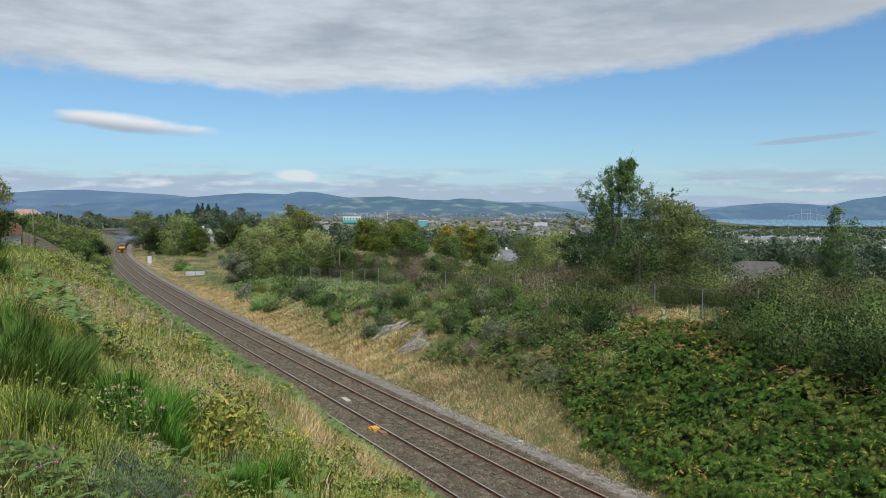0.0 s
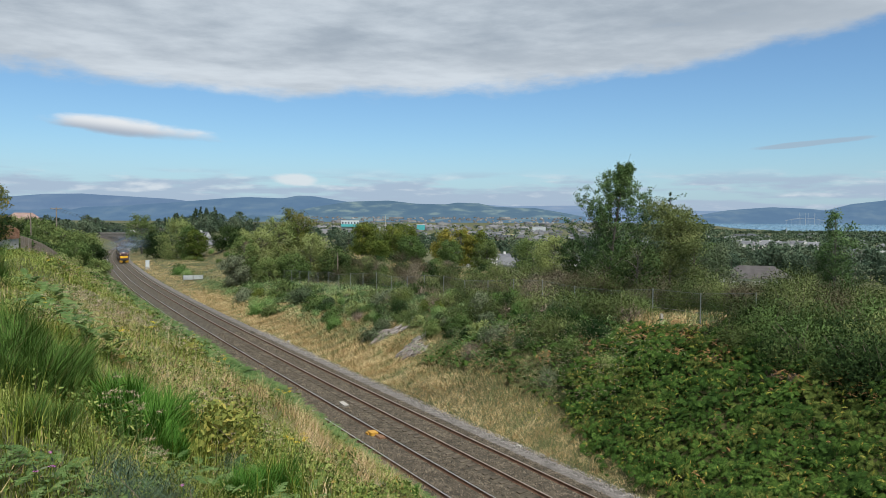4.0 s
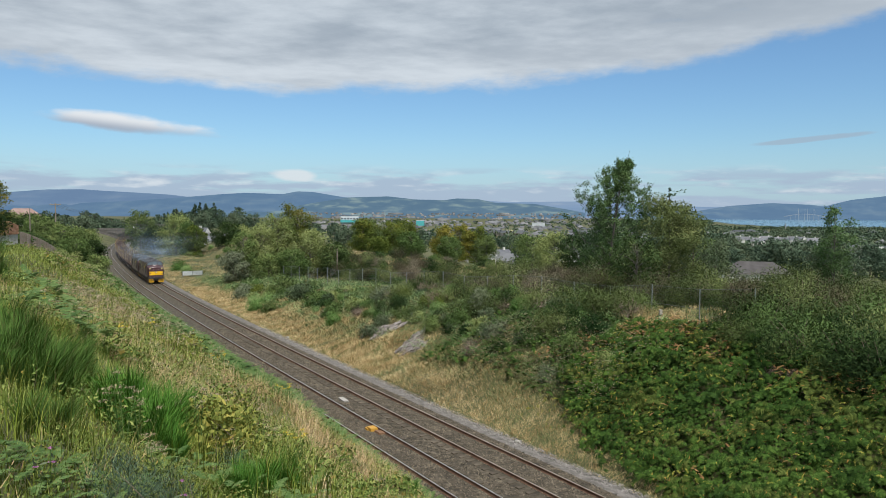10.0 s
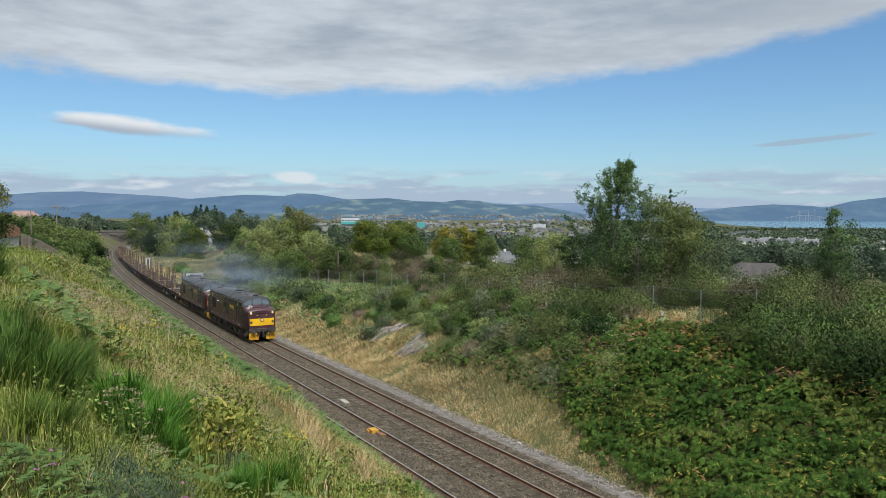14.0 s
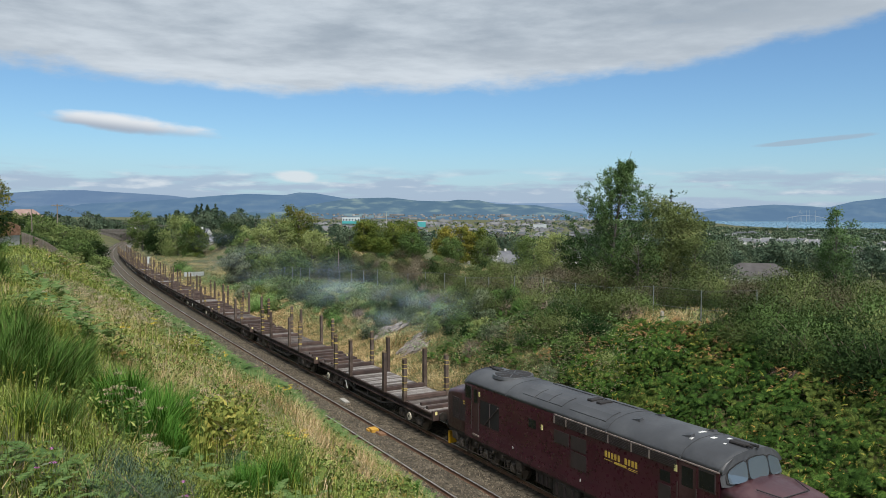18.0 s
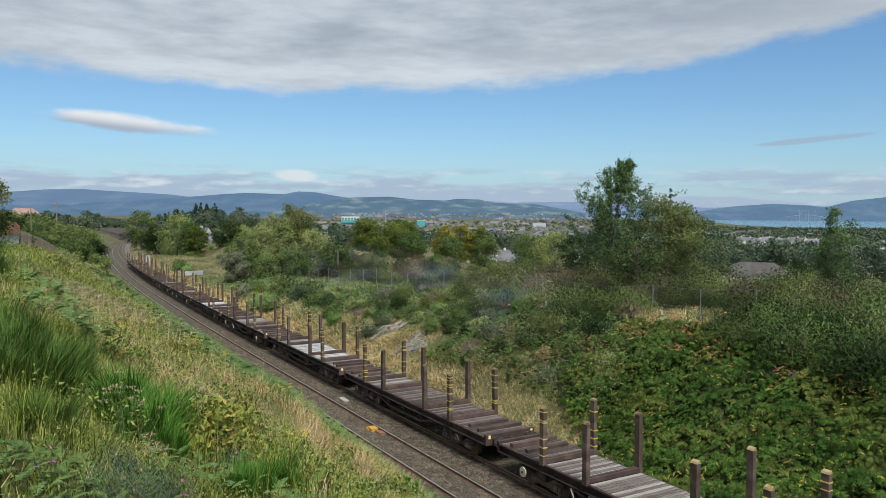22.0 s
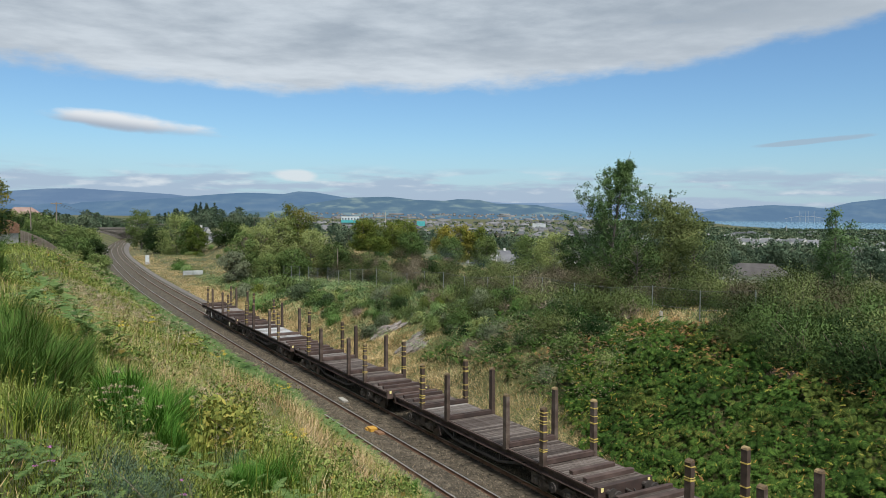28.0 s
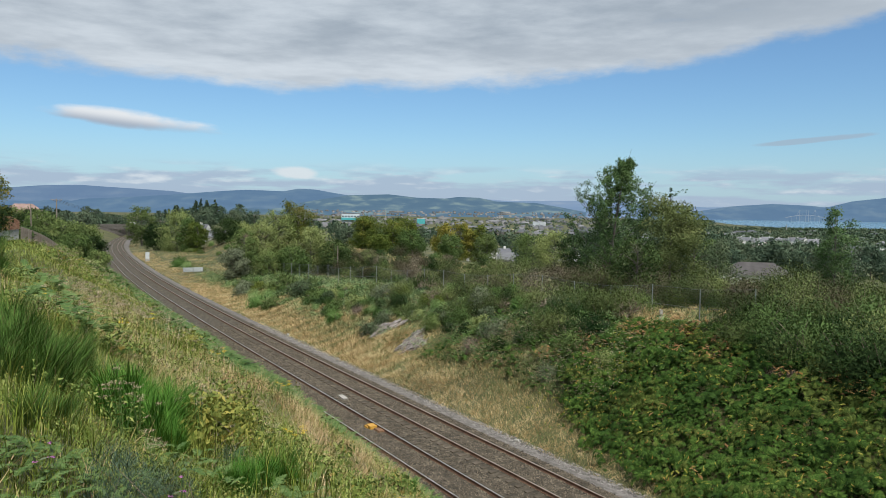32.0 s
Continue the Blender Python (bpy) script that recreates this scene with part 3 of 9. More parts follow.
SCREEN_X = (-1.33, -1.26, -1.15, -1.0, -0.8, -0.6, -0.4, -0.2, 0.0, 0.2, 0.4, 0.6, 0.8, 1.0, 1.15, 1.26, 1.33)


def loco_end(root, sg):
    """Nose, windscreens, lamps, panel, buffers and plough at one end; sg -1 is the front."""
    q, e = (-0.25, 0.18) if sg < 0 else (0.05, 0.0)      # the two cabs and noses differ a little in length
    bm = bmesh.new()
    rings = []
    for d, w, zt, cr in ((7.05 + q, 1.335, 3.08, 0.17), (7.55, 1.335, 3.05, 0.17), (8.25, 1.32, 2.97, 0.15), (8.70, 1.29, 2.89, 0.13), (8.87, 1.24, 2.81, 0.11), (8.93, 1.14, 2.73, 0.08)):
        rings.append(arch_ring(sg * (d - e * (d > 8)), w, 1.12 if d < 8.8 else 1.18, zt, cr))
    loft(bm, rings)
    nose = part("nose", bm, NOSE_MAROON, root, "dusty weathered maroon nose", smooth=False)
    for f in nose.data.polygons:
        f.use_smooth = len(f.vertices) == 4
    yf = sg * (8.945 - e)
    o = sg * 0.012
    # half-height yellow panel, three plates bent round the face
    bm = bmesh.new()
    xs = [-1.10, -1.02, 1.02, 1.10]
    ys = [sg * (8.928 - e), sg * (8.938 - e), sg * (8.938 - e), sg * (8.928 - e)]
    for k in range(3):
        v = [bm.verts.new((xs[k], ys[k] + o, 1.46)), bm.verts.new((xs[k + 1], ys[k + 1] + o, 1.46)), bm.verts.new((xs[k + 1], ys[k + 1] + o, 2.10)), bm.verts.new((xs[k], ys[k] + o, 2.10))]
        bm.faces.new(v)
    panel = part("warning_panel", bm, WARN_YELLOW, nose, "bright yellow half-height warning panel")
    sol = panel.modifiers.new("thick", "SOLIDIFY")
    sol.thickness = 0.01
    # headlight, marker lights, door seams, lamp brackets
    bm = bmesh.new()
    rod(bm, (0.0, yf, 1.96), (0.0, yf + sg * 0.07, 1.96), 0.15, 0.13, 14)
    hl = part("headlight", bm, PANEL_GREY, nose, "round sealed-beam headlight")
    bm = bmesh.new()
    rod(bm, (0.0, yf + sg * 0.071, 1.96), (0.0, yf + sg * 0.085, 1.96), 0.105, 0.10, 14)
    part("lens", bm, LAMP_GLASS, hl)
    for x in (-0.42, 0.42):
        bm = bmesh.new()
        rod(bm, (x, yf - sg * 0.02, 2.40), (x, yf + sg * 0.03, 2.40), 0.07, 0.06, 12)
        part("marker_light", bm, AMBER, nose)
    for x in (-0.98, 0.98):
        bm = bmesh.new()
        rod(bm, (x, yf - sg * 0.04, 1.78), (x, yf + sg * 0.06, 1.78), 0.11, 0.10, 12)
        part("tail_light", bm, UNDER, nose)
        bm = bmesh.new()
        box(bm, x - 0.075, x + 0.075, yf - sg * 0.0 - 0.012, yf + 0.012, 2.52, 2.74)
        part("warning_label", bm, LABEL_YELLOW, nose)
    bm = bmesh.new()
    rod(bm, (-0.62, yf + sg * 0.03, 2.60), (0.62, yf + sg * 0.03, 2.60), 0.022, n=6)
    rod(bm, (-0.66, yf + sg * 0.03, 2.38), (-0.62, yf + sg * 0.03, 2.60), 0.022, n=6)
    part("handrail", bm, MAROON, nose)
    for x in (-0.35, 0.0, 0.35):
        bm = bmesh.new()
        box(bm, x - 0.07, x + 0.07, yf - 0.03, yf + 0.03, 2.75, 2.80, 0.01)
        part("lamp_iron", bm, MAROON, nose)
    # dark seam of the bonnet hatch
    bm = bmesh.new()
    for a, b in (((-0.85, 7.72, 3.175), (-0.6, 8.35, 3.085)), ((-0.6, 8.35, 3.085), (0.6, 8.35, 3.085)), ((0.85, 7.72, 3.175), (0.6, 8.35, 3.085))):
        rod(bm, (a[0], sg * a[1], a[2] - 0.012), (b[0], sg * b[1], b[2] - 0.005), 0.018, n=5)
    part("hatch_seam", bm, BLACK_SEAL, nose)
    # side grilles of the nose
    for sx in (-1, 1):
        for yy in (7.33, 7.98):
            g = bmesh.new()
            box(g, min(sx * 1.30, sx * 1.345), max(sx * 1.30, sx * 1.345), sg * yy - 0.30, sg * yy + 0.30, 1.64, 2.62)
            gr = part("nose_grille", g, PANEL_GREY, nose)
            g = bmesh.new()
            for k in range(9):
                box(g, min(sx * 1.33, sx * 1.356), max(sx * 1.33, sx * 1.356), sg * yy - 0.27, sg * yy + 0.27, 1.70 + 0.1 * k, 1.73 + 0.1 * k)
            part("louvre", g, PANEL_GREY, gr)
    # windscreen: sloping wall above the nose with three panes
    bm = bmesh.new()
    ring0 = [(x, sg * (7.12 + q + 0.55 * (1 - (abs(x) / 1.36) ** 2) ** 0.5 * 0.55), 3.06) for x in SCREEN_X]
    ring1 = [(x, sg * (7.02 + q + 0.22 * (1 - (abs(x) / 1.36) ** 2) ** 0.5 * 0.9), z) for x, z in ((x, 0.005 + float(np.interp(abs(x), [p[0] for p in ROOF_LINE[::-1]], [p[1] for p in ROOF_LINE[::-1]]))) for x in SCREEN_X)]
    va, vb = [bm.verts.new(p) for p in ring0], [bm.verts.new(p) for p in ring1]
    for i in range(len(va) - 1):
        bm.faces.new((va[i], va[i + 1], vb[i + 1], vb[i]))
    scr = part("windscreen_frame", bm, ROOF_GREY, root)
    so = scr.modifiers.new("thick", "SOLIDIFY")
    so.thickness, so.offset = 0.03, 0

    def on_screen(x, h):
        """A point of the screen wall: x across, h from 0 (sill) to 1 (roof)."""
        w = (1 - (abs(x) / 1.36) ** 2) ** 0.5
        return (x * (1 - 0.06 * h), sg * ((7.12 + q + 0.3025 * w) * (1 - h) + (7.02 + q + 0.198 * w) * h + 0.03), 3.06 + h * (roof_z(x) - 3.06))

    def roof_z(x):
        return float(np.interp(abs(x), [p[0] for p in ROOF_LINE[::-1]], [p[1] for p in ROOF_LINE[::-1]]))

    for xa, xb in ((-1.20, -0.50), (-0.44, 0.44), (0.50, 1.20)):
        for grow, depth, nm, material in ((0.05, 0.0, "pane_seal", BLACK_SEAL), (0.0, 0.02, "pane", CAB_GLASS)):
            bm = bmesh.new()
            out = []
            cx, hw = (xa + xb) / 2, (xb - xa) / 2 + grow
            outer = max(abs(xa), abs(xb)) > 1
            for k in range(16):
                a = 2 * math.pi * k / 16
                ca, sa = math.cos(a), math.sin(a)
                u, v = math.copysign(abs(ca) ** 0.45, ca), math.copysign(abs(sa) ** 0.45, sa)
                x = cx + hw * u
                hh = 0.33 + grow * 0.4
                h = (0.47 if not outer else 0.46) + hh * v * (1 - (0.22 * max(0, abs(x) - 0.6) / 0.6 if v > 0 else 0))
                p = on_screen(x, h)
                out.append(bm.verts.new((p[0], p[1] + sg * (0.03 + depth), p[2])))
            bm.faces.new(out)
            ob = part(nm, bm, material, scr)
            so = ob.modifiers.new("thick", "SOLIDIFY")
            so.thickness = 0.02
    # buffer beam, buffers, coupling, hoses and plough
    bm = bmesh.new()
    box(bm, -1.2, 1.2, min(sg * 8.55, sg * 8.86), max(sg * 8.55, sg * 8.86), 0.86, 1.19, 0.03)
    beam = part("buffer_beam", bm, UNDER, root)
    for x in (-0.865, 0.865):
        bm = bmesh.new()
        rod(bm, (x, sg * 8.85, 1.05), (x, sg * 9.2, 1.05), 0.13, 0.11, 12)
        bmesh.ops.scale(bm, vec=(1, 1, 1), verts=bm.verts)
        r = rod(bm, (x, sg * 9.2, 1.05), (x, sg * 9.26, 1.05), 0.24, 0.25, 16)
        part("buffer", bm, UNDER, beam, "oval black buffer head")
    bm = bmesh.new()
    rod(bm, (0, sg * 8.85, 1.0), (0, sg * 9.12, 0.98), 0.06, n=8)
    rod(bm, (0, sg * 9.12, 1.0), (0, sg * 9.16, 0.62), 0.045, n=8)
    part("coupling_hook", bm, UNDER, beam)
    for x, c in ((-0.5, UNDER), (-0.32, UNDER), (0.25, UNDER), (0.45, UNDER), (0.6, UNDER)):
        bm = bmesh.new()
        pts = [(x, sg * 8.86, 1.1), (x + 0.02, sg * 9.0, 1.0), (x + 0.04, sg * 9.03, 0.75), (x + 0.01, sg * 8.97, 0.5), (x - 0.03, sg * 8.9, 0.62)]
        for a, b in zip(pts, pts[1:]):
            rod(bm, a, b, 0.03, n=6)
        part("brake_hose", bm, c, beam)
    for sx in (-1, 1):
        bm = bmesh.new()
        quad_prism(bm, [(sx * 0.35, 0.2), (sx * 1.22, 0.22), (sx * 1.22, 0.80), (sx * 0.50, 0.80), (sx * 0.35, 0.45)], sg * 8.80, sg * 8.90)
        part("snowplough", bm, PLOUGH_YELLOW, root, "scraped yellow snowplough blade")


def make_loco(named):
    root = new("diesel_locomotive")
    tagged(root, "maroon diesel locomotive with grey roof, yellow panel, " + ("leading" if named else "second in train"), "locomotive", "pair of locomotives")
    # sides
    bm = bmesh.new()
    ring = lambda y: [(-1.345, y, 1.06), (-1.35, y, 1.3), (-1.35, y, 3.2), (-1.337, y, 3.46), (1.337, y, 3.46), (1.35, y, 3.2), (1.35, y, 1.3), (1.345, y, 1.06)]
    loft(bm, [ring(-6.88), ring(7.17)])
    body = part("body", bm, MAROON, root, "glossy maroon side panels")
    bm = bmesh.new()
    prof = ROOF_LINE + [(-x, z) for x, z in ROOF_LINE[-2::-1]]
    ysec = [-6.95, -6.8, -4.2, 0, 4.2, 6.95, 7.25]
    rings = []
    for y in ysec:
        rings.append([(x, y, z - (0.0 if -6.9 < y < 7.1 else 0.02)) for x, z in prof])
    loft(bm, rings)
    roof = part("roof", bm, ROOF_GREY, root, "sooty dark grey roof with worn patches")
    for f in roof.data.polygons:
        f.use_smooth = len(f.vertices) == 4
    # roof ribs, lift-off panels, fan grille and exhausts
    for y in (-5.38, -2.1, 3.95):
        bm = bmesh.new()
        rg = lambda yy, k: [(x * k, yy, 3.46 + (z - 3.46) * k + 0.012 * (k > 1)) for x, z in prof]
        loft(bm, [rg(y - 0.03, 1.012), rg(y + 0.03, 1.012)])
        part("roof_rib", bm, ROOF_GREY, roof)
    for y0, ln in ((-1.85, 1.95), (0.55, 0.78), (1.40, 0.78), (2.25, 0.78)):
        for sx in (-1, 1):
            bm = bmesh.new()
            v = []
            for x, dz in ((0.42, 0.0), (1.12, 0.0)):
                z = float(np.interp(x, [p[0] for p in ROOF_LINE[::-1]], [p[1] for p in ROOF_LINE[::-1]]))
                v.append((x, z))
            for (xa, za), (xb, zb) in zip(v, v[1:]):
                xm = (xa + xb) / 2
                zm = float(np.interp(xm, [p[0] for p in ROOF_LINE[::-1]], [p[1] for p in ROOF_LINE[::-1]]))
                quad_prism(bm, [(sx * xa, za), (sx * xa, za + 0.035), (sx * xm, zm + 0.04), (sx * xb, zb + 0.03), (sx * xb, zb), (sx * xm, zm - 0.02)], y0, y0 + ln)
            part("roof_panel", bm, ROOF_GREY, roof)
    bm = bmesh.new()
    rod(bm, (0, 5.3, 3.90), (0, 5.3, 4.03), 0.92, 0.88, 28)
    fan = part("fan_cowl", bm, ROOF_GREY, roof, "round radiator fan cowl")
    bm = bmesh.new()
    rod(bm, (0, 5.3, 4.02), (0, 5.3, 4.04), 0.80, 0.80, 28)
    part("fan_grille", bm, DARK_CAB, fan)
    bm = bmesh.new()
    for k in range(8):
        a = k * math.pi / 4
        box(bm, -0.02, 0.02, 0.08, 0.80, 4.041, 4.06)
        bmesh.ops.rotate(bm, cent=(0, 0, 0), matrix=Matrix.Rotation(a, 3, "Z"), verts=bm.verts[-8:])
    bmesh.ops.translate(bm, vec=(0, 5.3, 0), verts=bm.verts)
    part("fan_blade", bm, ROOF_GREY, fan)
    for y in (-0.05, -0.55):
        bm = bmesh.new()
        box(bm, -0.3, 0.3, y - 0.13, y + 0.13, 3.96, 4.06, 0.02)
        part("exhaust_port", bm, DARK_CAB, roof)
    for y in (-2.75, -4.95):
        for sx in (-1, 1):
            bm = bmesh.new()
            v = [bm.verts.new(c) for c in ((sx * 0.42, y - 0.22, 3.95), (sx * 0.42, y + 0.22, 3.95), (sx * 0.62, y + 0.22, 3.92), (sx * 0.62, y - 0.22, 3.92), (sx * 0.44, y - 0.20, 4.06), (sx * 0.60, y - 0.20, 4.03))]
            for f in ((0, 1, 4), (1, 2, 5, 4), (2, 3, 5), (0, 4, 5, 3)):
                bm.faces.new([v[i] for i in f])
            part("roof_scoop", bm, ROOF_GREY, roof)
    for k, (x, y) in enumerate(((-0.3, -6.2), (0.25, -5.9), (-0.1, -5.6), (-0.55, -5.2), (0.1, -5.0))):
        bm = bmesh.new()
        z = float(np.interp(abs(x), [p[0] for p in ROOF_LINE[::-1]], [p[1] for p in ROOF_LINE[::-1]]))
        box(bm, x - 0.04 - 0.03 * k, x + 0.05 + 0.02 * k, y - 0.03 * (k % 3 + 1), y + 0.05, z - 0.03, z + 0.006)
        part("bird_lime", bm, WHITE_PAINT, roof, "white splash of bird droppings")
    for sg in (-1, 1):
        bm = bmesh.new()
        box(bm, -0.16, 0.16, sg * 6.5 - 0.3, sg * 6.5 + 0.3, 3.97, 4.08, 0.03)
        rod(bm, (-0.1, sg * 6.7, 4.06), (-0.1, sg * 7.0, 4.06), 0.03, 0.05, 8)
        rod(bm, (0.1, sg * 6.7, 4.06), (0.1, sg * 7.05, 4.06), 0.03, 0.05, 8)
        part("air_horn", bm, DARK_CAB, roof)
    for sx in (-1, 1):
        x = sx * 1.35
        X = lambda d0, d1: (min(x + sx * d0, x + sx * d1), max(x + sx * d0, x + sx * d1))
        bm = bmesh.new()
        box(bm, *X(-0.03, 0.016), -6.86, 0.72, 3.435, 3.475)
        part("cantrail_strip", bm, CREAM, body, "pale cream lining along the roof edge")
        # row of upper grilles
        for yy, ye in ((-5.27, -4.19), (-4.10, -3.39), (-3.29, -2.27), (-2.17, -1.16), (-1.06, -0.03), (0.07, 0.66)):
            bm = bmesh.new()
            box(bm, *X(-0.02, 0.012), yy, ye, 3.11, 3.42)
            g = part("grille", bm, PANEL_GREY, body)
            bm = bmesh.new()
            for j in range(5):
                box(bm, *X(0.0, 0.022), yy + 0.03, ye - 0.03, 3.14 + j * 0.053, 3.162 + j * 0.053)
            part("louvre", bm, PANEL_GREY, g)
            bm = bmesh.new()
            box(bm, *X(-0.01, 0.02), ye + 0.015, ye + 0.075, 3.13, 3.41)
            part("grille_post", bm, CREAM, body)
        for yy, za, zb in ((-0.15, 2.42, 2.90), (-1.12, 2.42, 2.92), (-1.12, 1.76, 2.34), (-5.05, 1.55, 2.50)):
            bm = bmesh.new()
            ln = 0.85 if yy > -3 else 0.50
            box(bm, *X(-0.02, 0.014), yy, yy + ln, za, zb)
            part("access_panel", bm, PANEL_GREY, body)
        bm = bmesh.new()
        box(bm, *X(-0.02, 0.012), -5.02, -4.6, 2.60, 2.94)
        part("body_window", bm, SIDE_GLASS, body)
        bm = bmesh.new()
        box(bm, *X(-0.02, 0.012), 1.84, 2.30, 2.60, 2.94)
        part("body_window", bm, SIDE_GLASS, body)
        # radiator openings near the second cab
        bm = bmesh.new()
        box(bm, *X(-0.05, 0.006), 4.42, 5.88, 1.87, 2.92)
        rad = part("radiator_grille", bm, DARK_CAB, body)
        bm = bmesh.new()
        rod(bm, (x + sx * 0.02, 5.5, 1.9), (x + sx * 0.02, 4.46, 2.84), 0.035, n=6)
        rod(bm, (x + sx * 0.02, 5.12, 1.88), (x + sx * 0.02, 5.12, 2.9), 0.03, n=6)
        part("grille_brace", bm, PANEL_GREY, rad)
        if named:
            bm = bmesh.new()
            box(bm, *X(-0.01, 0.02), 2.72, 3.78, 2.62, 2.86)
            np_ = part("nameplate", bm, BLACK_SEAL, body, "black cast plate with a pale border")
            bm = bmesh.new()
            box(bm, *X(-0.01, 0.014), 2.695, 3.805, 2.595, 2.885)
            part("plate_border", bm, CREAM, np_)
            words = bpy.data.curves.new("plate_lettering", "FONT")
            words.body, words.size, words.align_x, words.align_y, words.extrude = "Loch Arkaig", 0.175, "CENTER", "CENTER", 0.004
            words.materials.append(WHITE_PAINT)
            w = new("plate_lettering", words)
            w.parent = np_
            w.matrix_basis = Matrix.Translation((x + sx * 0.024, 3.25, 2.74)) @ pose(0, 0, 0, 90, 0, 90 * sx)
        # gold company bars and lines, number bars
        for k in range(10):
            if k != 5:
                bm = bmesh.new()
                a = -2.04 - 1.6 * (k + 0.5) / 10
                box(bm, *X(-0.01, 0.010), a - 0.046, a + 0.046, 2.63, 2.83)
                part("lettering_bar", bm, GOLD, body)
        bm = bmesh.new()
        box(bm, *X(-0.01, 0.010), -3.62, -3.20, 2.535, 2.552)
        box(bm, *X(-0.01, 0.010), -2.46, -2.04, 2.535, 2.552)
        box(bm, *X(-0.01, 0.010), -3.12, -2.54, 2.50, 2.575)
        box(bm, *X(-0.01, 0.010), -3.62, -3.20, 2.485, 2.50)
        part("lettering_line", bm, GOLD, body)
        bm = bmesh.new()
        box(bm, min(sx * 1.30, sx * 1.348), max(sx * 1.30, sx * 1.348), 6.72, 7.34, 2.44, 2.60)
        part("number_bar", bm, GOLD, root)
        # small yellow and white labels
        for yy, zz in ((-5.24, 3.04), (1.46, 2.68), (5.95, 3.05)):
            bm = bmesh.new()
            box(bm, *X(-0.01, 0.016), yy - 0.06, yy + 0.06, zz, zz + 0.2)
            part("warning_label", bm, LABEL_YELLOW, body)
        for yy, zz in ((-0.8, 1.35), (3.4, 1.42), (-3.6, 1.38)):
            bm = bmesh.new()
            box(bm, *X(-0.01, 0.012), yy - 0.03, yy + 0.03, zz, zz + 0.09)
            part("jacking_mark", bm, WHITE_PAINT, body)
        # cab doors and side windows at both ends
        for sg in (-1, 1):
            bm = bmesh.new()
            y0, y1 = (-6.03, -5.38) if sg < 0 else (5.98, 6.48)
            box(bm, *X(-0.10, 0.004), y0, y1, 1.30, 3.40)
            d = part("cab_door", bm, NOSE_MAROON, body, "recessed cab doorway with bright handrails")
            for yy in (y0 - 0.04, y1 + 0.04):
                bm = bmesh.new()
                rod(bm, (x + sx * 0.05, yy, 1.5), (x + sx * 0.05, yy, 2.75), 0.016, n=6)
                part("handrail", bm, PANEL_GREY, d)
            bm = bmesh.new()
            box(bm, *X(-0.03, 0.012), y0 + 0.12, y1 - 0.1, 2.70, 3.30)
            part("door_window", bm, SIDE_GLASS, d)
            bm = bmesh.new()
            box(bm, *X(-0.1, 0.05), y0, y1, 1.26, 1.32)
            part("door_step", bm, CREAM, d)
            bm = bmesh.new()
            y0, y1 = (-6.74, -6.11) if sg < 0 else (6.58, 7.14)
            box(bm, min(sx * 1.30, sx * 1.360), max(sx * 1.30, sx * 1.360), y0, y1, 2.78, 3.41, 0.015)
            w = part("cab_side_window", bm, PANEL_GREY, body)
            bm = bmesh.new()
            box(bm, min(sx * 1.31, sx * 1.366), max(sx * 1.31, sx * 1.366), y0 + 0.05, y1 - 0.05, 2.84, 3.35)
            part("pane", bm, SIDE_GLASS, w)
    # underframe
    bm = bmesh.new()
    box(bm, -1.25, 1.25, -8.6, 8.6, 0.92, 1.09)
    part("underframe", bm, UNDER, root)
    for y0, y1, z0, xw in ((-1.9, -0.75, 0.36, 1.2), (-0.6, 0.95, 0.30, 1.26), (1.1, 2.1, 0.42, 1.2)):
        bm = bmesh.new()
        box(bm, -xw, xw, y0, y1, z0, 0.93, 0.05)
        tank = part("equipment_box", bm, UNDER, root)
        for sx in (-1, 1):
            bm = bmesh.new()
            for k in range(3):
                yy = y0 + (y1 - y0) * (0.2 + 0.3 * k)
                box(bm, min(sx * xw, sx * (xw + 0.04)), max(sx * xw, sx * (xw + 0.04)), yy - 0.05, yy + 0.07, z0 + 0.1, 0.85)
            part("box_strap", bm, PANEL_GREY, tank)
    for y in (-5.64, 5.64):
        loco_bogie(root, y)
    loco_end(root, -1)
    loco_end(root, 1)
    return root


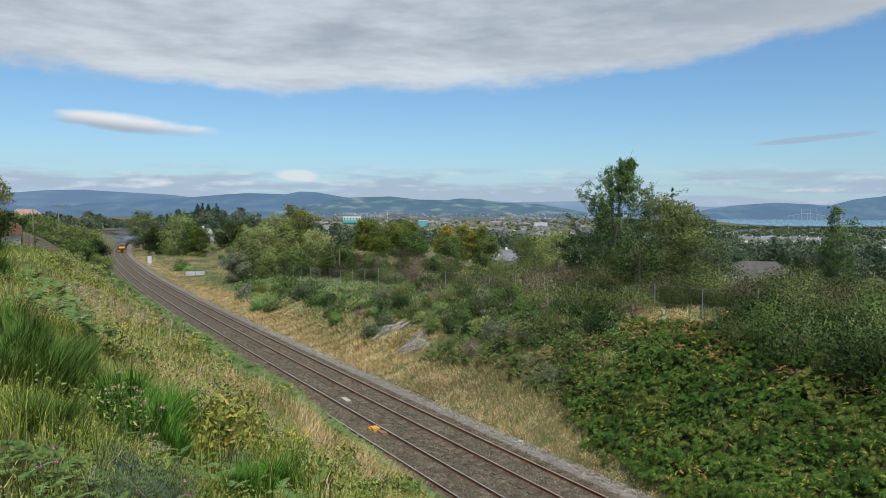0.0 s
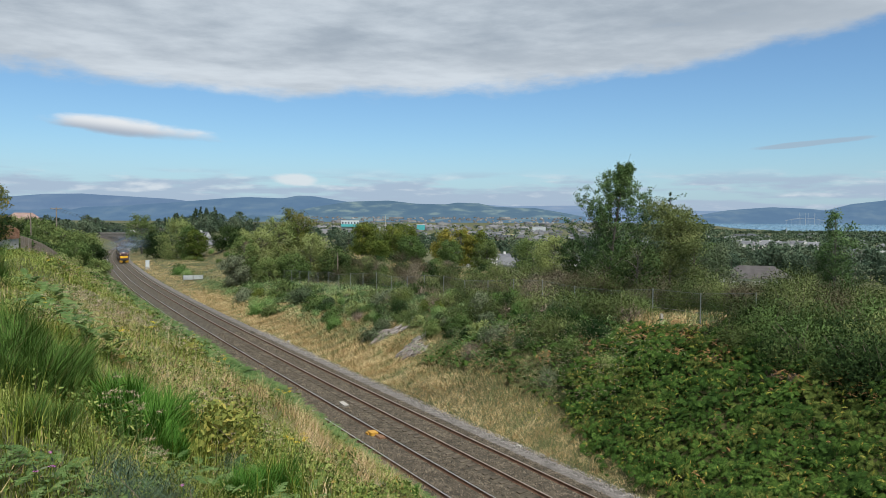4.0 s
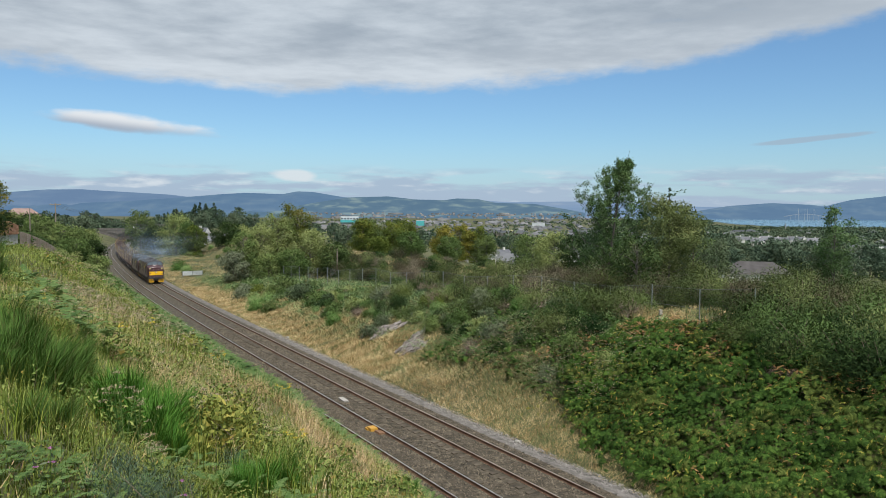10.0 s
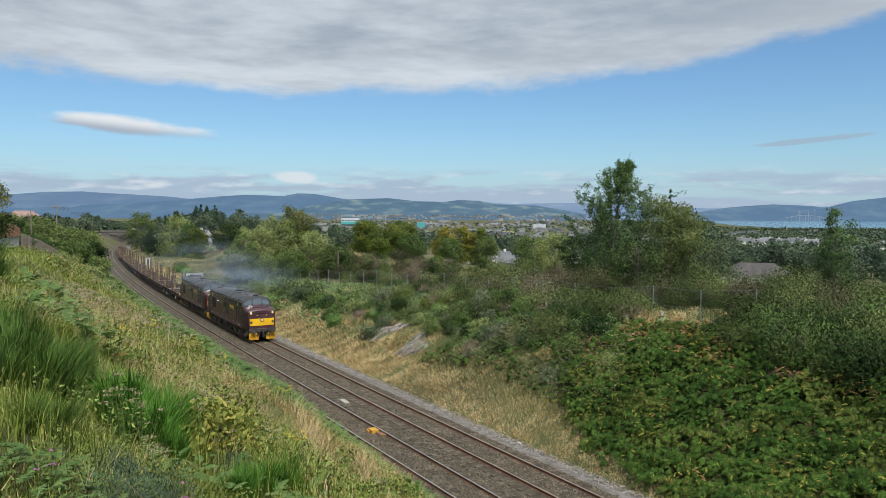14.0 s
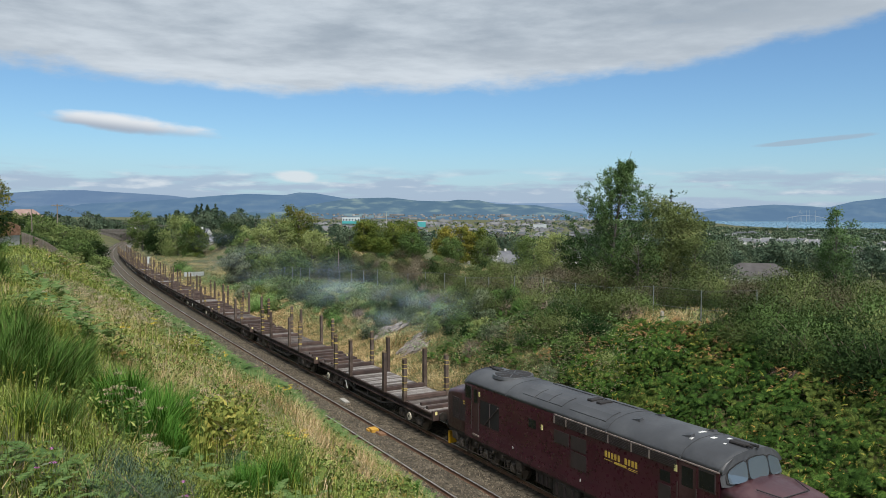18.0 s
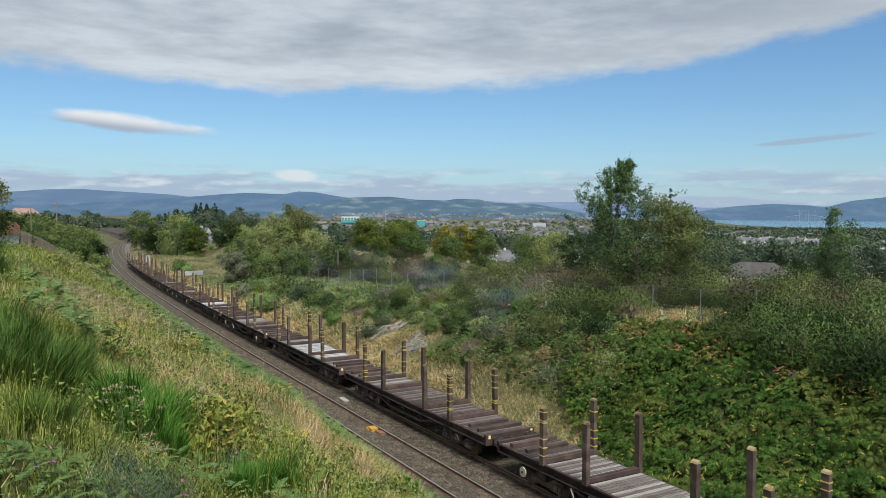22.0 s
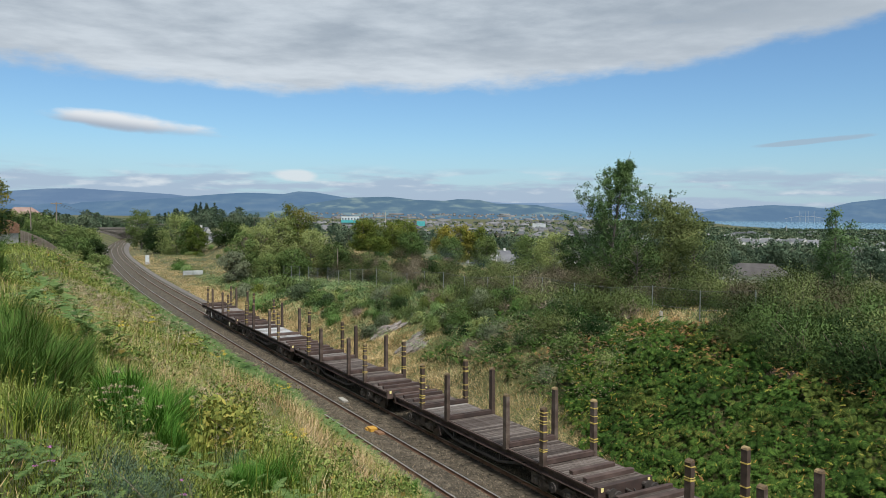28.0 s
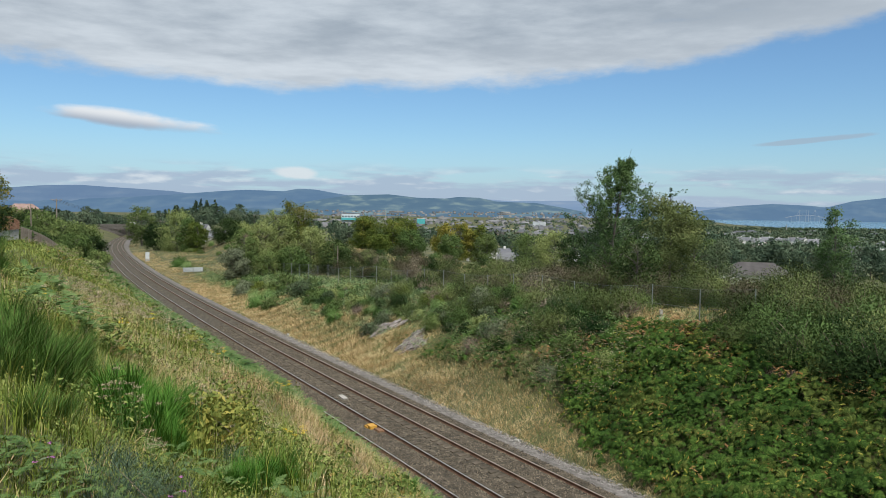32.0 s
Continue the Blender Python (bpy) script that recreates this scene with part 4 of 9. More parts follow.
def wagon_bogie(root, y0):
    bm = bmesh.new()
    for sx in (-1, 1):
        prof = [(-1.45, 0.62), (-1.3, 0.74), (-0.75, 0.74), (-0.45, 0.52), (0.45, 0.52), (0.75, 0.74), (1.3, 0.74), (1.45, 0.62), (1.2, 0.52), (0.6, 0.34), (-0.6, 0.34), (-1.2, 0.52)]
        a = [bm.verts.new((sx * 0.98, y0 + p[0], p[1])) for p in prof]
        b = [bm.verts.new((sx * 1.08, y0 + p[0], p[1])) for p in prof]
        bm.faces.new(a), bm.faces.new(b[::-1])
        for i in range(len(a)):
            j = (i + 1) % len(a)
            bm.faces.new((a[i], a[j], b[j], b[i]))
    box(bm, -1.05, 1.05, y0 - 0.25, y0 + 0.25, 0.48, 0.82)
    rod(bm, (0, y0, 0.8), (0, y0, 1.05), 0.35, n=12)
    for sx in (-1, 1):
        box(bm, sx * 0.85 - 0.15, sx * 0.85 + 0.15, y0 - 0.18, y0 + 0.18, 0.8, 0.98)
    bogie = part("bogie", bm, BOGIE_DIRT_LIT, root)
    for ya in (-1.0, 1.0):
        wheel_pair(bogie, y0 + ya, 0.46)
        for sx in (-1, 1):
            bm = bmesh.new()
            box(bm, min(sx * 1.05, sx * 1.2), max(sx * 1.05, sx * 1.2), y0 + ya - 0.14, y0 + ya + 0.14, 0.34, 0.62, 0.03)
            rod(bm, (sx * 1.2, y0 + ya, 0.46), (sx * 1.24, y0 + ya, 0.46), 0.09, n=8)
            for yy in (-0.24, 0.24):
                rod(bm, (sx * 1.12, y0 + ya + yy, 0.36), (sx * 1.12, y0 + ya + yy, 0.62), 0.07, n=8)
            part("axle_box", bm, BOGIE_DIRT_LIT, bogie)


def wagon_planks(root, sections):
    """Transverse deck boards; sections: (from, to, material)."""
    bm = bmesh.new()
    box(bm, -1.22, 1.22, -0.096, 0.096, 0.0, 0.055)
    base = bpy.data.meshes.new("plank")
    bm.to_mesh(base)
    bm.free()
    per = {}
    rnd = random.Random(5)
    spare = {PLANK_PALE.name: PLANK_GREY.name, PLANK_GREY.name: PLANK_DARK.name}
    for material in (PLANK_GREY, PLANK_DARK):
        per[material.name] = base.copy()
        per[material.name].materials.append(material)
    for a, b, material in sections:
        if material.name not in per:
            per[material.name] = base.copy()
            per[material.name].materials.append(material)
        n = int((b - a) / 0.203)
        for k in range(n):
            ob = part("plank", per[material.name] if rnd.random() > 0.1 or material.name not in spare else per[spare[material.name]], None, root)
            ob.location = (rnd.uniform(-0.012, 0.012), a + (k + 0.5) * (b - a) / n, 1.06 + rnd.uniform(-0.006, 0.006))
            ob.rotation_euler = (0, 0, rnd.uniform(-0.004, 0.004))


POSTS_Y = (-4.95, -2.45, 2.45, 4.95)


def make_wagon(sections, post_lean, seed):
    root = new("bolster_wagon")
    rnd = random.Random(seed)
    bm = bmesh.new()
    for sx in (-1, 1):
        prof = [(sx * 1.08, 0.74), (sx * 1.30, 0.74), (sx * 1.30, 0.77), (sx * 1.12, 0.78), (sx * 1.12, 1.02), (sx * 1.30, 1.04), (sx * 1.30, 1.10), (sx * 1.22, 1.10), (sx * 1.22, 1.05), (sx * 1.08, 1.05)]
        quad_prism(bm, prof, -8.05, 8.05)
    part("solebar", bm, STEEL_BROWN, root)
    bm = bmesh.new()
    for y in np.arange(-7.6, 7.7, 1.9):
        box(bm, -1.1, 1.1, y - 0.06, y + 0.06, 0.78, 1.05)
    box(bm, -0.2, 0.2, -8.0, 8.0, 0.75, 1.04)
    part("underframe", bm, UNDER, root)
    for sg in (-1, 1):
        bm = bmesh.new()
        box(bm, -1.30, 1.30, min(sg * 7.95, sg * 8.12), max(sg * 7.95, sg * 8.12), 0.72, 1.21, 0.015)
        hs = part("headstock", bm, STEEL_BROWN, root)
        for x in (-0.865, 0.865):
            bm = bmesh.new()
            rod(bm, (x, sg * 8.12, 0.98), (x, sg * 8.36, 0.98), 0.11, 0.09, 10)
            rod(bm, (x, sg * 8.36, 0.98), (x, sg * 8.42, 0.98), 0.21, 0.22, 14)
            part("buffer", bm, UNDER, hs)
        bm = bmesh.new()
        rod(bm, (0, sg * 8.12, 0.95), (0, sg * 8.5, 0.93), 0.05, n=8)
        part("coupling", bm, UNDER, hs)
        bm = bmesh.new()
        rod(bm, (0.4, sg * 8.12, 0.9), (0.42, sg * 8.35, 0.6), 0.03, n=6)
        part("brake_hose", bm, UNDER, hs)
        for x in (-1.12, 1.12):
            bm = bmesh.new()
            box(bm, x - 0.06, x + 0.06, sg * 8.125 - 0.008, sg * 8.125 + 0.008, 1.02, 1.17)
            part("warning_label", bm, LABEL_YELLOW, hs)
        wagon_bogie(root, sg * 5.35)
        for y, w, h in ((7.25, 1.16, 0.16), (6.35, 1.05, 0.14)):
            bm = bmesh.new()
            box(bm, -w, w, sg * y - 0.11, sg * y + 0.11, 1.10, 1.12 + h, 0.015)
            part("timber_rest", bm, STEEL_BROWN, root, "low dark transverse timber")
    # trussed underframe
    for sx in (-1, 1):
        bm = bmesh.new()
        x0, x1 = sorted((sx * 1.16, sx * 1.24))
        for ya, za, yb, zb in ((-3.6, 0.76, -1.9, 0.36), (-1.9, 0.36, 1.9, 0.36), (1.9, 0.36, 3.6, 0.76)):
            d = Vector((0, yb - ya, zb - za)).normalized()
            n = Vector((0, -d.z, d.y)) * 0.055
            pr = [Vector((0, ya, za)) - n, Vector((0, yb, zb)) - n, Vector((0, yb, zb)) + n, Vector((0, ya, za)) + n]
            a = [bm.verts.new((x0, p.y, p.z)) for p in pr]
            b = [bm.verts.new((x1, p.y, p.z)) for p in pr]
            bm.faces.new(a), bm.faces.new(b[::-1])
            for i in range(4):
                j = (i + 1) % 4
                bm.faces.new((a[i], a[j], b[j], b[i]))
        for y in (-1.9, 0.0, 1.9):
            box(bm, x0, x1, y - 0.05, y + 0.05, 0.36, 0.78)
        part("truss", bm, UNDER, root, "trussed bars under the frame")
    bm = bmesh.new()
    for a, b in (((-1.2, 2.6, 0.45), (-1.2, 3.3, 0.72)), ((-1.26, 3.05, 0.2), (-1.26, 3.3, 0.66))):
        rod(bm, a, b, 0.03, n=6)
    rod(bm, (-1.0, 2.6, 0.5), (1.0, 2.6, 0.5), 0.05, n=8)
    part("brake_lever", bm, WHITE_PAINT if seed == 1 else STEEL_BROWN, root, "white-tipped brake lever" if seed == 1 else "")
    bm = bmesh.new()
    rod(bm, (-0.6, 0.6, 0.55), (-0.6, 1.5, 0.55), 0.2, n=14)
    part("air_cylinder", bm, UNDER, root)
    for y in (-5.6, 6.2):
        bm = bmesh.new()
        rod(bm, (-1.30, y, 0.42), (-1.345, y, 0.42), 0.21, 0.20, 18)
        disc = part("handbrake_wheel", bm, DISC_CREAM if seed == 1 else UNDER, root, "cream-painted handbrake disc" if seed == 1 else "")
        bm = bmesh.new()
        rod(bm, (-1.345, y, 0.42), (-1.38, y, 0.42), 0.055, n=8)
        part("hub", bm, UNDER, disc)
    # bolsters with posts; outer posts wear yellow straps
    for k, y in enumerate(POSTS_Y):
        bm = bmesh.new()
        box(bm, -1.24, 1.24, y - 0.12, y + 0.12, 1.10, 1.31, 0.02)
        box(bm, -1.1, 1.1, y - 0.05, y + 0.05, 1.31, 1.335)
        part("bolster", bm, STEEL_BROWN, root, "dark brown cross bolster")
        for sx in (-1, 1):
            bm = bmesh.new()
            w = 0.095
            quad_prism(bm, [(sx * 1.27 - w, 1.06), (sx * 1.27 + w, 1.06), (sx * 1.27 + w * 0.85, 3.28), (sx * 1.27 - w * 0.85, 3.28)], y - 0.12, y + 0.12)
            rod(bm, (sx * 1.27, y - 0.105, 3.12), (sx * 1.27, y + 0.105, 3.12), 0.03, n=6)
            post = part("stanchion", bm, POST_BROWN, root)
            bm = bmesh.new()
            quad_prism(bm, [(sx * 1.27 - w, 3.26), (sx * 1.27 + w, 3.26), (sx * 1.27 + w * 0.6, 3.36), (sx * 1.27 - w * 0.6, 3.32)], y - 0.122, y + 0.122)
            part("post_cap", bm, POST_CAP, post)
            if k in (0, 3):
                for z in (1.42, 1.62, 1.70, 1.98, 2.26, 2.52, 2.60, 2.78, 2.90):
                    if rnd.random() < 0.42:
                        continue
                    bm = bmesh.new()
                    z = 1.42 + (z - 1.42) * 1.17 + rnd.uniform(-0.03, 0.03)
                    h = rnd.uniform(0.012, 0.026)
                    box(bm, sx * 1.27 - w - 0.012, sx * 1.27 + w + 0.012, y - 0.132, y + 0.132, z - h, z + h)
                    part("strap", bm, TAPE, post)
    wagon_planks(root, sections)
    for ob in root.children:      # the body rides high on its bogies
        if not ob.name.startswith("bogie"):
            ob.location.z += 0.2
    return root


D_, G_, P_ = PLANK_DARK, PLANK_GREY, PLANK_PALE
BASE_WAGONS = [
    make_wagon([(-7.9, -5.1, G_), (-4.8, -2.6, G_), (-2.3, 2.3, G_), (2.6, 4.8, G_), (5.1, 7.9, D_)], 0, 1),
    make_wagon([(-7.9, -5.1, G_), (-4.8, -2.6, P_), (-2.3, 2.3, P_), (2.6, 4.8, G_), (5.1, 7.9, D_)], 0, 2),
    make_wagon([(-7.9, -5.1, D_), (-4.8, -2.6, D_), (-2.3, 2.3, D_), (2.6, 4.8, G_), (5.1, 7.9, D_)], 0, 3),
]
LOCOS = [make_loco(True), make_loco(False)]
WAGON_KINDS = [0, 2, 2, 0, 2, 1, 0, 1, 0, 0, 2, 2, 1, 0]
WAGONS, _used = [], set()
for _k in WAGON_KINDS:
    if _k not in _used:
        _used.add(_k)
        WAGONS.append(BASE_WAGONS[_k])
    else:
        WAGONS.append(copy_thing(BASE_WAGONS[_k], Matrix.Identity(4)))
for _k, _w in zip(WAGON_KINDS, WAGONS):
    tagged(_w, ("empty brown bolster wagon with weathered grey plank deck and tall posts", "empty brown bolster wagon with bleached pale planks and tall posts",
                "empty brown bolster wagon with dark worn planks and tall posts")[_k], "flat wagon", "wagons of the train")

# ---- plants ----
GRASS_GREEN = mat("green_grass_blades", [(0.097, 0.142, 0.025), (0.206, 0.261, 0.055), (0.438, 0.460, 0.142)], 0.75, scale=0.5, fine=9, bump=0, island=0.6, translucent=0.25, spec=0.08, island_colours=(0.07, [(0.34, 0.27, 0.13), (0.48, 0.39, 0.22)]))
GRASS_DRY = mat("dry_golden_grass", [(0.294, 0.199, 0.101), (0.572, 0.405, 0.229), (0.762, 0.655, 0.422)], 0.8, scale=0.5, fine=9, bump=0, island=0.5, translucent=0.25, spec=0.08, island_colours=(0.12, [(0.10, 0.13, 0.03), (0.17, 0.19, 0.06)]))
UNDERGROWTH = mat("tangled_undergrowth", [(0.067, 0.106, 0.042), (0.146, 0.196, 0.074), (0.300, 0.337, 0.150)], 0.8, scale=0.5, fine=7, bump=0, island=0.9, translucent=0.25, spec=0.08, island_colours=(0.14, [(0.26, 0.21, 0.10), (0.42, 0.35, 0.20)]))
GRASS_BUFF = mat("bleached_buff_grass", [(0.288, 0.200, 0.099), (0.550, 0.405, 0.213), (0.800, 0.669, 0.413)], 0.85, scale=0.5, fine=6, bump=0, island=0.42, translucent=0.25, spec=0.05, island_colours=(0.14, [(0.13, 0.15, 0.05), (0.24, 0.25, 0.10)]))
GRASS_LIME = mat("fresh_lime_grass", [(0.063, 0.098, 0.010), (0.135, 0.180, 0.024), (0.287, 0.310, 0.069)], 0.7, scale=0.6, fine=9, bump=0, island=0.6, translucent=0.3, spec=0.08)
BROOM = mat("broom_stems", [(0.025, 0.085, 0.012), (0.065, 0.170, 0.021), (0.131, 0.265, 0.048)], 0.65, scale=0.8, fine=9, bump=0, island=0.5, translucent=0.15, spec=0.08)
BRACKEN = mat("bracken_fronds", [(0.017, 0.042, 0.008), (0.038, 0.082, 0.015), (0.094, 0.164, 0.031)], 0.7, scale=0.5, fine=3, bump=0, island=0.42, translucent=0.25, spec=0.08, island_colours=(0.015, [(0.34, 0.28, 0.05), (0.30, 0.17, 0.05)]))
BROOM_DARK = mat("dark_broom_stems", [(0.031, 0.074, 0.014), (0.071, 0.141, 0.027), (0.134, 0.234, 0.051)], 0.65, scale=0.8, fine=9, bump=0, island=0.55, translucent=0.15, spec=0.08, island_colours=(0.06, [(0.07, 0.045, 0.025), (0.13, 0.09, 0.045)]))
GORSE_GREEN = mat("blue_green_gorse", [(0.018, 0.042, 0.013), (0.042, 0.081, 0.024), (0.094, 0.153, 0.047)], 0.7, scale=0.6, fine=8, bump=0, island=0.28, per_object=0.9, translucent=0.2, spec=0.08)
LEAF_GORSE = mat("grey_gorse_spines", [(0.030, 0.054, 0.033), (0.068, 0.108, 0.068), (0.150, 0.210, 0.135)], 0.7, scale=0.9, fine=9, bump=0, island=0.5, per_object=0.2, translucent=0.2, spec=0.08)
LEAF_OLIVE = mat("olive_willow_leaves", [(0.071, 0.100, 0.033), (0.133, 0.165, 0.059), (0.223, 0.243, 0.098)], 0.65, scale=0.5, fine=7, bump=0, island=0.16, per_object=0.3, translucent=0.45, spec=0.08)
LEAF_BIRCH = mat("birch_leaves", [(0.042, 0.088, 0.030), (0.083, 0.146, 0.050), (0.162, 0.238, 0.093)], 0.6, scale=0.5, fine=7, bump=0, island=0.3, translucent=0.4, spec=0.12)
LEAF_LIGHT = mat("light_green_broom", [(0.064, 0.133, 0.032), (0.127, 0.228, 0.063), (0.224, 0.336, 0.123)], 0.65, scale=0.5, fine=7, bump=0, island=0.28, per_object=0.85, translucent=0.25, spec=0.08)
BRACKEN_OLIVE = mat("olive_bracken_fronds", [(0.028, 0.047, 0.009), (0.059, 0.088, 0.018), (0.126, 0.160, 0.037)], 0.7, scale=0.5, fine=3, bump=0, island=0.5, translucent=0.25, spec=0.08, island_colours=(0.03, [(0.30, 0.20, 0.05), (0.26, 0.13, 0.04)]))
BRACKEN_LIME = mat("yellowing_fronds", [(0.096, 0.128, 0.016), (0.192, 0.208, 0.032), (0.336, 0.304, 0.072)], 0.7, scale=0.5, fine=6, bump=0, island=0.6, translucent=0.25, spec=0.08)
BRACKEN_PALE = mat("young_bracken_fronds", [(0.054, 0.110, 0.034), (0.101, 0.172, 0.051), (0.171, 0.243, 0.089)], 0.7, scale=0.6, fine=6, bump=0, island=0.5, translucent=0.25, spec=0.08)
LEAF_DARK = mat("dark_shrub_leaves", [(0.023, 0.045, 0.014), (0.052, 0.086, 0.028), (0.120, 0.165, 0.055)], 0.65, scale=0.5, fine=7, bump=0, island=0.28, per_object=0.9, translucent=0.45, spec=0.08)
LEAF_MID = mat("green_shrub_leaves", [(0.083, 0.137, 0.041), (0.155, 0.212, 0.069), (0.254, 0.299, 0.111)], 0.65, scale=0.5, fine=7, bump=0, island=0.16, per_object=0.85, translucent=0.45, spec=0.08)
LEAF_GREY = mat("grey_green_leaves", [(0.059, 0.089, 0.045), (0.112, 0.149, 0.082), (0.177, 0.205, 0.128)], 0.7, scale=0.5, fine=7, bump=0, island=0.16, per_object=0.85, translucent=0.45, spec=0.08)
LEAF_BROOM = mat("olive_broom_stems", [(0.041, 0.062, 0.021), (0.087, 0.116, 0.038), (0.164, 0.199, 0.073)], 0.7, scale=0.5, fine=7, bump=0, island=0.14, per_object=0.85, translucent=0.2, spec=0.08)
LEAF_WITHERED = mat("withered_broom_tops", [(0.059, 0.060, 0.032), (0.110, 0.097, 0.062), (0.190, 0.164, 0.117)], 0.8, scale=0.5, fine=7, bump=0, island=0.16, per_object=0.85, translucent=0.2, spec=0.05)
LEAF_YELLOW = mat("yellowing_leaves", [(0.070, 0.110, 0.022), (0.133, 0.166, 0.034), (0.297, 0.252, 0.050)], 0.65, scale=0.3, fine=6, bump=0, island=0.2, per_object=0.4, translucent=0.45, spec=0.08)
LEAF_SAPLING = mat("yellow_sapling_leaves", [(0.12, 0.165, 0.04), (0.27, 0.29, 0.07), (0.52, 0.42, 0.11)], 0.65, scale=1.2, fine=9, bump=0, island=0.4, per_object=0.3, translucent=0.4, spec=0.08)
LEAF_RUST = mat("rusty_autumn_leaves", [(0.078, 0.111, 0.023), (0.182, 0.176, 0.039), (0.416, 0.234, 0.052)], 0.7, scale=0.3, fine=6, bump=0, island=0.28, per_object=0.4, translucent=0.45, spec=0.08)
LEAF_PINE = mat("dark_conifer_needles", [(0.018, 0.036, 0.022), (0.036, 0.064, 0.036), (0.07, 0.10, 0.055)], 0.7, scale=0.5, fine=6, bump=0, island=0.5, per_object=0.3, spec=0.08)
WEED_LEAF = mat("mixed_weed_leaves", [(0.078, 0.125, 0.029), (0.167, 0.224, 0.057), (0.333, 0.381, 0.121)], 0.7, scale=0.4, fine=6, bump=0, island=0.6, translucent=0.22, spec=0.08, island_colours=(0.07, [(0.30, 0.24, 0.05), (0.26, 0.20, 0.10)]))
BRAMBLE = mat("bramble_leaves", [(0.068, 0.121, 0.053), (0.144, 0.227, 0.092), (0.321, 0.423, 0.192)], 0.75, scale=0.4, fine=5, bump=0, island=0.7, translucent=0.3, spec=0.08, island_colours=(0.05, [(0.22, 0.16, 0.07), (0.30, 0.24, 0.12)]))
TWIG = mat("grey_brown_twigs", [(0.088, 0.065, 0.049), (0.176, 0.132, 0.100), (0.324, 0.257, 0.203)], 0.85, scale=3, fine=25, bump=0.2, island=0.4)
BARK = mat("tree_bark", [(0.05, 0.042, 0.035), (0.11, 0.095, 0.08), (0.21, 0.19, 0.17)], 0.9, scale=2.5, fine=18, bump=0.6)
SEEDHEAD = mat("cream_seed_heads", [(0.199, 0.153, 0.095), (0.331, 0.266, 0.174), (0.464, 0.387, 0.277)], 0.85, scale=4, fine=20, bump=0, island=0.5)
RAGWORT = mat("yellow_ragwort_petals", [(0.60, 0.42, 0.015), (0.80, 0.60, 0.03)], 0.7, scale=4, fine=20, bump=0, island=0.4)
THISTLE = mat("purple_thistle_heads", [(0.30, 0.10, 0.26), (0.45, 0.20, 0.40)], 0.8, scale=4, fine=20, bump=0, island=0.4)
DEAD_BRACKEN = mat("rusty_dead_fronds", [(0.10, 0.050, 0.016), (0.20, 0.105, 0.032), (0.33, 0.20, 0.065)], 0.85, scale=0.8, fine=8, bump=0, island=0.6)


def unit(v):
    return v / np.maximum(np.linalg.norm(v, axis=-1, keepdims=True), 1e-9)


def rand_dirs(n, rs):
    return unit(rs.normal(size=(n, 3)))


UP = np.array([0, 0, 1.0])


def toward(A, B, N):
    """Turns flat leaves (spanned by A and B) so that they face N; gives B and soft normals."""
    g = unit(np.cross(B, A))
    flip = np.where((g * N).sum(-1, keepdims=True) < 0, -1.0, 1.0)
    return B * flip, unit(N * 0.55 + g * flip * 0.75)


class Heap:
    """Gathers loose leaves and blades into one mesh. N is the way that the plant's surface faces there."""

    def __init__(self):
        self.v, self.q, self.t, self.nn, self.n = [], [], [], [], 0

    def leaves(self, P, A, B, fold=0.0, N=UP):
        """Pointed leaves: middle P, half length A, half width B, both vectors."""
        n = len(P)
        B, nn = toward(A, B, np.broadcast_to(N, P.shape))
        V = np.stack([P - A, P + B * 1.0 + A * 0.1, P + A, P - B * 1.0 + A * 0.1], 1)
        if fold:
            C = nn * np.linalg.norm(B, axis=-1, keepdims=True) * fold
            V[:, 1] += C
            V[:, 3] += C
            i = self.n + np.arange(n)[:, None] * 4
            self.t.append(np.concatenate([i + [0, 1, 2], i + [0, 2, 3]]))
        else:
            self.q.append(self.n + np.arange(n * 4).reshape(n, 4))
        self.v.append(V.reshape(-1, 3))
        self.nn.append(np.repeat(nn, 4, 0))
        self.n += n * 4

    def blades(self, P, H, W, bend):
        """Blades from P, along H, half width W, tips carried off by bend."""
        n = len(P)
        W, nn = toward(H + bend, W, np.broadcast_to(UP, P.shape))
        V = np.stack([P - W, P + W, P + H * 0.5 + bend * 0.22 + W * 0.8, P + H * 0.5 + bend * 0.22 - W * 0.8, P + H + bend], 1)
        b = self.n + np.arange(n)[:, None] * 5
        self.q.append(b + np.array([0, 1, 2, 3]))
        self.t.append(b + np.array([3, 2, 4]))
        self.v.append(V.reshape(-1, 3))
        self.nn.append(np.repeat(nn, 5, 0))
        self.n += n * 5

    def chips(self, P, A, B, N=UP):
        """Leaves of one triangle each, for plants farther off."""
        n = len(P)
        B, nn = toward(A, B, np.broadcast_to(N, P.shape))
        self.t.append(self.n + np.arange(n * 3).reshape(n, 3))
        self.v.append(np.stack([P - A * 0.7 - B, P - A * 0.7 + B, P + A * 1.3], 1).reshape(-1, 3))
        self.nn.append(np.repeat(nn, 3, 0))
        self.n += n * 3

    def slivers(self, P, H, W, bend):
        """The cheapest blades, for grass farther off: one triangle each."""
        n = len(P)
        W, nn = toward(H + bend, W, np.broadcast_to(UP, P.shape))
        self.t.append(self.n + np.arange(n * 3).reshape(n, 3))
        self.v.append(np.stack([P - W, P + W, P + H + bend], 1).reshape(-1, 3))
        self.nn.append(np.repeat(nn, 3, 0))
        self.n += n * 3

    def mesh(self, name, material):
        F = []
        if self.q:
            F.append(np.concatenate(self.q))
        if self.t:
            F.append(np.concatenate(self.t))
        me = np_mesh(name, np.concatenate(self.v), F, material, True)
        me.normals_split_custom_set_from_vertices(np.concatenate(self.nn))
        return me


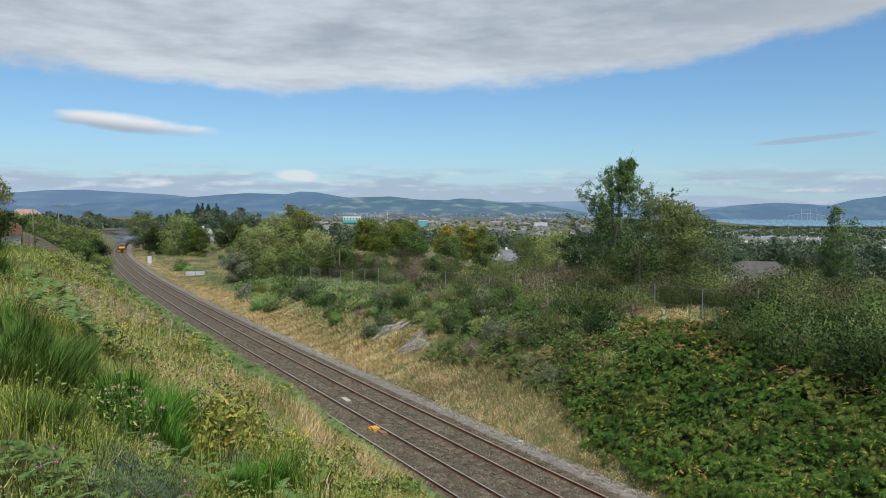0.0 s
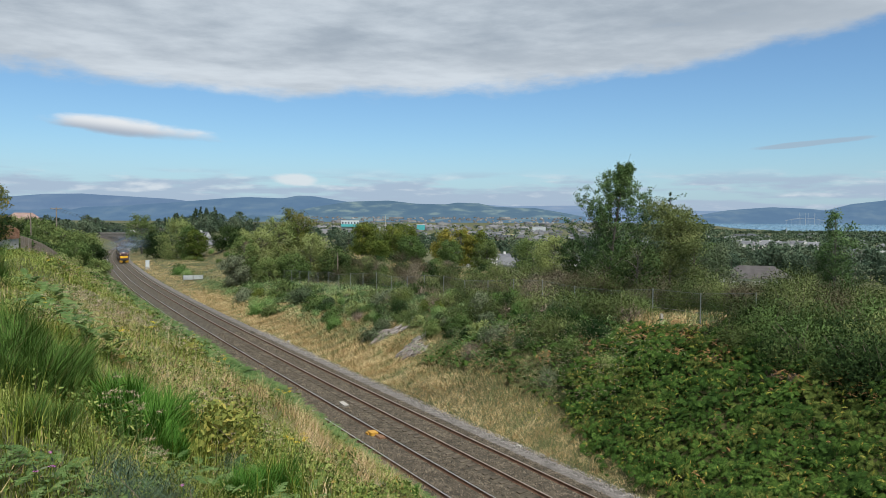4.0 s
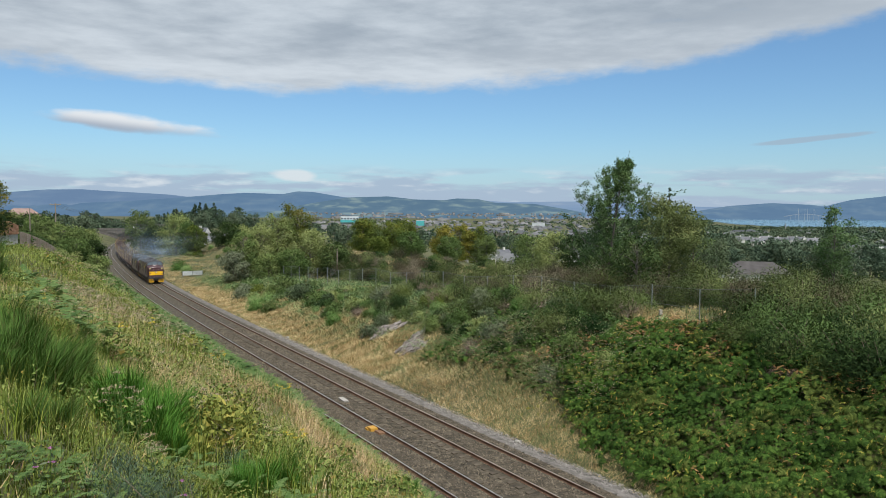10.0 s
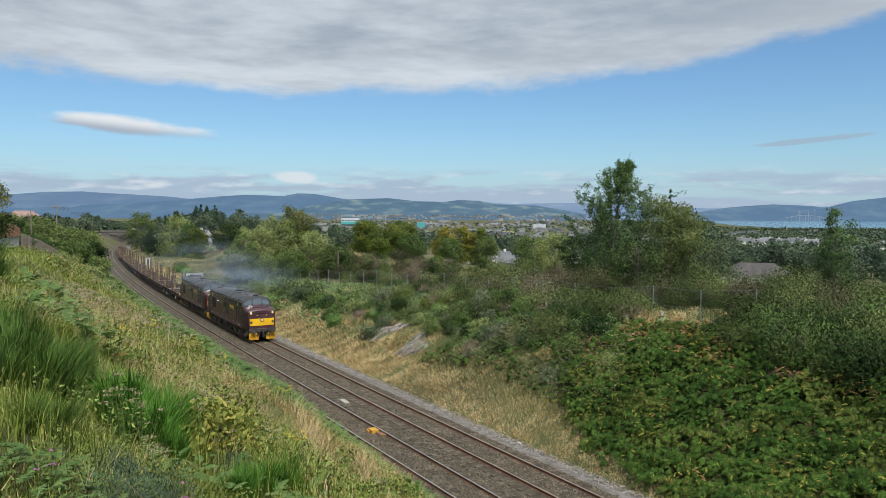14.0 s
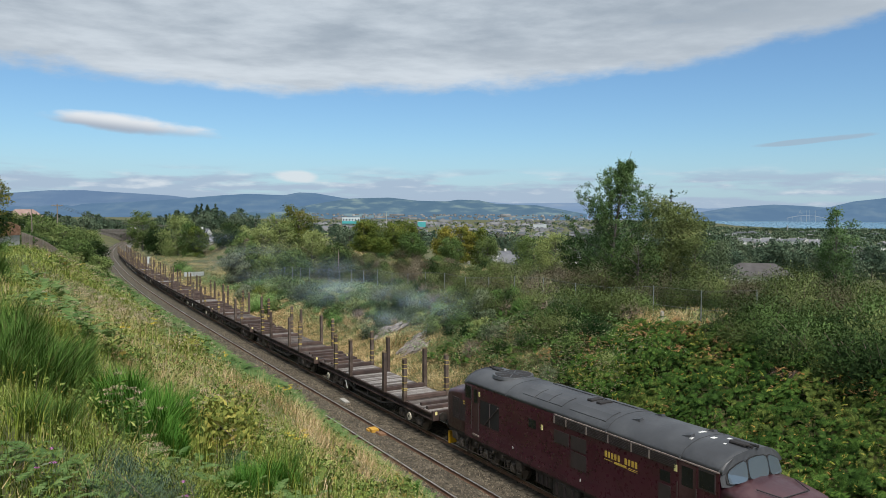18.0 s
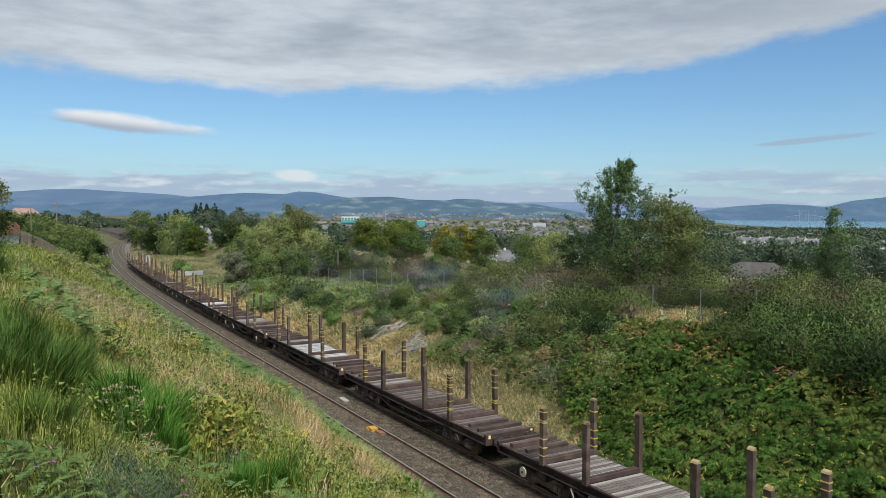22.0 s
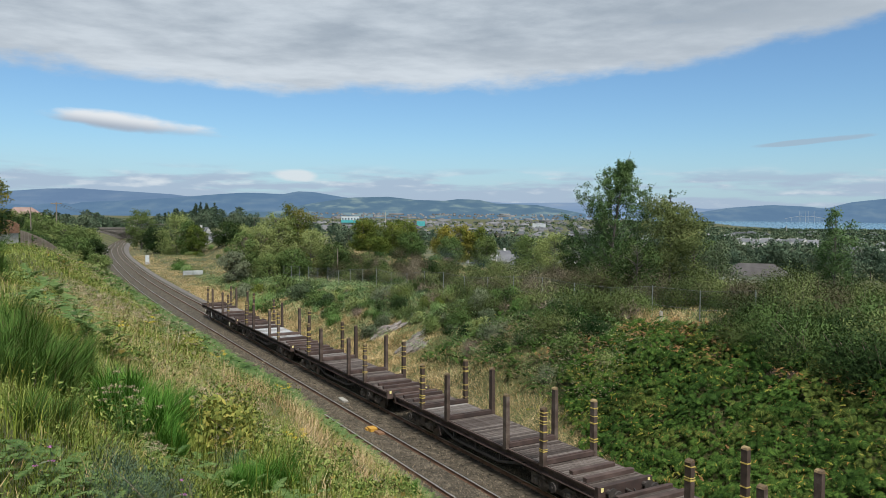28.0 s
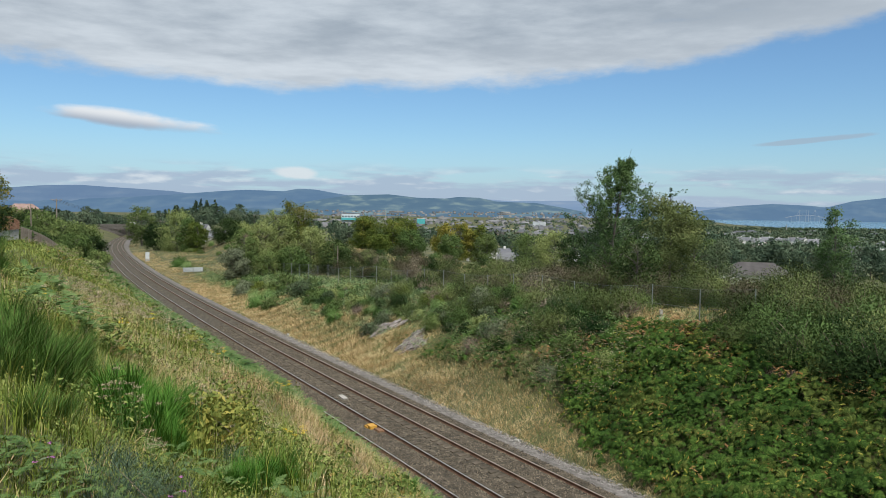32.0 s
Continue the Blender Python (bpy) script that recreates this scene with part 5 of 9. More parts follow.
def scatter(n, s0, s1, l0, l1, rs, near=0.0):
    """Places on a strip of ground beside the railway. near > 0 gathers them towards s0 (nearer the camera)."""
    u = rs.uniform(0, 1, n)
    if near:
        u = u ** (1 + near)
    s, l = s0 + (s1 - s0) * u, rs.uniform(l0, l1, n)
    P = rail_point(s, l)
    P[:, 2] = height(s, l, P[:, 0], P[:, 1])
    return s, l, P


def grass(heap, P, hgt, wid, lean, rs, tall=None):
    """One blade at each place; height and width grow with distance so that far tufts still read."""
    n = len(P)
    d = np.hypot(P[:, 0], P[:, 1])
    k = np.clip(d / 22, 0.7, 4)[:, None]
    h = hgt * rs.uniform(0.45, 1.25, (n, 1))
    if tall is not None:
        h = h * tall[:, None]
    a = rs.uniform(0, 2 * np.pi, n)
    W = np.stack([np.cos(a), np.sin(a), np.zeros(n)], -1) * wid * k
    b = rs.uniform(0, 2 * np.pi, n)
    bend = np.stack([np.cos(b), np.sin(b), np.zeros(n)], -1) * h * lean * rs.uniform(0.2, 1, (n, 1)) + np.array([0.10, -0.05, 0]) * h
    far = d > 13
    H = np.concatenate([np.zeros((n, 2)), h], 1)
    P = P - [0, 0, 0.05]
    if far.any():
        heap.slivers(P[far], H[far], W[far] * 1.25, bend[far])
    if (~far).any():
        heap.blades(P[~far], H[~far], W[~far], bend[~far])


def tufts(n, per, s0, s1, l0, l1, rs, spread=0.13, near=0.0):
    """Places gathered in tufts."""
    s, l, C = scatter(max(n // per, 1), s0, s1, l0, l1, rs, near)
    k = np.repeat(np.arange(len(C)), per)
    d = np.hypot(C[:, 0], C[:, 1])[k]
    off = rs.normal(0, 1, (len(k), 2)) * (spread * np.clip(d / 14, 0.7, 4))[:, None]
    P = C[k].copy()
    P[:, :2] += off
    P[:, 2] = ground_xy(P[:, 0], P[:, 1])
    return s[k], l[k], P


def frond_set(heap, P, length, rs, droop=0.55, pinnae=11, width=0.33, tilt=0.9, along=None, normal=None):
    """Bracken fronds: each a drooping stalk with pairs of tapering leaflets, spread over level ground or over a slope with the given normals."""
    n = len(P)
    a = rs.uniform(0, 2 * np.pi, n) if along is None else along + rs.normal(0, 0.8, n)
    L = length * rs.uniform(0.6, 1.2, n)
    out = np.stack([np.cos(a), np.sin(a), np.zeros(n)], -1)
    side = np.stack([-np.sin(a), np.cos(a), np.zeros(n)], -1)
    up = np.array([0, 0, 1.0])
    if normal is not None:
        up = unit(normal + rs.normal(0, 0.22, (n, 3)))
        e1 = unit(np.cross(up, np.array([0.3, 0.9, 0.1])))
        e2 = np.cross(up, e1)
        out, side = e1 * out[:, :1] + e2 * out[:, 1:2], e1 * side[:, :1] + e2 * side[:, 1:2]
    el = rs.uniform(0.25, tilt, n)[:, None]
    for j in range(pinnae):
        u = (j + 0.6) / pinnae
        C = P + (out * np.cos(el) * u + up * (np.sin(el) * u - droop * u * u * 0.75)) * L[:, None] * 1.0
        tang = unit(out * np.cos(el) + up * (np.sin(el) - droop * 1.5 * u))
        w = width * L * (1 - u) ** 0.8 * min(1.0, 0.35 + u * 2.6)
        for sg in (-1, 1):
            A = (side * sg * 0.94 + tang * 0.38 - up * 0.16 + rs.normal(0, 0.08, (n, 3))) * (w / 2)[:, None]
            B = unit(np.cross(A, np.cross(tang, side) + 1e-6)) * (0.55 * L / pinnae)[:, None]
            heap.chips(C + A * 0.75, A, B, unit(up - tang * 0.2 + out * 0.35))


def branch_mesh(name, height_, spread, n, rs, thick, material=TWIG):
    bm = bmesh.new()
    for k in range(n):
        a, r = rs.uniform(0, 2 * np.pi), spread * rs.uniform(0.3, 0.9)
        p = Vector((rs.normal(0, 0.08), rs.normal(0, 0.08), -0.2))
        tip = Vector((math.cos(a) * r, math.sin(a) * r, height_ * rs.uniform(0.55, 0.95)))
        mid = p.lerp(tip, 0.5) + Vector((rs.normal(0, 0.12), rs.normal(0, 0.12), height_ * 0.12))
        rod(bm, p, mid, thick, thick * 0.65, 5)
        rod(bm, mid, tip, thick * 0.65, thick * 0.15, 5)
    me = bpy.data.meshes.new(name)
    bm.to_mesh(me)
    bm.free()
    me.materials.append(material)
    return me


def bush_leaves(rx, ry, rz, n, size, rs, lumps=9, narrow=0.42, upright=0.2):
    """A lumpy crown: leaves on the outside of several overlapping clumps."""
    heap = Heap()
    c = rand_dirs(lumps, rs) * np.array([rx, ry, rz]) * rs.uniform(0.35, 0.72, (lumps, 1))
    c[:, 2] = np.abs(c[:, 2]) * 0.95 + rz * 0.15
    rr = rs.uniform(0.34, 0.62, lumps) * min(rx, ry)
    k = rs.randint(0, lumps, n)
    d = rand_dirs(n, rs)
    rad = rr[k][:, None] * rs.uniform(0.55, 1.12, (n, 1)) ** 0.6
    P = c[k] + d * rad * np.array([1.1, 1.1, 0.9 * rz / max(rx, ry) + 0.25])
    keep = P[:, 2] > -0.1
    P, d = P[keep], d[keep]
    n = len(P)
    q = max(n // 14, 20) if size > 0.035 else 0
    j = rs.randint(0, lumps, q)
    core = c[j] + rand_dirs(q, rs) * rr[j][:, None] * rs.uniform(0.1, 0.5, (q, 1))
    E = rand_dirs(q, rs) * min(size, 0.09) * 2.6
    if q:
        heap.chips(core, E, unit(np.cross(E, rand_dirs(q, rs))) * min(size, 0.09) * 1.6, unit(core - [0, 0, rz * 0.5]))
    A = unit(unit(rs.normal(size=(n, 3))) + d * 0.5 + np.array([0, 0, upright])) * size * rs.uniform(0.6, 1.3, (n, 1))
    B = unit(np.cross(A, rand_dirs(n, rs) + d * 0.8)) * size * narrow * rs.uniform(0.7, 1.2, (n, 1))
    N = unit(d * 0.7 + unit(P - [0, 0, rz * 0.5]) * 0.5 + [0, 0, 0.35])
    if size > 0.06:
        heap.chips(P, A * 1.1, B * 1.25, N)
    else:
        heap.leaves(P, A, B, 0.25, N)
    return heap


def make_bush(name, label, category, material, rx, rz, n, size, seed, twigs=6, upright=0.2, narrow=0.42, lumps=9, thick=0.035):
    rs = np.random.RandomState(seed)
    root = new(name)
    tagged(root, label, category)
    part("branchwork", branch_mesh("branchwork", rz * 1.05, rx * 0.9, twigs, rs, thick), None, root)["kind"] = "stuff"
    part("foliage", bush_leaves(rx, rx, rz, int(n * 0.6), size * 1.25, rs, lumps, narrow, upright).mesh("foliage", material), None, root)
    return root


def make_broom(label, hgt, spread, n, seed, material=BROOM):
    """A broom clump: many thin upright, slightly arching green stems."""
    rs = np.random.RandomState(seed)
    root = new("broom_bush")
    tagged(root, label, "broom bush")
    heap = Heap()
    tuft = 16
    ta, tr = rs.uniform(0, 2 * np.pi, tuft), spread * np.sqrt(rs.uniform(0, 1, tuft))
    th, k = rs.uniform(0.5, 1.15, tuft), rs.randint(0, tuft, n)
    lean = np.stack([np.cos(ta), np.sin(ta)], -1) * (tr / spread * 0.35)[:, None] + rs.normal(0, 0.12, (tuft, 2))
    a, r = rs.uniform(0, 2 * np.pi, n), 0.32 * spread * np.sqrt(rs.uniform(0, 1, n))
    P = np.stack([np.cos(ta[k]) * tr[k] * 0.7 + np.cos(a) * r, np.sin(ta[k]) * tr[k] * 0.7 + np.sin(a) * r, -0.1 + rs.uniform(0, 0.62, n) * hgt * th[k]], -1)
    h = hgt * rs.uniform(0.18, 0.5, n) * th[k]
    H = np.stack([lean[k, 0] * h + rs.normal(0, 0.26, n) * h, lean[k, 1] * h + rs.normal(0, 0.26, n) * h, h], -1)
    out = rs.normal(0, 0.05, (n, 3)) * hgt + np.concatenate([lean[k] * 0.5 * h[:, None], np.zeros((n, 1))], 1)
    b = rs.uniform(0, np.pi, n)
    W = np.stack([np.cos(b), np.sin(b), np.zeros(n)], -1) * rs.uniform(0.0016, 0.0040, (n, 1)) * (1 + hgt * 0.25)
    heap.blades(P, H, W, out)
    part("greenery", heap.mesh("greenery", material), None, root)
    part("woody_base", branch_mesh("woody_base", hgt * 0.5, spread * 0.4, 6, rs, 0.008), None, root)
    return root


def crown_leaves(H, R, base, n, size, rs, shape, clumps=26, gap=0.35, lean=0.0, narrow=0.5):
    """Leaves in clumps along the limbs of a tree; shape gives the crown's half width from its foot (0) to its top (1)."""
    heap = Heap()
    u = np.clip((np.arange(clumps) + rs.uniform(-0.8, 0.8, clumps)) / (clumps - 1), 0.01, 1)
    a = rs.uniform(0, 2 * np.pi, clumps)
    w = np.interp(u, np.linspace(0, 1, len(shape)), shape) * R
    rad = w * np.sqrt(rs.uniform(0.1, 1, clumps)) * 0.88
    C = np.stack([np.cos(a) * rad + lean * u * H, np.sin(a) * rad, base + u * (H - base) * 0.97], -1)
    size_c = (0.22 * R + 0.30 * w) * rs.uniform(0.7, 1.25, clumps) * 0.8
    k = rs.choice(clumps, n, p=size_c ** 2 / (size_c ** 2).sum())
    d = rand_dirs(n, rs)
    P = C[k] + d * size_c[k][:, None] * rs.uniform(gap, 1.1, (n, 1)) * np.array([1, 1, 0.8])
    A = unit(rand_dirs(n, rs) + d * 0.4 - np.array([0, 0, 0.15])) * size * rs.uniform(0.6, 1.3, (n, 1))
    B = unit(np.cross(A, rand_dirs(n, rs) + d * 0.6)) * size * narrow * rs.uniform(0.7, 1.2, (n, 1))
    heap.chips(P, A * 1.1, B * 1.25, unit(d * 0.8 + unit(P - [0, 0, (base + H) / 2]) * 0.5 + [0, 0, 0.3]))
    return heap, C


def make_tree(label, category, material, H, R, n, size, seed, shape=(0.5, 0.95, 1.0, 0.85, 0.45), base=None, clumps=26, trunk=None, lean=0.0, narrow=0.5, name="tree", gap=0.35):
    rs = np.random.RandomState(seed)
    base = H * 0.22 if base is None else base
    trunk = H * 0.016 + 0.05 if trunk is None else trunk
    root = new(name)
    tagged(root, label, category)
    heap, C = crown_leaves(H, R, base, n, size, rs, shape, clumps, gap, lean, narrow)
    bm = bmesh.new()
    pts = [Vector((lean * H * k / 6 + rs.normal(0, 0.02) * H * 0.1, rs.normal(0, 0.02) * H * 0.1, H * 0.93 * k / 6 - (0.6 if k == 0 else 0))) for k in range(7)]
    for k in range(6):
        rod(bm, pts[k], pts[k + 1], trunk * (1 - k / 6.5), trunk * (1 - (k + 1) / 6.5), 7)
    for c in C:
        t = min(max((c[2] * 0.80) / (H * 0.93), 0.08), 0.97)
        k = min(int(t * 6), 5)
        p = pts[k].lerp(pts[k + 1], t * 6 - k)
        q = Vector(c)
        m_ = p.lerp(q, 0.55) + Vector((0, 0, 0.03 * H))
        rod(bm, p, m_, trunk * 0.34 * (1 - t * 0.6), trunk * 0.2, 4 if size < 0.15 else 3)
        rod(bm, m_, q, trunk * 0.2, trunk * 0.06, 4 if size < 0.15 else 3)
    part("trunk", bm, BARK, root)
    part("crown", heap.mesh("crown", material), None, root)
    return root


def make_aspen(label, H, R, n, size, seed):
    """An airy tree: a leaning trunk, steep limbs that carry side twigs, and leaves strung along them with sky between."""
    rs = np.random.RandomState(seed)
    root = tagged(new("aspen_tree"), label, "aspen tree")
    stem = lambda u: np.array([0.150 * H * u * u + 0.12 * math.sin(u * 5), 0.1 * math.sin(u * 7 + 1), u * H])
    bm = bmesh.new()
    for k in range(9):
        rod(bm, Vector(stem(k / 9)) - Vector((0, 0, 0.5 if k == 0 else 0)), Vector(stem((k + 1) / 9)), 0.17 * (1 - k / 9.5), 0.17 * (1 - (k + 1) / 9.5), 7)
    part("trunk", bm, BARK, root)
    bm, spots = bmesh.new(), []
    for k in range(64):
        u = 0.10 + 0.88 * (k + rs.uniform(0, 0.8)) / 64
        reach = R * float(np.interp(u, [0.0, 0.15, 0.35, 0.55, 0.75, 0.9, 1.0], [0.8, 1.0, 1.0, 0.80, 0.50, 0.22, 0.05])) * rs.uniform(0.65, 1.1)
        a = k * 2.4 + rs.uniform(-0.5, 0.5)
        foot = stem(u * 0.92)
        tip = foot + np.array([math.cos(a) * reach, math.sin(a) * reach, reach * rs.uniform(0.5, 1.1)])
        bend = (foot + tip) / 2 - [0, 0, 0.12 * reach]
        rod(bm, foot, bend, 0.045 * (1.1 - u), 0.028 * (1.1 - u), 4)
        rod(bm, bend, tip, 0.028 * (1.1 - u), 0.008, 4)
        for j in range(7):
            v = rs.uniform(0.25, 1.0)
            base = foot * (1 - v) ** 2 + bend * 2 * v * (1 - v) + tip * v * v
            end = base + (rs.normal(0, 0.30, 3) + [0.06, 0, 0.22]) * (0.30 + 0.46 * reach)
            spots.append((base, end))
    part("limb", bm, BARK, root)["kind"] = "stuff"
    heap = Heap()
    S = np.array(spots)
    k = rs.randint(0, len(S), n)
    u = rs.uniform(0.05, 1.05, (n, 1))
    P = S[k, 0] * (1 - u) + S[k, 1] * u + rs.normal(0, 0.13, (n, 3))
    A = unit(rand_dirs(n, rs) + [0.1, 0, 0.1]) * size * rs.uniform(0.6, 1.25, (n, 1))
    heap.chips(P, A, unit(np.cross(A, rand_dirs(n, rs))) * size * 0.62, unit(P - [0, 0, H * 0.4]) * 0.6 + rand_dirs(n, rs) * 0.5 + [0, 0, 0.3])
    part("crown", heap.mesh("crown", LEAF_BIRCH), None, root)
    return root


def put(ob, x, y, z, turn=0.0, size=1.0):
    ob.matrix_basis = pose(x, y, z, 0, 0, turn) @ Matrix.Diagonal((size, size, size, 1))
    return ob


def again(ob, x, y, z, turn, size):
    o = copy_thing(ob, pose(x, y, z, 0, 0, turn))
    o.scale = (size, size, size * (0.9 + 0.2 * ((turn * 7) % 1)))
    return o

# ---- undergrowth on the banks ----
def stuff(name, heap, material, label, category):
    return tagged(new(name, heap.mesh(name, material)), label, category, kind="stuff")


def leafy(heap, P, size, per, rs, rise=4.0):
    """A sprinkle of small broad leaves round each place."""
    P = np.repeat(P, per, 0)
    P = P + rs.normal(0, 1, P.shape) * size * np.array([3.2, 3.2, 2.0]) + [0, 0, size * rise]
    A = unit(rs.normal(size=P.shape) + [0, 0, 0.35]) * size * rs.uniform(0.6, 1.3, (len(P), 1))
    B = unit(np.cross(A, rand_dirs(len(P), rs))) * size * 0.45
    if size > 0.01:
        heap.chips(P, A, B * 1.2)
    else:
        heap.leaves(P, A, B, 0.2)


def umbels(heap, stalks, P, hgt, size, rs):
    """Flat dry flower heads on thin stalks."""
    n = len(P)
    h = hgt * rs.uniform(0.7, 1.15, (n, 1))
    lean = rs.normal(0, 0.12, (n, 3)) * [1, 1, 0] * h
    T = P + np.concatenate([np.zeros((n, 2)), h], 1) + lean
    a = rs.uniform(0, np.pi, n)
    stalks.blades(P, T - P, np.stack([np.cos(a), np.sin(a), np.zeros(n)], -1) * size * 0.07, np.zeros((n, 3)))
    C = np.repeat(T, 16, 0) + rs.normal(0, 1, (n * 16, 3)) * size * [1, 1, 0.25]
    A = unit(rs.normal(size=C.shape) * [1, 1, 0.4]) * size * 0.32 * rs.uniform(0.6, 1.3, (len(C), 1))
    heap.leaves(C, A, unit(np.cross(A, rand_dirs(len(C), rs))) * size * 0.22)


def make_left_bank():
    rs = np.random.RandomState(21)
    g, d, lime = Heap(), Heap(), Heap()
    # tall grass over the whole bank, in tufts, green and straw-coloured by patches
    for n, per, s0, s1, l0, l1, near in ((84000, 14, 1, 17, -20.6, -6.0, 0.0), (112000, 14, 11, 45, -24, -5.0, 0.2), (78000, 12, 38, 130, -26, -5.1, 0.35), (12000, 10, 110, 300, -24, -6.2, 0.2)):
        s, l, P = tufts(n, per, s0, s1, l0, l1, rs, 0.13, near)
        patch = wave(P[:, 0], P[:, 1], 5.5, 31) * 0.7 + wave(P[:, 0], P[:, 1], 1.9, 32) * 0.7 + rs.normal(0, 0.25, len(P))
        gold = np.clip((l + 15.8) / 3, 0, 1) * np.clip((s - 6) / 5, 0, 1) * np.clip((38 - s) / 8, 0, 1)
        tan = np.clip((l + 18.3) / 1.2, 0, 1) * np.clip((s - 12) / 5, 0, 1) * np.clip((42 - s) / 12, 0, 1) * np.clip((-8.0 - l) / 2, 0, 1)
        dry = patch + 0.80 * gold + 0.40 * tan > 1.0 + 0.5 * np.clip((s - 30) / 8, 0, 1)
        dry &= ~((l > -11.4 + rs.normal(0, 0.6, len(l))) & (s > 30))
        fresh = (wave(P[:, 0], P[:, 1], 3.5, 34) + 0.4 * (s < 11) > 0.35) & ~dry
        gr = ~dry & ~fresh
        tall = (0.75 + 0.45 * np.clip(wave(P[:, 0], P[:, 1], 4, 33), -0.7, 1)) * np.where((s > 24) & (l > -12.6), 0.5, 1.0)
        for h_, k, hh, ww in ((g, gr, 0.36, 0.0055), (lime, fresh, 0.38, 0.0055), (d, dry, 0.50, 0.0042)):
            grass(h_, P[k], hh, ww, 0.6, rs, tall[k])
    # matted short growth under the long blades
    for n, s0, s1, near in ((26000, 2, 30, 0.0), (26000, 25, 120, 0.3)):
        s, l, P = scatter(n, s0, s1, -22, -4.95, rs, near)
        straw = wave(P[:, 0], P[:, 1], 4.5, 38) + rs.normal(0, 0.4, n) > 0.55 + 0.6 * np.clip((s - 26) / 8, 0, 1)
        grass(d, P[straw], 0.20, 0.010, 1.6, rs)
        grass(g, P[~straw], 0.22, 0.012, 1.3, rs)
    s, l, P = tufts(9000, 12, 2.5, 9.5, -20.4, -15.5, rs, 0.10)
    grass(g, P, 0.26, 0.0042, 0.8, rs)
    # straw-coloured drifts above the track and along the crest
    for n, s0, s1, l0, l1, hh in ((15000, 14.5, 23.5, -13.2, -8.0, 0.5), (7000, 27, 43, -7.4, -4.8, 0.62), (10000, 14, 34, -17.8, -12.0, 0.5), (7000, 8, 16, -16.2, -12.5, 0.45)):
        s, l, P = tufts(n, 14, s0, s1, l0, l1, rs, 0.15)
        P = P[wave(P[:, 0], P[:, 1], 2.6, 36) + wave(P[:, 0], P[:, 1], 7, 37) * 0.5 > (-0.4 if l1 > -6 else 0.3)]
        grass(d, P, hh, 0.0045, 1.1, rs)
    # thin upright stems standing out of the grass
    for n, s0, s1, l0, l1, hh in ((420, 7.0, 11.0, -17.2, -15.4, 0.8), (300, 6.2, 9.5, -19.2, -18.0, 0.6), (600, 13, 30, -17, -9, 0.8)):
        s, l, P = tufts(n, 9, s0, s1, l0, l1, rs, 0.16)
        grass(lime, P, hh, 0.0052, 0.35, rs)
    stuff("left_bank_green_grass", g, GRASS_GREEN, "long green grass and weeds on the steep railway bank", "grass")
    stuff("left_bank_fresh_grass", lime, GRASS_LIME, "fresh lime-green grass on the railway bank", "grass")
    # low broad-leaved weeds between the grass
    w = Heap()
    for n, s0, s1, size in ((9500, 3, 13, 0.016), (8000, 10, 40, 0.030), (1500, 35, 120, 0.05)):
        s, l, P = scatter(n, s0, s1, -24, -6.0, rs)
        leafy(w, P[wave(P[:, 0], P[:, 1], 5, 35) > -0.4], size, 9, rs, 9)
    stuff("left_bank_weeds", w, WEED_LEAF, "low leafy weeds among the grass of the bank", "weeds")
    # dry umbels and grass heads
    u = Heap()
    for n, s0, s1, l0, l1, hgt, size in ((90, 12, 26, -18.3, -13.5, 0.75, 0.040), (170, 20, 50, -18.5, -11, 0.8, 0.060), (260, 19, 38, -17.2, -14.2, 0.85, 0.050), (90, 40, 95, -18, -9, 0.85, 0.10), (50, 7, 20, -17.5, -10.5, 0.55, 0.026)):
        s, l, P = scatter(n, s0, s1, l0, l1, rs)
        umbels(u, d, P, hgt, size, rs)
    stuff("dry_umbels", u, SEEDHEAD, "flat heads of dried cream and tan umbels", "wild flower")
    stuff("left_bank_dry_grass", d, GRASS_DRY, "dry straw-coloured grass among the weeds on the bank", "grass")
    # bracken along the foot of the bank and in the near corner
    b, bp = Heap(), Heap()
    for n, s0, s1, l0, l1, lift, L, pn in ((2600, 29, 74, -9.2, -5.3, 0.55, 0.60, 8), (3000, 30, 76, -12.4, -8.4, 0.5, 0.60, 8), (260, 22, 34, -7.4, -5.2, 0.25, 0.55, 9), (1500, 40, 84, -7.4, -4.7, 0.66, 0.75, 8), (1500, 23, 34, -12.4, -9.6, 0.52, 0.55, 9), (1300, 34, 52, -10.6, -7.0, 0.66, 0.70, 8), (420, 58, 112, -6.6, -4.7, 0.55, 0.9, 8), (110, 24, 28.5, -6.4, -4.85, 0.35, 0.7, 10), (900, 55, 150, -9.0, -5.5, 0.5, 1.0, 8), (260, 20, 29, -8.4, -5.8, 0.35, 0.6, 11), (420, 22, 60, -14, -8, 0.4, 0.62, 9), (160, 14, 26, -18.6, -17.2, 0.45, 0.5, 9)):
        s, l, P = scatter(n, s0, s1, l0, l1, rs, 0.1)
        frond_set(bp, P + [0, 0, lift], L, rs, pinnae=pn)
    s, l, P = scatter(260, 60, 130, -13, -6.4, rs)
    frond_set(b, P + [0, 0, 0.5], 1.1, rs)
    s, l, P = scatter(460, 3.6, 6.6, -19.6, -17.6, rs)
    frond_set(bp, P + [0, 0, 0.12], 0.20, rs, pinnae=15, width=0.40)
    s, l, P = scatter(60, 7.0, 9.4, -17.4, -15.6, rs)
    frond_set(bp, P + [0, 0, 0.18], 0.30, rs, pinnae=13, width=0.36)
    stuff("left_bank_young_bracken", bp, BRACKEN_PALE, "fresh green bracken along the foot of the bank", "bracken")
    stuff("left_bank_bracken", b, BRACKEN, "dark green bracken on the bank", "bracken")


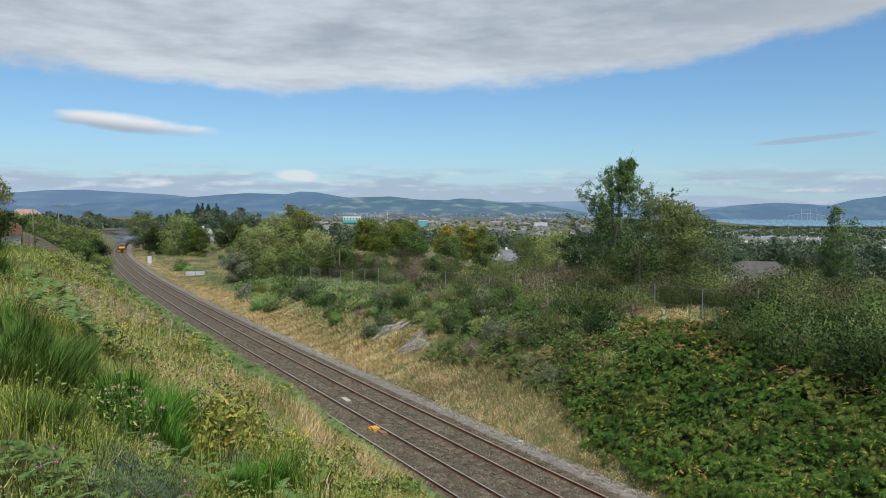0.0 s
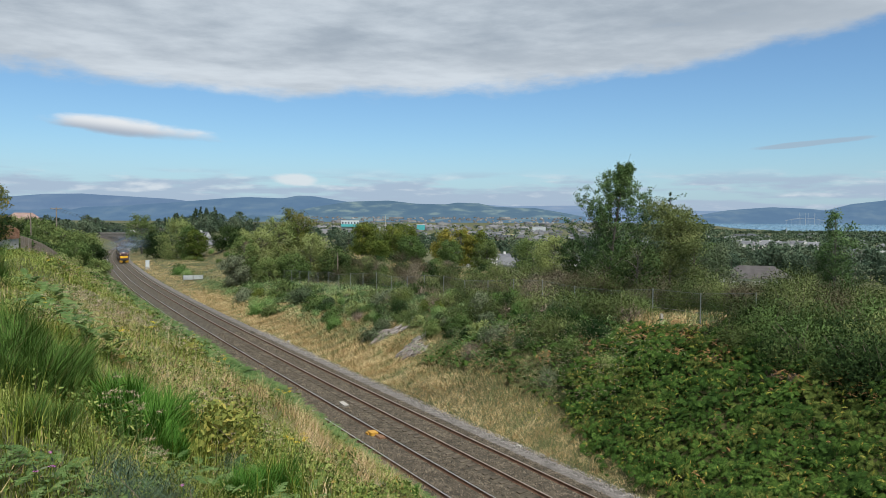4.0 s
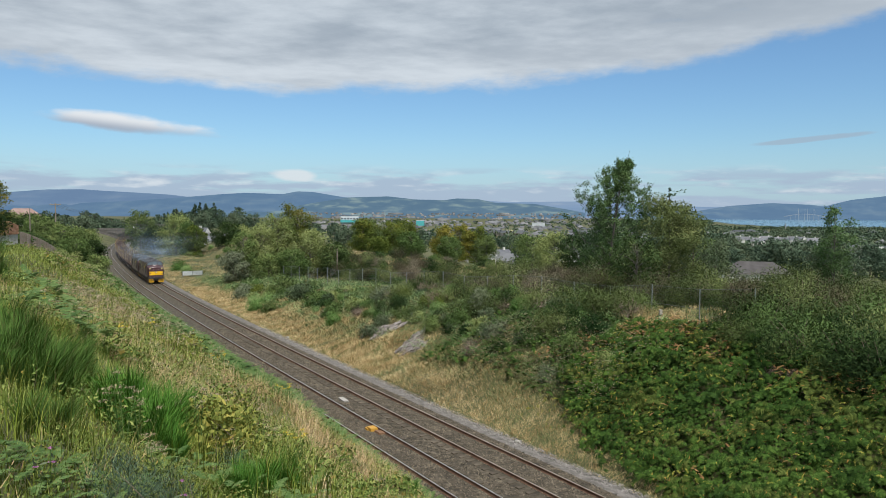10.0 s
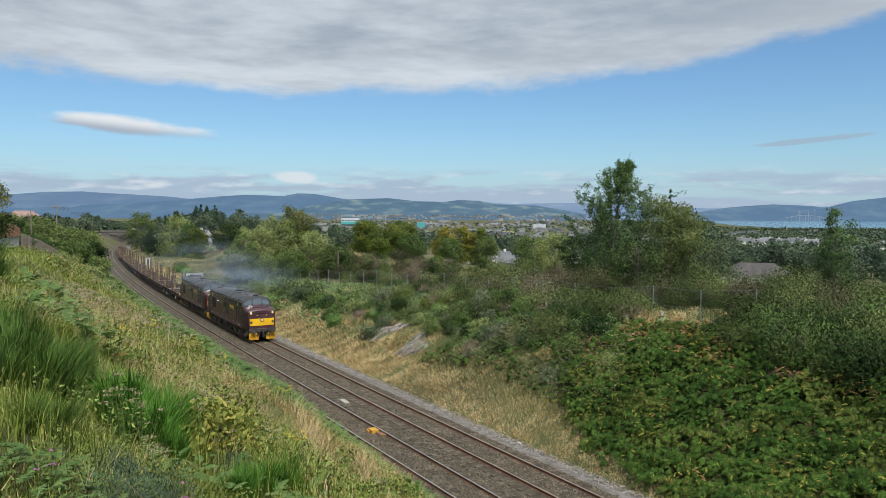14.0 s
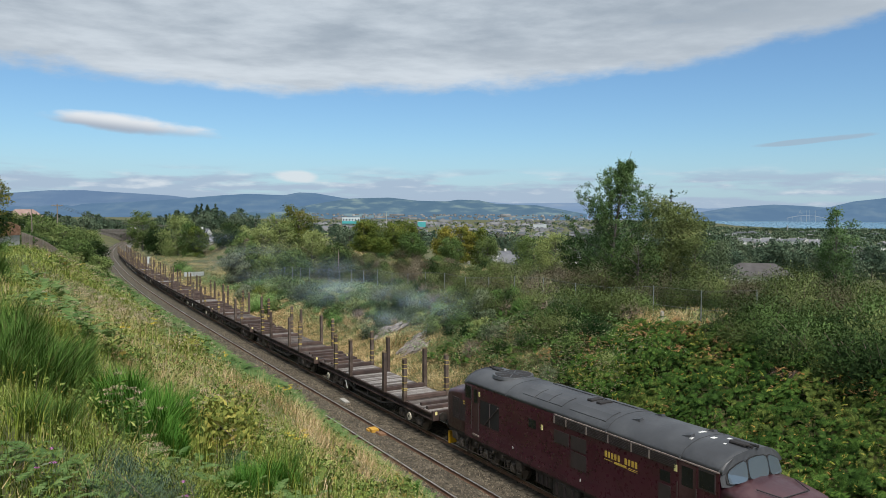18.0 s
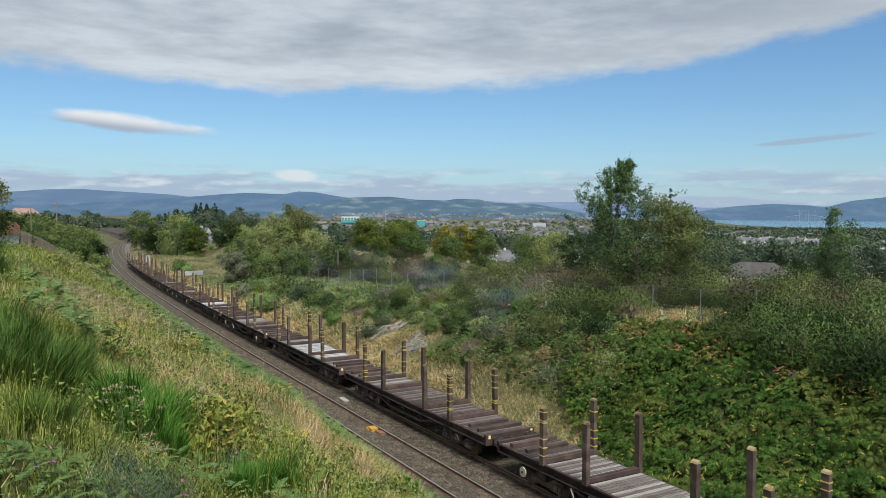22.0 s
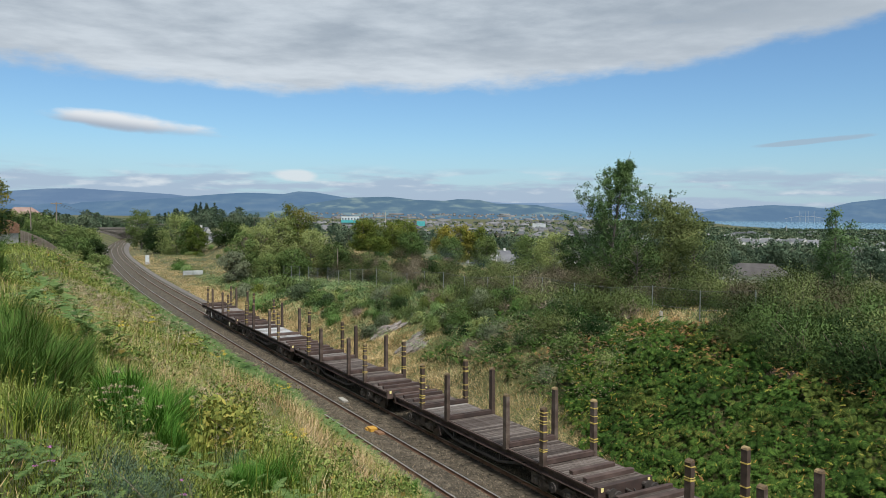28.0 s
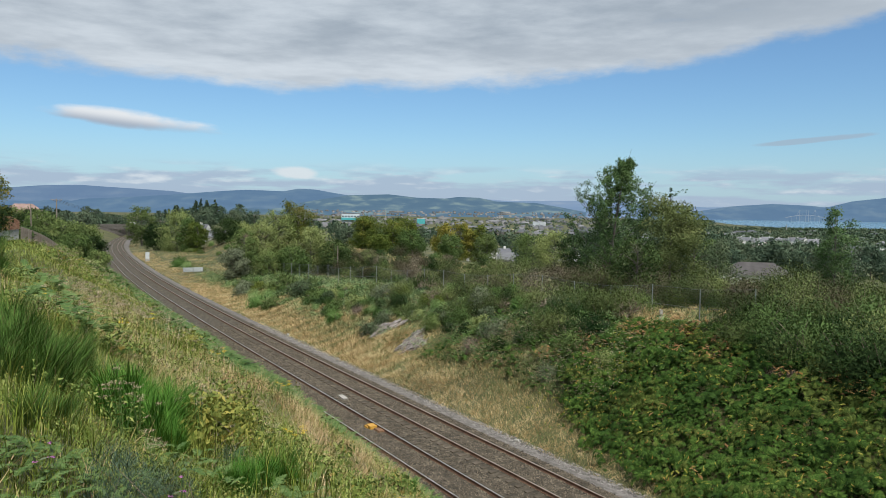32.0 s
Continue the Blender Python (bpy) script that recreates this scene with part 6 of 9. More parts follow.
def flower_plant(name, label, category, stem_h, heads, seed, head_mat, leaf_mat, head_size=0.02, umbel=0.12, leaf_size=0.06, leaves=60):
    """A tall weed: ribbed stems, narrow leaves and flat heads of many small florets."""
    rs = np.random.RandomState(seed)
    root = new(name)
    tagged(root, label, category)
    bm, lf, hd = bmesh.new(), Heap(), Heap()
    for k in range(heads):
        a, r = rs.uniform(0, 2 * np.pi), rs.uniform(0, 0.35) * stem_h
        foot, tip = Vector((rs.normal(0, 0.04), rs.normal(0, 0.04), -0.1)), Vector((math.cos(a) * r, math.sin(a) * r, stem_h * rs.uniform(0.7, 1.05)))
        mid = foot.lerp(tip, 0.5) + Vector((0, 0, 0.1 * stem_h))
        rod(bm, foot, mid, 0.007, 0.005, 5), rod(bm, mid, tip, 0.005, 0.003, 5)
        m_ = leaves // heads
        u = rs.uniform(0.05, 0.92, m_)
        P = np.outer(1 - u, foot) + np.outer(u, tip) + np.outer(np.sin(u * np.pi) * 0.1 * stem_h, [0, 0, 1])
        A = unit(rs.normal(size=(m_, 3)) + [0, 0, 0.3]) * leaf_size * rs.uniform(0.6, 1.4, (m_, 1))
        lf.leaves(P + A, A, unit(np.cross(A, rand_dirs(m_, rs))) * leaf_size * 0.3, 0.2)
        q = 34
        off = rs.normal(0, 1, (q, 3)) * [umbel, umbel, umbel * 0.28]
        A = rand_dirs(q, rs) * head_size
        hd.leaves(np.array(tip) + off, A, unit(np.cross(A, rand_dirs(q, rs))) * head_size * 0.8, 0.3)
    part("stalk", bm, BRACKEN_PALE, root)["kind"] = "stuff"
    part("foliage", lf.mesh("foliage", leaf_mat), None, root)
    part("blossom", hd.mesh("blossom", head_mat), None, root)["kind"] = "stuff"
    return root


def make_weeds():
    """Named plants of the near bank."""
    rs = np.random.RandomState(5)

    def at(s, l):
        p = rail_point(s, l)
        return p[0], p[1], float(ground_at(s, l))

    seeds = [flower_plant("seeding_weed", "tall weed with clusters of fluffy cream seed heads", "wild flower", 0.9, 8, 40 + k, SEEDHEAD, WEED_LEAF, 0.009, 0.035, 0.045, 110) for k in range(3)]
    golds = [flower_plant("ragwort", "yellow-flowered ragwort in the long grass", "wild flower", 0.7, 6, 50 + k, RAGWORT, WEED_LEAF, 0.009, 0.03, 0.045, 80) for k in range(2)]
    brush = [make_broom("vivid green broom clump with upright stems on the bank", 0.95, 0.42, 3200, 60), make_broom("dark broom bush with loose feathery upright stems", 1.2, 0.55, 3600, 61, BROOM_DARK)]
    first = set()

    def place(ob, s, l, turn, size, group=""):
        x, y, z = at(s, l)
        if ob in first:
            o = again(ob, x, y, z, turn, size)
        else:
            first.add(ob)
            o = put(ob, x, y, z, turn, size)
        if group:
            tagged(o, group=group)
        return o

    for s, l, k, sz in BROOM_SPOTS:
        place(brush[k], s, l, rs.uniform(0, 360), sz * (0.78 if k else 0.95), "broom bushes on the bank")
    for s, l, sz in ((9.4, -17.6, 1.0), (9.7, -17.35, 0.9), (14.4, -17.6, 0.9), (7.0, -17.6, 0.6), (10.2, -16.6, 1.0), (11.3, -16.45, 0.72), (12.0, -16.1, 0.8), (11.7, -15.75, 0.7), (12.6, -16.0, 0.75), (13.4, -15.6, 0.75), (7.6, -17.45, 0.5), (15.5, -17.2, 0.9), (17.5, -17.6, 0.9), (12.8, -15.0, 0.8), (11.0, -15.4, 0.7)):
        place(seeds[int(s * 10) % 3], s, l, rs.uniform(0, 360), sz, "seeding weeds")
    for k in range(16):
        near = k < 6
        s, l = (rs.uniform(6, 18), rs.uniform(-18.4, -12)) if near else (rs.uniform(18, 80), rs.uniform(-18.5, -7))
        place(golds[k % 2], s, l, rs.uniform(0, 360), rs.uniform(0.7, 1.1) * (0.8 if near else 1.3), "ragwort plants")
    yl = make_bush("sapling_bush", "low sapling with broad yellowing leaves", "shrub", LEAF_SAPLING, 0.46, 0.5, 1700, 0.036, 71, 7, 0.1, 0.5, 12, 0.008)
    for s, l, sz in ((10.4, -16.55, 1.25), (11.0, -16.25, 1.35), (11.6, -16.0, 1.3), (10.8, -15.9, 1.0), (14.4, -14.9, 1.2), (24, -14.2, 1.3), (26, -10.5, 1.1)):
        place(yl, s, l, rs.uniform(0, 360), sz, "yellowing saplings")
    gorse = make_bush("gorse_bush", "spiky grey-green young gorse bush", "gorse bush", LEAF_GORSE, 0.34, 0.46, 5200, 0.017, 72, 7, 0.9, 0.14, 9, 0.006)
    for s, l, sz in ((5.9, -17.95, 1.0), (6.2, -17.6, 0.85), (5.5, -18.1, 0.6), (6.9, -17.9, 0.7), (9.1, -16.4, 0.8)):
        place(gorse, s, l, rs.uniform(0, 360), sz, "young gorse bushes")
    leafy_one = make_bush("bramble_bush", "low bramble with fresh green leaves", "bramble", WEED_LEAF, 0.5, 0.4, 700, 0.034, 73, 8, 0.1, 0.5, 9, 0.006)
    for k in range(24):
        s = rs.uniform(7, 40)
        place(leafy_one, s, rs.uniform(-18.0, -8.5), rs.uniform(0, 360), rs.uniform(0.6, 1.0) * (1 + s / 60), "brambles on the bank")
    th = flower_plant("thistle", "thistle with a faded purple head", "wild flower", 0.5, 3, 75, THISTLE, LEAF_GREY, 0.008, 0.012, 0.04, 40)
    for s, l in ((5.9, -17.5), (5.9, -18.4)):
        place(th, s, l, 20, 0.8, "thistles")


BROOM_SPOTS = [(9.9, -17.25, 0, 0.9), (10.4, -17.1, 0, 1.0), (10.6, -17.45, 0, 1.0), (11.0, -16.9, 0, 0.9), (10.9, -17.35, 0, 0.95), (9.6, -17.0, 0, 0.6),
               (10.6, -18.5, 1, 0.9), (11.2, -18.7, 1, 1.0), (11.0, -18.25, 1, 0.95), (11.8, -18.3, 1, 0.9), (12.2, -18.6, 1, 1.0), (11.9, -18.0, 1, 0.75), (10.4, -18.9, 1, 0.9), (12.8, -18.9, 1, 1.0),
               (7.6, -18.55, 1, 0.45), (8.3, -18.3, 1, 0.5), (8.6, -15.9, 0, 0.62), (8.2, -16.3, 0, 0.55), (7.9, -16.6, 0, 0.5), (24, -19.4, 1, 1.1), (32, -19.6, 1, 1.2), (40, -19.8, 1, 1.3), (17.5, -9.6, 0, 0.7), (29, -8.8, 0, 0.8)]


def make_right_bank():
    rs = np.random.RandomState(22)
    d, g = Heap(), Heap()
    # golden grass beside the ballast
    for n, s0, s1, l0, l1, near in ((66000, -2, 60, 3.05, 10.5, 0.1), (48000, 50, 120, 3.1, 10.0, 0.2), (20000, 100, 260, 3.1, 9.0, 0.2), (6000, 220, 480, 3.2, 8.0, 0.0)):
        s, l, P = tufts(n, 12, s0, s1, l0, l1, rs, 0.10, near)
        edge = np.interp(s, [22, 30, 45, 80, 120, 480], [4.4, 6.4, 8.4, 8.8, 7.6, 8.0])
        keep = l < edge + wave(P[:, 0], P[:, 1], 6, 41) * 1.1 + rs.normal(0, 0.7, len(l))
        grass(d, P[keep], 0.34, 0.0038, 1.3, rs, 0.8 + 0.5 * np.clip(wave(P[keep, 0], P[keep, 1], 1.6, 49), -0.7, 1))
    # matted short grass under it
    for n, s0, s1, l1, near in ((66000, 0, 60, 10.0, 0.1), (42000, 50, 130, 10.0, 0.2), (9000, 120, 260, 9.5, 0.2)):
        s, l, P = scatter(n, s0, s1, 3.0, l1, rs, near)
        keep = l < np.interp(s, [22, 30, 45, 80, 120, 480], [4.8, 6.8, 9.2, 9.6, 8.4, 8.0]) + rs.normal(0, 0.5, len(l))
        green = wave(P[:, 0], P[:, 1], 3.5, 53) + rs.normal(0, 0.4, len(l)) > 0.5
        grass(d, P[keep & ~green], 0.20, 0.0075 if s1 < 100 else 0.012, 1.8, rs)
        grass(g, P[keep & green], 0.22, 0.0075, 1.4, rs)
    # mixed green undergrowth over the slope
    for n, s0, s1, l0, l1, near in ((30000, 26, 70, 6.0, 18, 0.1), (26000, 60, 140, 6.0, 18, 0.2), (12000, 120, 300, 6.0, 22, 0.2)):
        s, l, P = tufts(n, 12, s0, s1, l0, l1, rs, 0.14, near)
        tan = wave(P[:, 0], P[:, 1], 7, 42) > 0.55
        grass(d, P[tan], 0.40, 0.005, 0.9, rs)
        grass(g, P[~tan], 0.36, 0.006, 1.0, rs)
    s, l, P = tufts(15000, 10, 60, 135, 17, 46, rs, 0.2)
    tan = wave(P[:, 0], P[:, 1], 14, 54) > 0.2
    grass(d, P[tan], 0.6, 0.006, 0.7, rs)
    grass(g, P[~tan], 0.5, 0.007, 0.8, rs)
    # a pale tuft of grass round the marker post
    s, l, P = scatter(2600, 33, 38.5, 14.6, 18.6, rs)
    grass(d, P, 0.95, 0.006, 0.8, rs)
    s, l, P = scatter(5200, 28, 40, 18.0, 25, rs)
    rough = wave(P[:, 0], P[:, 1], 2.5, 61) > 0.1
    grass(d, P[rough], 0.45, 0.010, 0.8, rs)
    grass(g, P[~rough], 0.55, 0.012, 0.8, rs)
    # leafy bramble and weeds over the slope
    w = Heap()
    for n, s0, s1, l0, l1, size in ((3000, 27, 75, 7.0, 18, 0.06), (3400, 70, 140, 6.5, 18, 0.075)):
        s, l, P = scatter(n, s0, s1, l0, l1, rs)
        keep = (wave(P[:, 0], P[:, 1], 6, 45) + 0.14 * (l - 9)) > -0.1
        leafy(w, P[keep] + np.array([0, 0, 0.25]) * np.clip(1 + wave(P[keep, 0], P[keep, 1], 3, 46), 0, 2)[:, None], size, 10, rs, 3.5)
    stuff("right_bank_bramble", w, BRAMBLE, "leafy bramble and weeds sprawling over the cutting side", "bramble")
    # fields beyond the bank
    s, l, P = tufts(30000, 8, 112, 250, 10, 60, rs, 0.25)
    lush = wave(P[:, 0], P[:, 1], 22, 55) > 0.3
    grass(d, P[~lush], 0.40, 0.006, 0.9, rs)
    grass(g, P[lush], 0.35, 0.006, 0.9, rs)
    stuff("right_bank_golden_grass", d, GRASS_BUFF, "golden dry grass beside the ballast and in rough fields", "grass")
    # the bracken-covered bank
    b, olive, dead, lime = Heap(), Heap(), Heap(), Heap()
    s, l, P = scatter(25000, -10, 33, 3.0, 13.6, rs)
    toe = np.interp(s, [-14, 20, 27, 33], [3.0, 3.3, 4.6, 8.0]) + rs.normal(0, 0.35, len(s))
    s, P = s[l > toe], P[l > toe]
    face = unit(0.75 * unit(rail_point(s, 0.0 * s) - rail_point(s, 0.0 * s + 1)) + [0, 0, 0.85])
    lump = 0.34 + 0.36 * wave(P[:, 0], P[:, 1], 1.2, 43) + 0.22 * wave(P[:, 0], P[:, 1], 5, 44)
    lift = np.stack([np.zeros(len(P)), np.zeros(len(P)), np.clip(lump, 0, 1.1) + rs.uniform(0.0, 0.36, len(P))], -1)
    pick = wave(P[:, 0], P[:, 1], 3.2, 51) + wave(P[:, 0], P[:, 1], 9, 52) * 0.6 + rs.normal(0, 0.35, len(P)) > 0.45
    for h_, k in ((b, ~pick), (olive, pick)):
        for L, lot in ((0.32, rs.random_sample(len(P)) < 0.35), (0.44, rs.random_sample(len(P)) < 0.45), (0.60, rs.random_sample(len(P)) < 0.22)):
            frond_set(h_, (P + lift)[k & lot], L, rs, droop=0.8, pinnae=9, tilt=0.7, width=0.50, normal=unit(face + 0.45 * rand_dirs(len(P), rs))[k & lot])
    s, l, Q = scatter(22000, -14, 33, 3.4, 13.4, rs)
    Q = Q[l > np.interp(s, [-14, 20, 27, 33], [3.4, 3.7, 5.0, 8.4])] + [0, 0, 0.2]
    A = unit(rs.normal(size=Q.shape) + [0, 0, 0.2]) * 0.13 * rs.uniform(0.6, 1.4, (len(Q), 1))
    b.chips(Q, A, unit(np.cross(A, rand_dirs(len(Q), rs))) * 0.06, unit(UP + [-0.3, -0.3, 0]))
    s, l, P = scatter(1700, -12, 32, 4.0, 14, rs)
    P = P[wave(P[:, 0], P[:, 1], 4, 47) > -0.2]
    frond_set(lime, P + [-0.1, -0.1, 0.72], 0.36, rs, droop=0.9, pinnae=7, width=0.20, normal=np.tile(face[0], (len(P), 1)))
    s, l, P = scatter(700, -3, 7, 4.5, 7.5, rs)
    P = P[wave(P[:, 0], P[:, 1], 1.5, 49) > 0.1]
    frond_set(lime, P + [-0.1, -0.1, 0.70], 0.42, rs, droop=0.9, pinnae=8, width=0.45, normal=np.tile(face[0], (len(P), 1)))
    for n, s0, s1, l0, l1 in ((120, -3, 7, 4.5, 7.5), (160, -10, 26, 4.5, 14), (700, 8, 24, 10.2, 12.4), (900, 24, 33, 10.8, 14.6), (300, 30, 36, 8.5, 11.5), (260, 27.4, 29.6, 11.8, 13.2), (420, 15, 23, 11.6, 12.6)):
        s, l, P = scatter(n, s0, s1, l0, l1, rs)
        P = P[wave(P[:, 0], P[:, 1], 3, 48) > -0.1]
        frond_set(dead, P + [0, 0, 0.62], 0.5, rs, pinnae=8, width=0.25)
    s, l, P = scatter(1900, 27, 48, 6.5, 15.5, rs)
    frond_set(b, P + [0, 0, 0.40], 0.70, rs, pinnae=8)
    # seeding willowherb between the grass and the bracken
    s, l, P = scatter(1500, 28, 42, 6.6, 11.5, rs)
    fluff = Heap()
    umbels(fluff, g, P, 0.95, 0.035, rs)
    stuff("seeding_willowherb", fluff, SEEDHEAD, "grey-tan seed heads of willowherb on the cutting side", "wild flower")
    stuff("right_bank_undergrowth", g, UNDERGROWTH, "tangled green undergrowth on the cutting side", "undergrowth")
    stuff("bracken_bank", b, BRACKEN, "deep green bracken smothering the cutting side", "bracken")
    stuff("olive_bracken", olive, BRACKEN_OLIVE, "paler olive-green bracken in patches on the cutting side", "bracken")
    stuff("yellowing_bracken", lime, BRACKEN_LIME, "yellow-green fronds standing out of the bracken", "bracken")
    stuff("dead_bracken", dead, DEAD_BRACKEN, "rusty dead bracken fronds", "bracken")


make_left_bank()
make_weeds()
make_right_bank()

# ---- shrubs and trees ----
GORSE_S, GORSE_L = (-2, 8, 16.6, 20, 24, 33), (9.6, 10.2, 10.7, 10.9, 11.6, 12.4)      # upper edge of the bracken


def make_shrubs():
    rs = np.random.RandomState(23)
    kinds = {
        "dark": [make_bush("gorse_bush", "dense dark green gorse bush on the cutting side", "gorse bush", LEAF_DARK, 1.5, 1.75, 4200, 0.070, 100 + k, 8, 0.6, 0.24, 13) for k in range(3)],
        "gorse": [make_bush("gorse_bush", "domed blue-green gorse bush on the cutting side", "gorse bush", GORSE_GREEN, 1.6, 1.5, 4400, 0.066, 105 + k, 8, 0.5, 0.22, 16) for k in range(3)],
        "mid": [make_bush("shrub", "leafy green shrub on the cutting side", "shrub", LEAF_MID, 1.4, 1.7, 3600, 0.078, 110 + k, 8, 0.2, 0.42, 12) for k in range(3)],
        "grey": [make_bush("willow_shrub", "grey-green willow shrub with thin leaves", "shrub", LEAF_GREY, 1.5, 1.9, 3600, 0.082, 120 + k, 9, 0.4, 0.26, 12) for k in range(2)],
        "brown": [make_bush("dying_broom", "half-dead broom bush with bare brown twigs", "broom bush", TWIG, 1.3, 1.6, 3000, 0.10, 130 + k, 18, 0.8, 0.06, 14) for k in range(2)],
        "gold": [make_bush("golden_shrub", "small shrub with golden autumn leaves", "shrub", LEAF_YELLOW, 1.0, 1.4, 2200, 0.065, 140, 7, 0.3, 0.4, 9)],
        "broom": [make_bush("broom_bush", "olive green broom bush with fine upright stems", "broom bush", LEAF_BROOM, 1.4, 1.8, 5600, 0.052, 150 + k, 8, 0.6, 0.28, 16) for k in range(2)],
        "near": [make_bush("gorse_bush", "dense dark gorse bush hanging over the bracken", "gorse bush", (GORSE_GREEN, LEAF_DARK)[k % 2], 1.6, 1.7, 7000, 0.050, 190 + k, 12, 0.4, 0.34, 15, 0.03) for k in range(4)],
        "tall": [make_bush("tall_broom_bush", "tall olive broom bush with a loose feathery top", "broom bush", LEAF_BROOM, 2.1, 2.9, 7600, 0.050, 180 + k, 12, 0.25, 0.36, 30, 0.03) for k in range(3)],
        "heath": [make_bush("withered_bush", "tall withered bush with brown seed tops", "shrub", LEAF_WITHERED, 2.0, 2.6, 6600, 0.050, 185 + k, 14, 0.25, 0.34, 28, 0.03) for k in range(2)],
        "light": [make_bush("light_broom_bush", "light green broom bush with fine upright stems", "broom bush", LEAF_LIGHT, 1.2, 1.6, 4400, 0.065, 155 + k, 8, 1.3, 0.16, 13) for k in range(2)],
    }
    kinds.update({
        "low_dark": [make_bush("low_gorse", "low dark gorse bush on the cutting side", "gorse bush", LEAF_DARK, 1.3, 1.3, 1700, 0.11, 160 + k, 6, 0.6, 0.26, 10) for k in range(2)],
        "low_gorse": [make_bush("low_gorse", "low blue-green gorse bush on the cutting side", "gorse bush", GORSE_GREEN, 1.4, 1.2, 1700, 0.11, 162 + k, 6, 0.5, 0.24, 11) for k in range(2)],
        "low_mid": [make_bush("low_shrub", "low leafy green shrub on the cutting side", "shrub", LEAF_MID, 1.4, 1.2, 1600, 0.12, 164 + k, 6, 0.2, 0.42, 9) for k in range(2)],
        "low_grey": [make_bush("low_willow", "low grey-green willow on the cutting side", "shrub", LEAF_GREY, 1.3, 1.4, 1600, 0.12, 168, 6, 0.5, 0.28, 9)],
        "low_brown": [make_bush("dead_bush", "low dead bush of brown twigs", "shrub", TWIG, 1.3, 1.1, 1500, 0.17, 170, 14, 0.7, 0.05, 9)],
        "low_gold": [make_bush("low_golden_shrub", "low shrub with golden leaves", "shrub", LEAF_YELLOW, 1.2, 1.2, 1300, 0.12, 172, 6, 0.3, 0.4, 8)],
        "low_broom": [make_bush("low_broom", "low olive broom bush", "broom bush", LEAF_BROOM, 1.2, 1.4, 2200, 0.10, 176, 6, 1.2, 0.16, 12)],
        "low_light": [make_bush("low_broom", "low light green broom bush", "broom bush", LEAF_LIGHT, 1.1, 1.3, 2000, 0.10, 174, 6, 1.3, 0.16, 11)],
    })
    used = set()

    def plant(kind, s, l, size, sink=0.25):
        p = rail_point(s, l)
        if p[1] > 72 and "low_" + kind in kinds:
            kind, size = "low_" + kind, size * 1.2
        ob = kinds[kind][rs.randint(len(kinds[kind]))]
        z = float(ground_at(s, l)) - sink
        a = p[0] / p[1]
        if -0.375 < a < -0.325 and 112 < p[1] < 149:      # open grass before the white barrier
            return
        # the fence and the house stay in view through gaps in the growth
        room = 99.0
        if 0.282 < a < 0.392 and p[1] < 52:
            room = 10.66 - 0.138 * p[1] - z
        elif 0.388 < a < 0.48:
            room = 10.66 - (0.089 if a < 0.445 else 0.082) * p[1] - z
        size = min(size, room / (3.0 if kind in ("tall", "heath") else 2.1))
        if size < 0.3:
            return
        if ob in used:
            o = again(ob, p[0], p[1], z, rs.uniform(0, 360), size)
        else:
            used.add(ob)
            o = put(ob, p[0], p[1], z, rs.uniform(0, 360), size)
        tagged(o, group="shrubs along the railway")

    def mix(weights):
        k = list(weights)
        w = np.array([weights[i] for i in k], float)
        return k[rs.choice(len(k), p=w / w.sum())]

    slope = {"dark": 3, "gorse": 3, "mid": 3, "grey": 2, "brown": 1.2, "broom": 2, "light": 1}
    top = {"dark": 3, "gorse": 1, "mid": 1.5, "grey": 1.5, "brown": 3.4, "broom": 5, "light": 1.0}
    for k in range(86):      # slope of the cutting
        s = rs.uniform(32, 122)
        l = rs.uniform(8.4, 13.6) + (0.9 if s < 50 else 0)
        if 44 < s < 57 and l < 10.4:
            continue
        plant(mix(slope), s, l, rs.uniform(0.32, 0.62))
    low = {"low_dark": 3, "low_gorse": 2.5, "low_mid": 3, "low_grey": 1.8, "low_brown": 1.4, "low_gold": 0.4, "low_light": 1.6, "low_broom": 1.5}
    for k in range(150):     # small bushes crowding the slope
        s = rs.uniform(31, 78)
        l = rs.uniform(np.interp(s, [31, 36, 45, 60, 78], [10.5, 8.8, 8.8, 8.6, 8.4]), 15.5)
        if 46.5 < s < 58 and l < 9.6:
            continue
        plant(mix(low), s, l, rs.uniform(0.24, 0.55) * (1.35 if s > 42 else 1.0), 0.1)
    for k in range(20):      # dark gorse above the bracken, with dead growth at its foot
        s = rs.uniform(-2, 27)
        l = np.interp(s, GORSE_S, GORSE_L) + rs.uniform(0.3, 3.0)
        plant(mix({"near": 10, "broom": 1.5}), s, l, rs.uniform(0.7, 1.1), 0.1)
    for k in range(26):
        s = rs.uniform(4, 31)
        plant("low_brown", s, np.interp(s, GORSE_S, GORSE_L) + rs.uniform(-0.5, 0.5), rs.uniform(0.3, 0.55), 0.1)
    for k in range(60):      # lower bushes farther along the slope
        s, l = rs.uniform(58, 135), rs.uniform(7.6, 15)
        plant(mix({"mid": 5, "light": 2, "grey": 2.5, "dark": 2, "broom": 1, "brown": 0.6}), s, l, rs.uniform(0.35, 0.75))
    for k in range(52):      # tall bushes hiding the fence
        s, l = rs.uniform(38, 72), rs.uniform(13, 18)
        plant(mix(top), s, l, rs.uniform(0.7, 1.1))
    for k in range(22):      # bushes just before the fence
        a, y = 0.135 + 0.145 * k / 21, rs.uniform(47, 53)
        s, l = to_rail([a * y], [y])
        plant(mix(top), float(s[0]), float(l[0]), rs.uniform(0.9, 1.15))
    for k in range(12):      # growth before the bungalow
        a, y = 0.392 + 0.086 * k / 11, rs.uniform(66, 96)
        s, l = to_rail([a * y], [y])
        plant(mix({"tall": 4, "heath": 3}), float(s[0]), float(l[0]), 1.5)
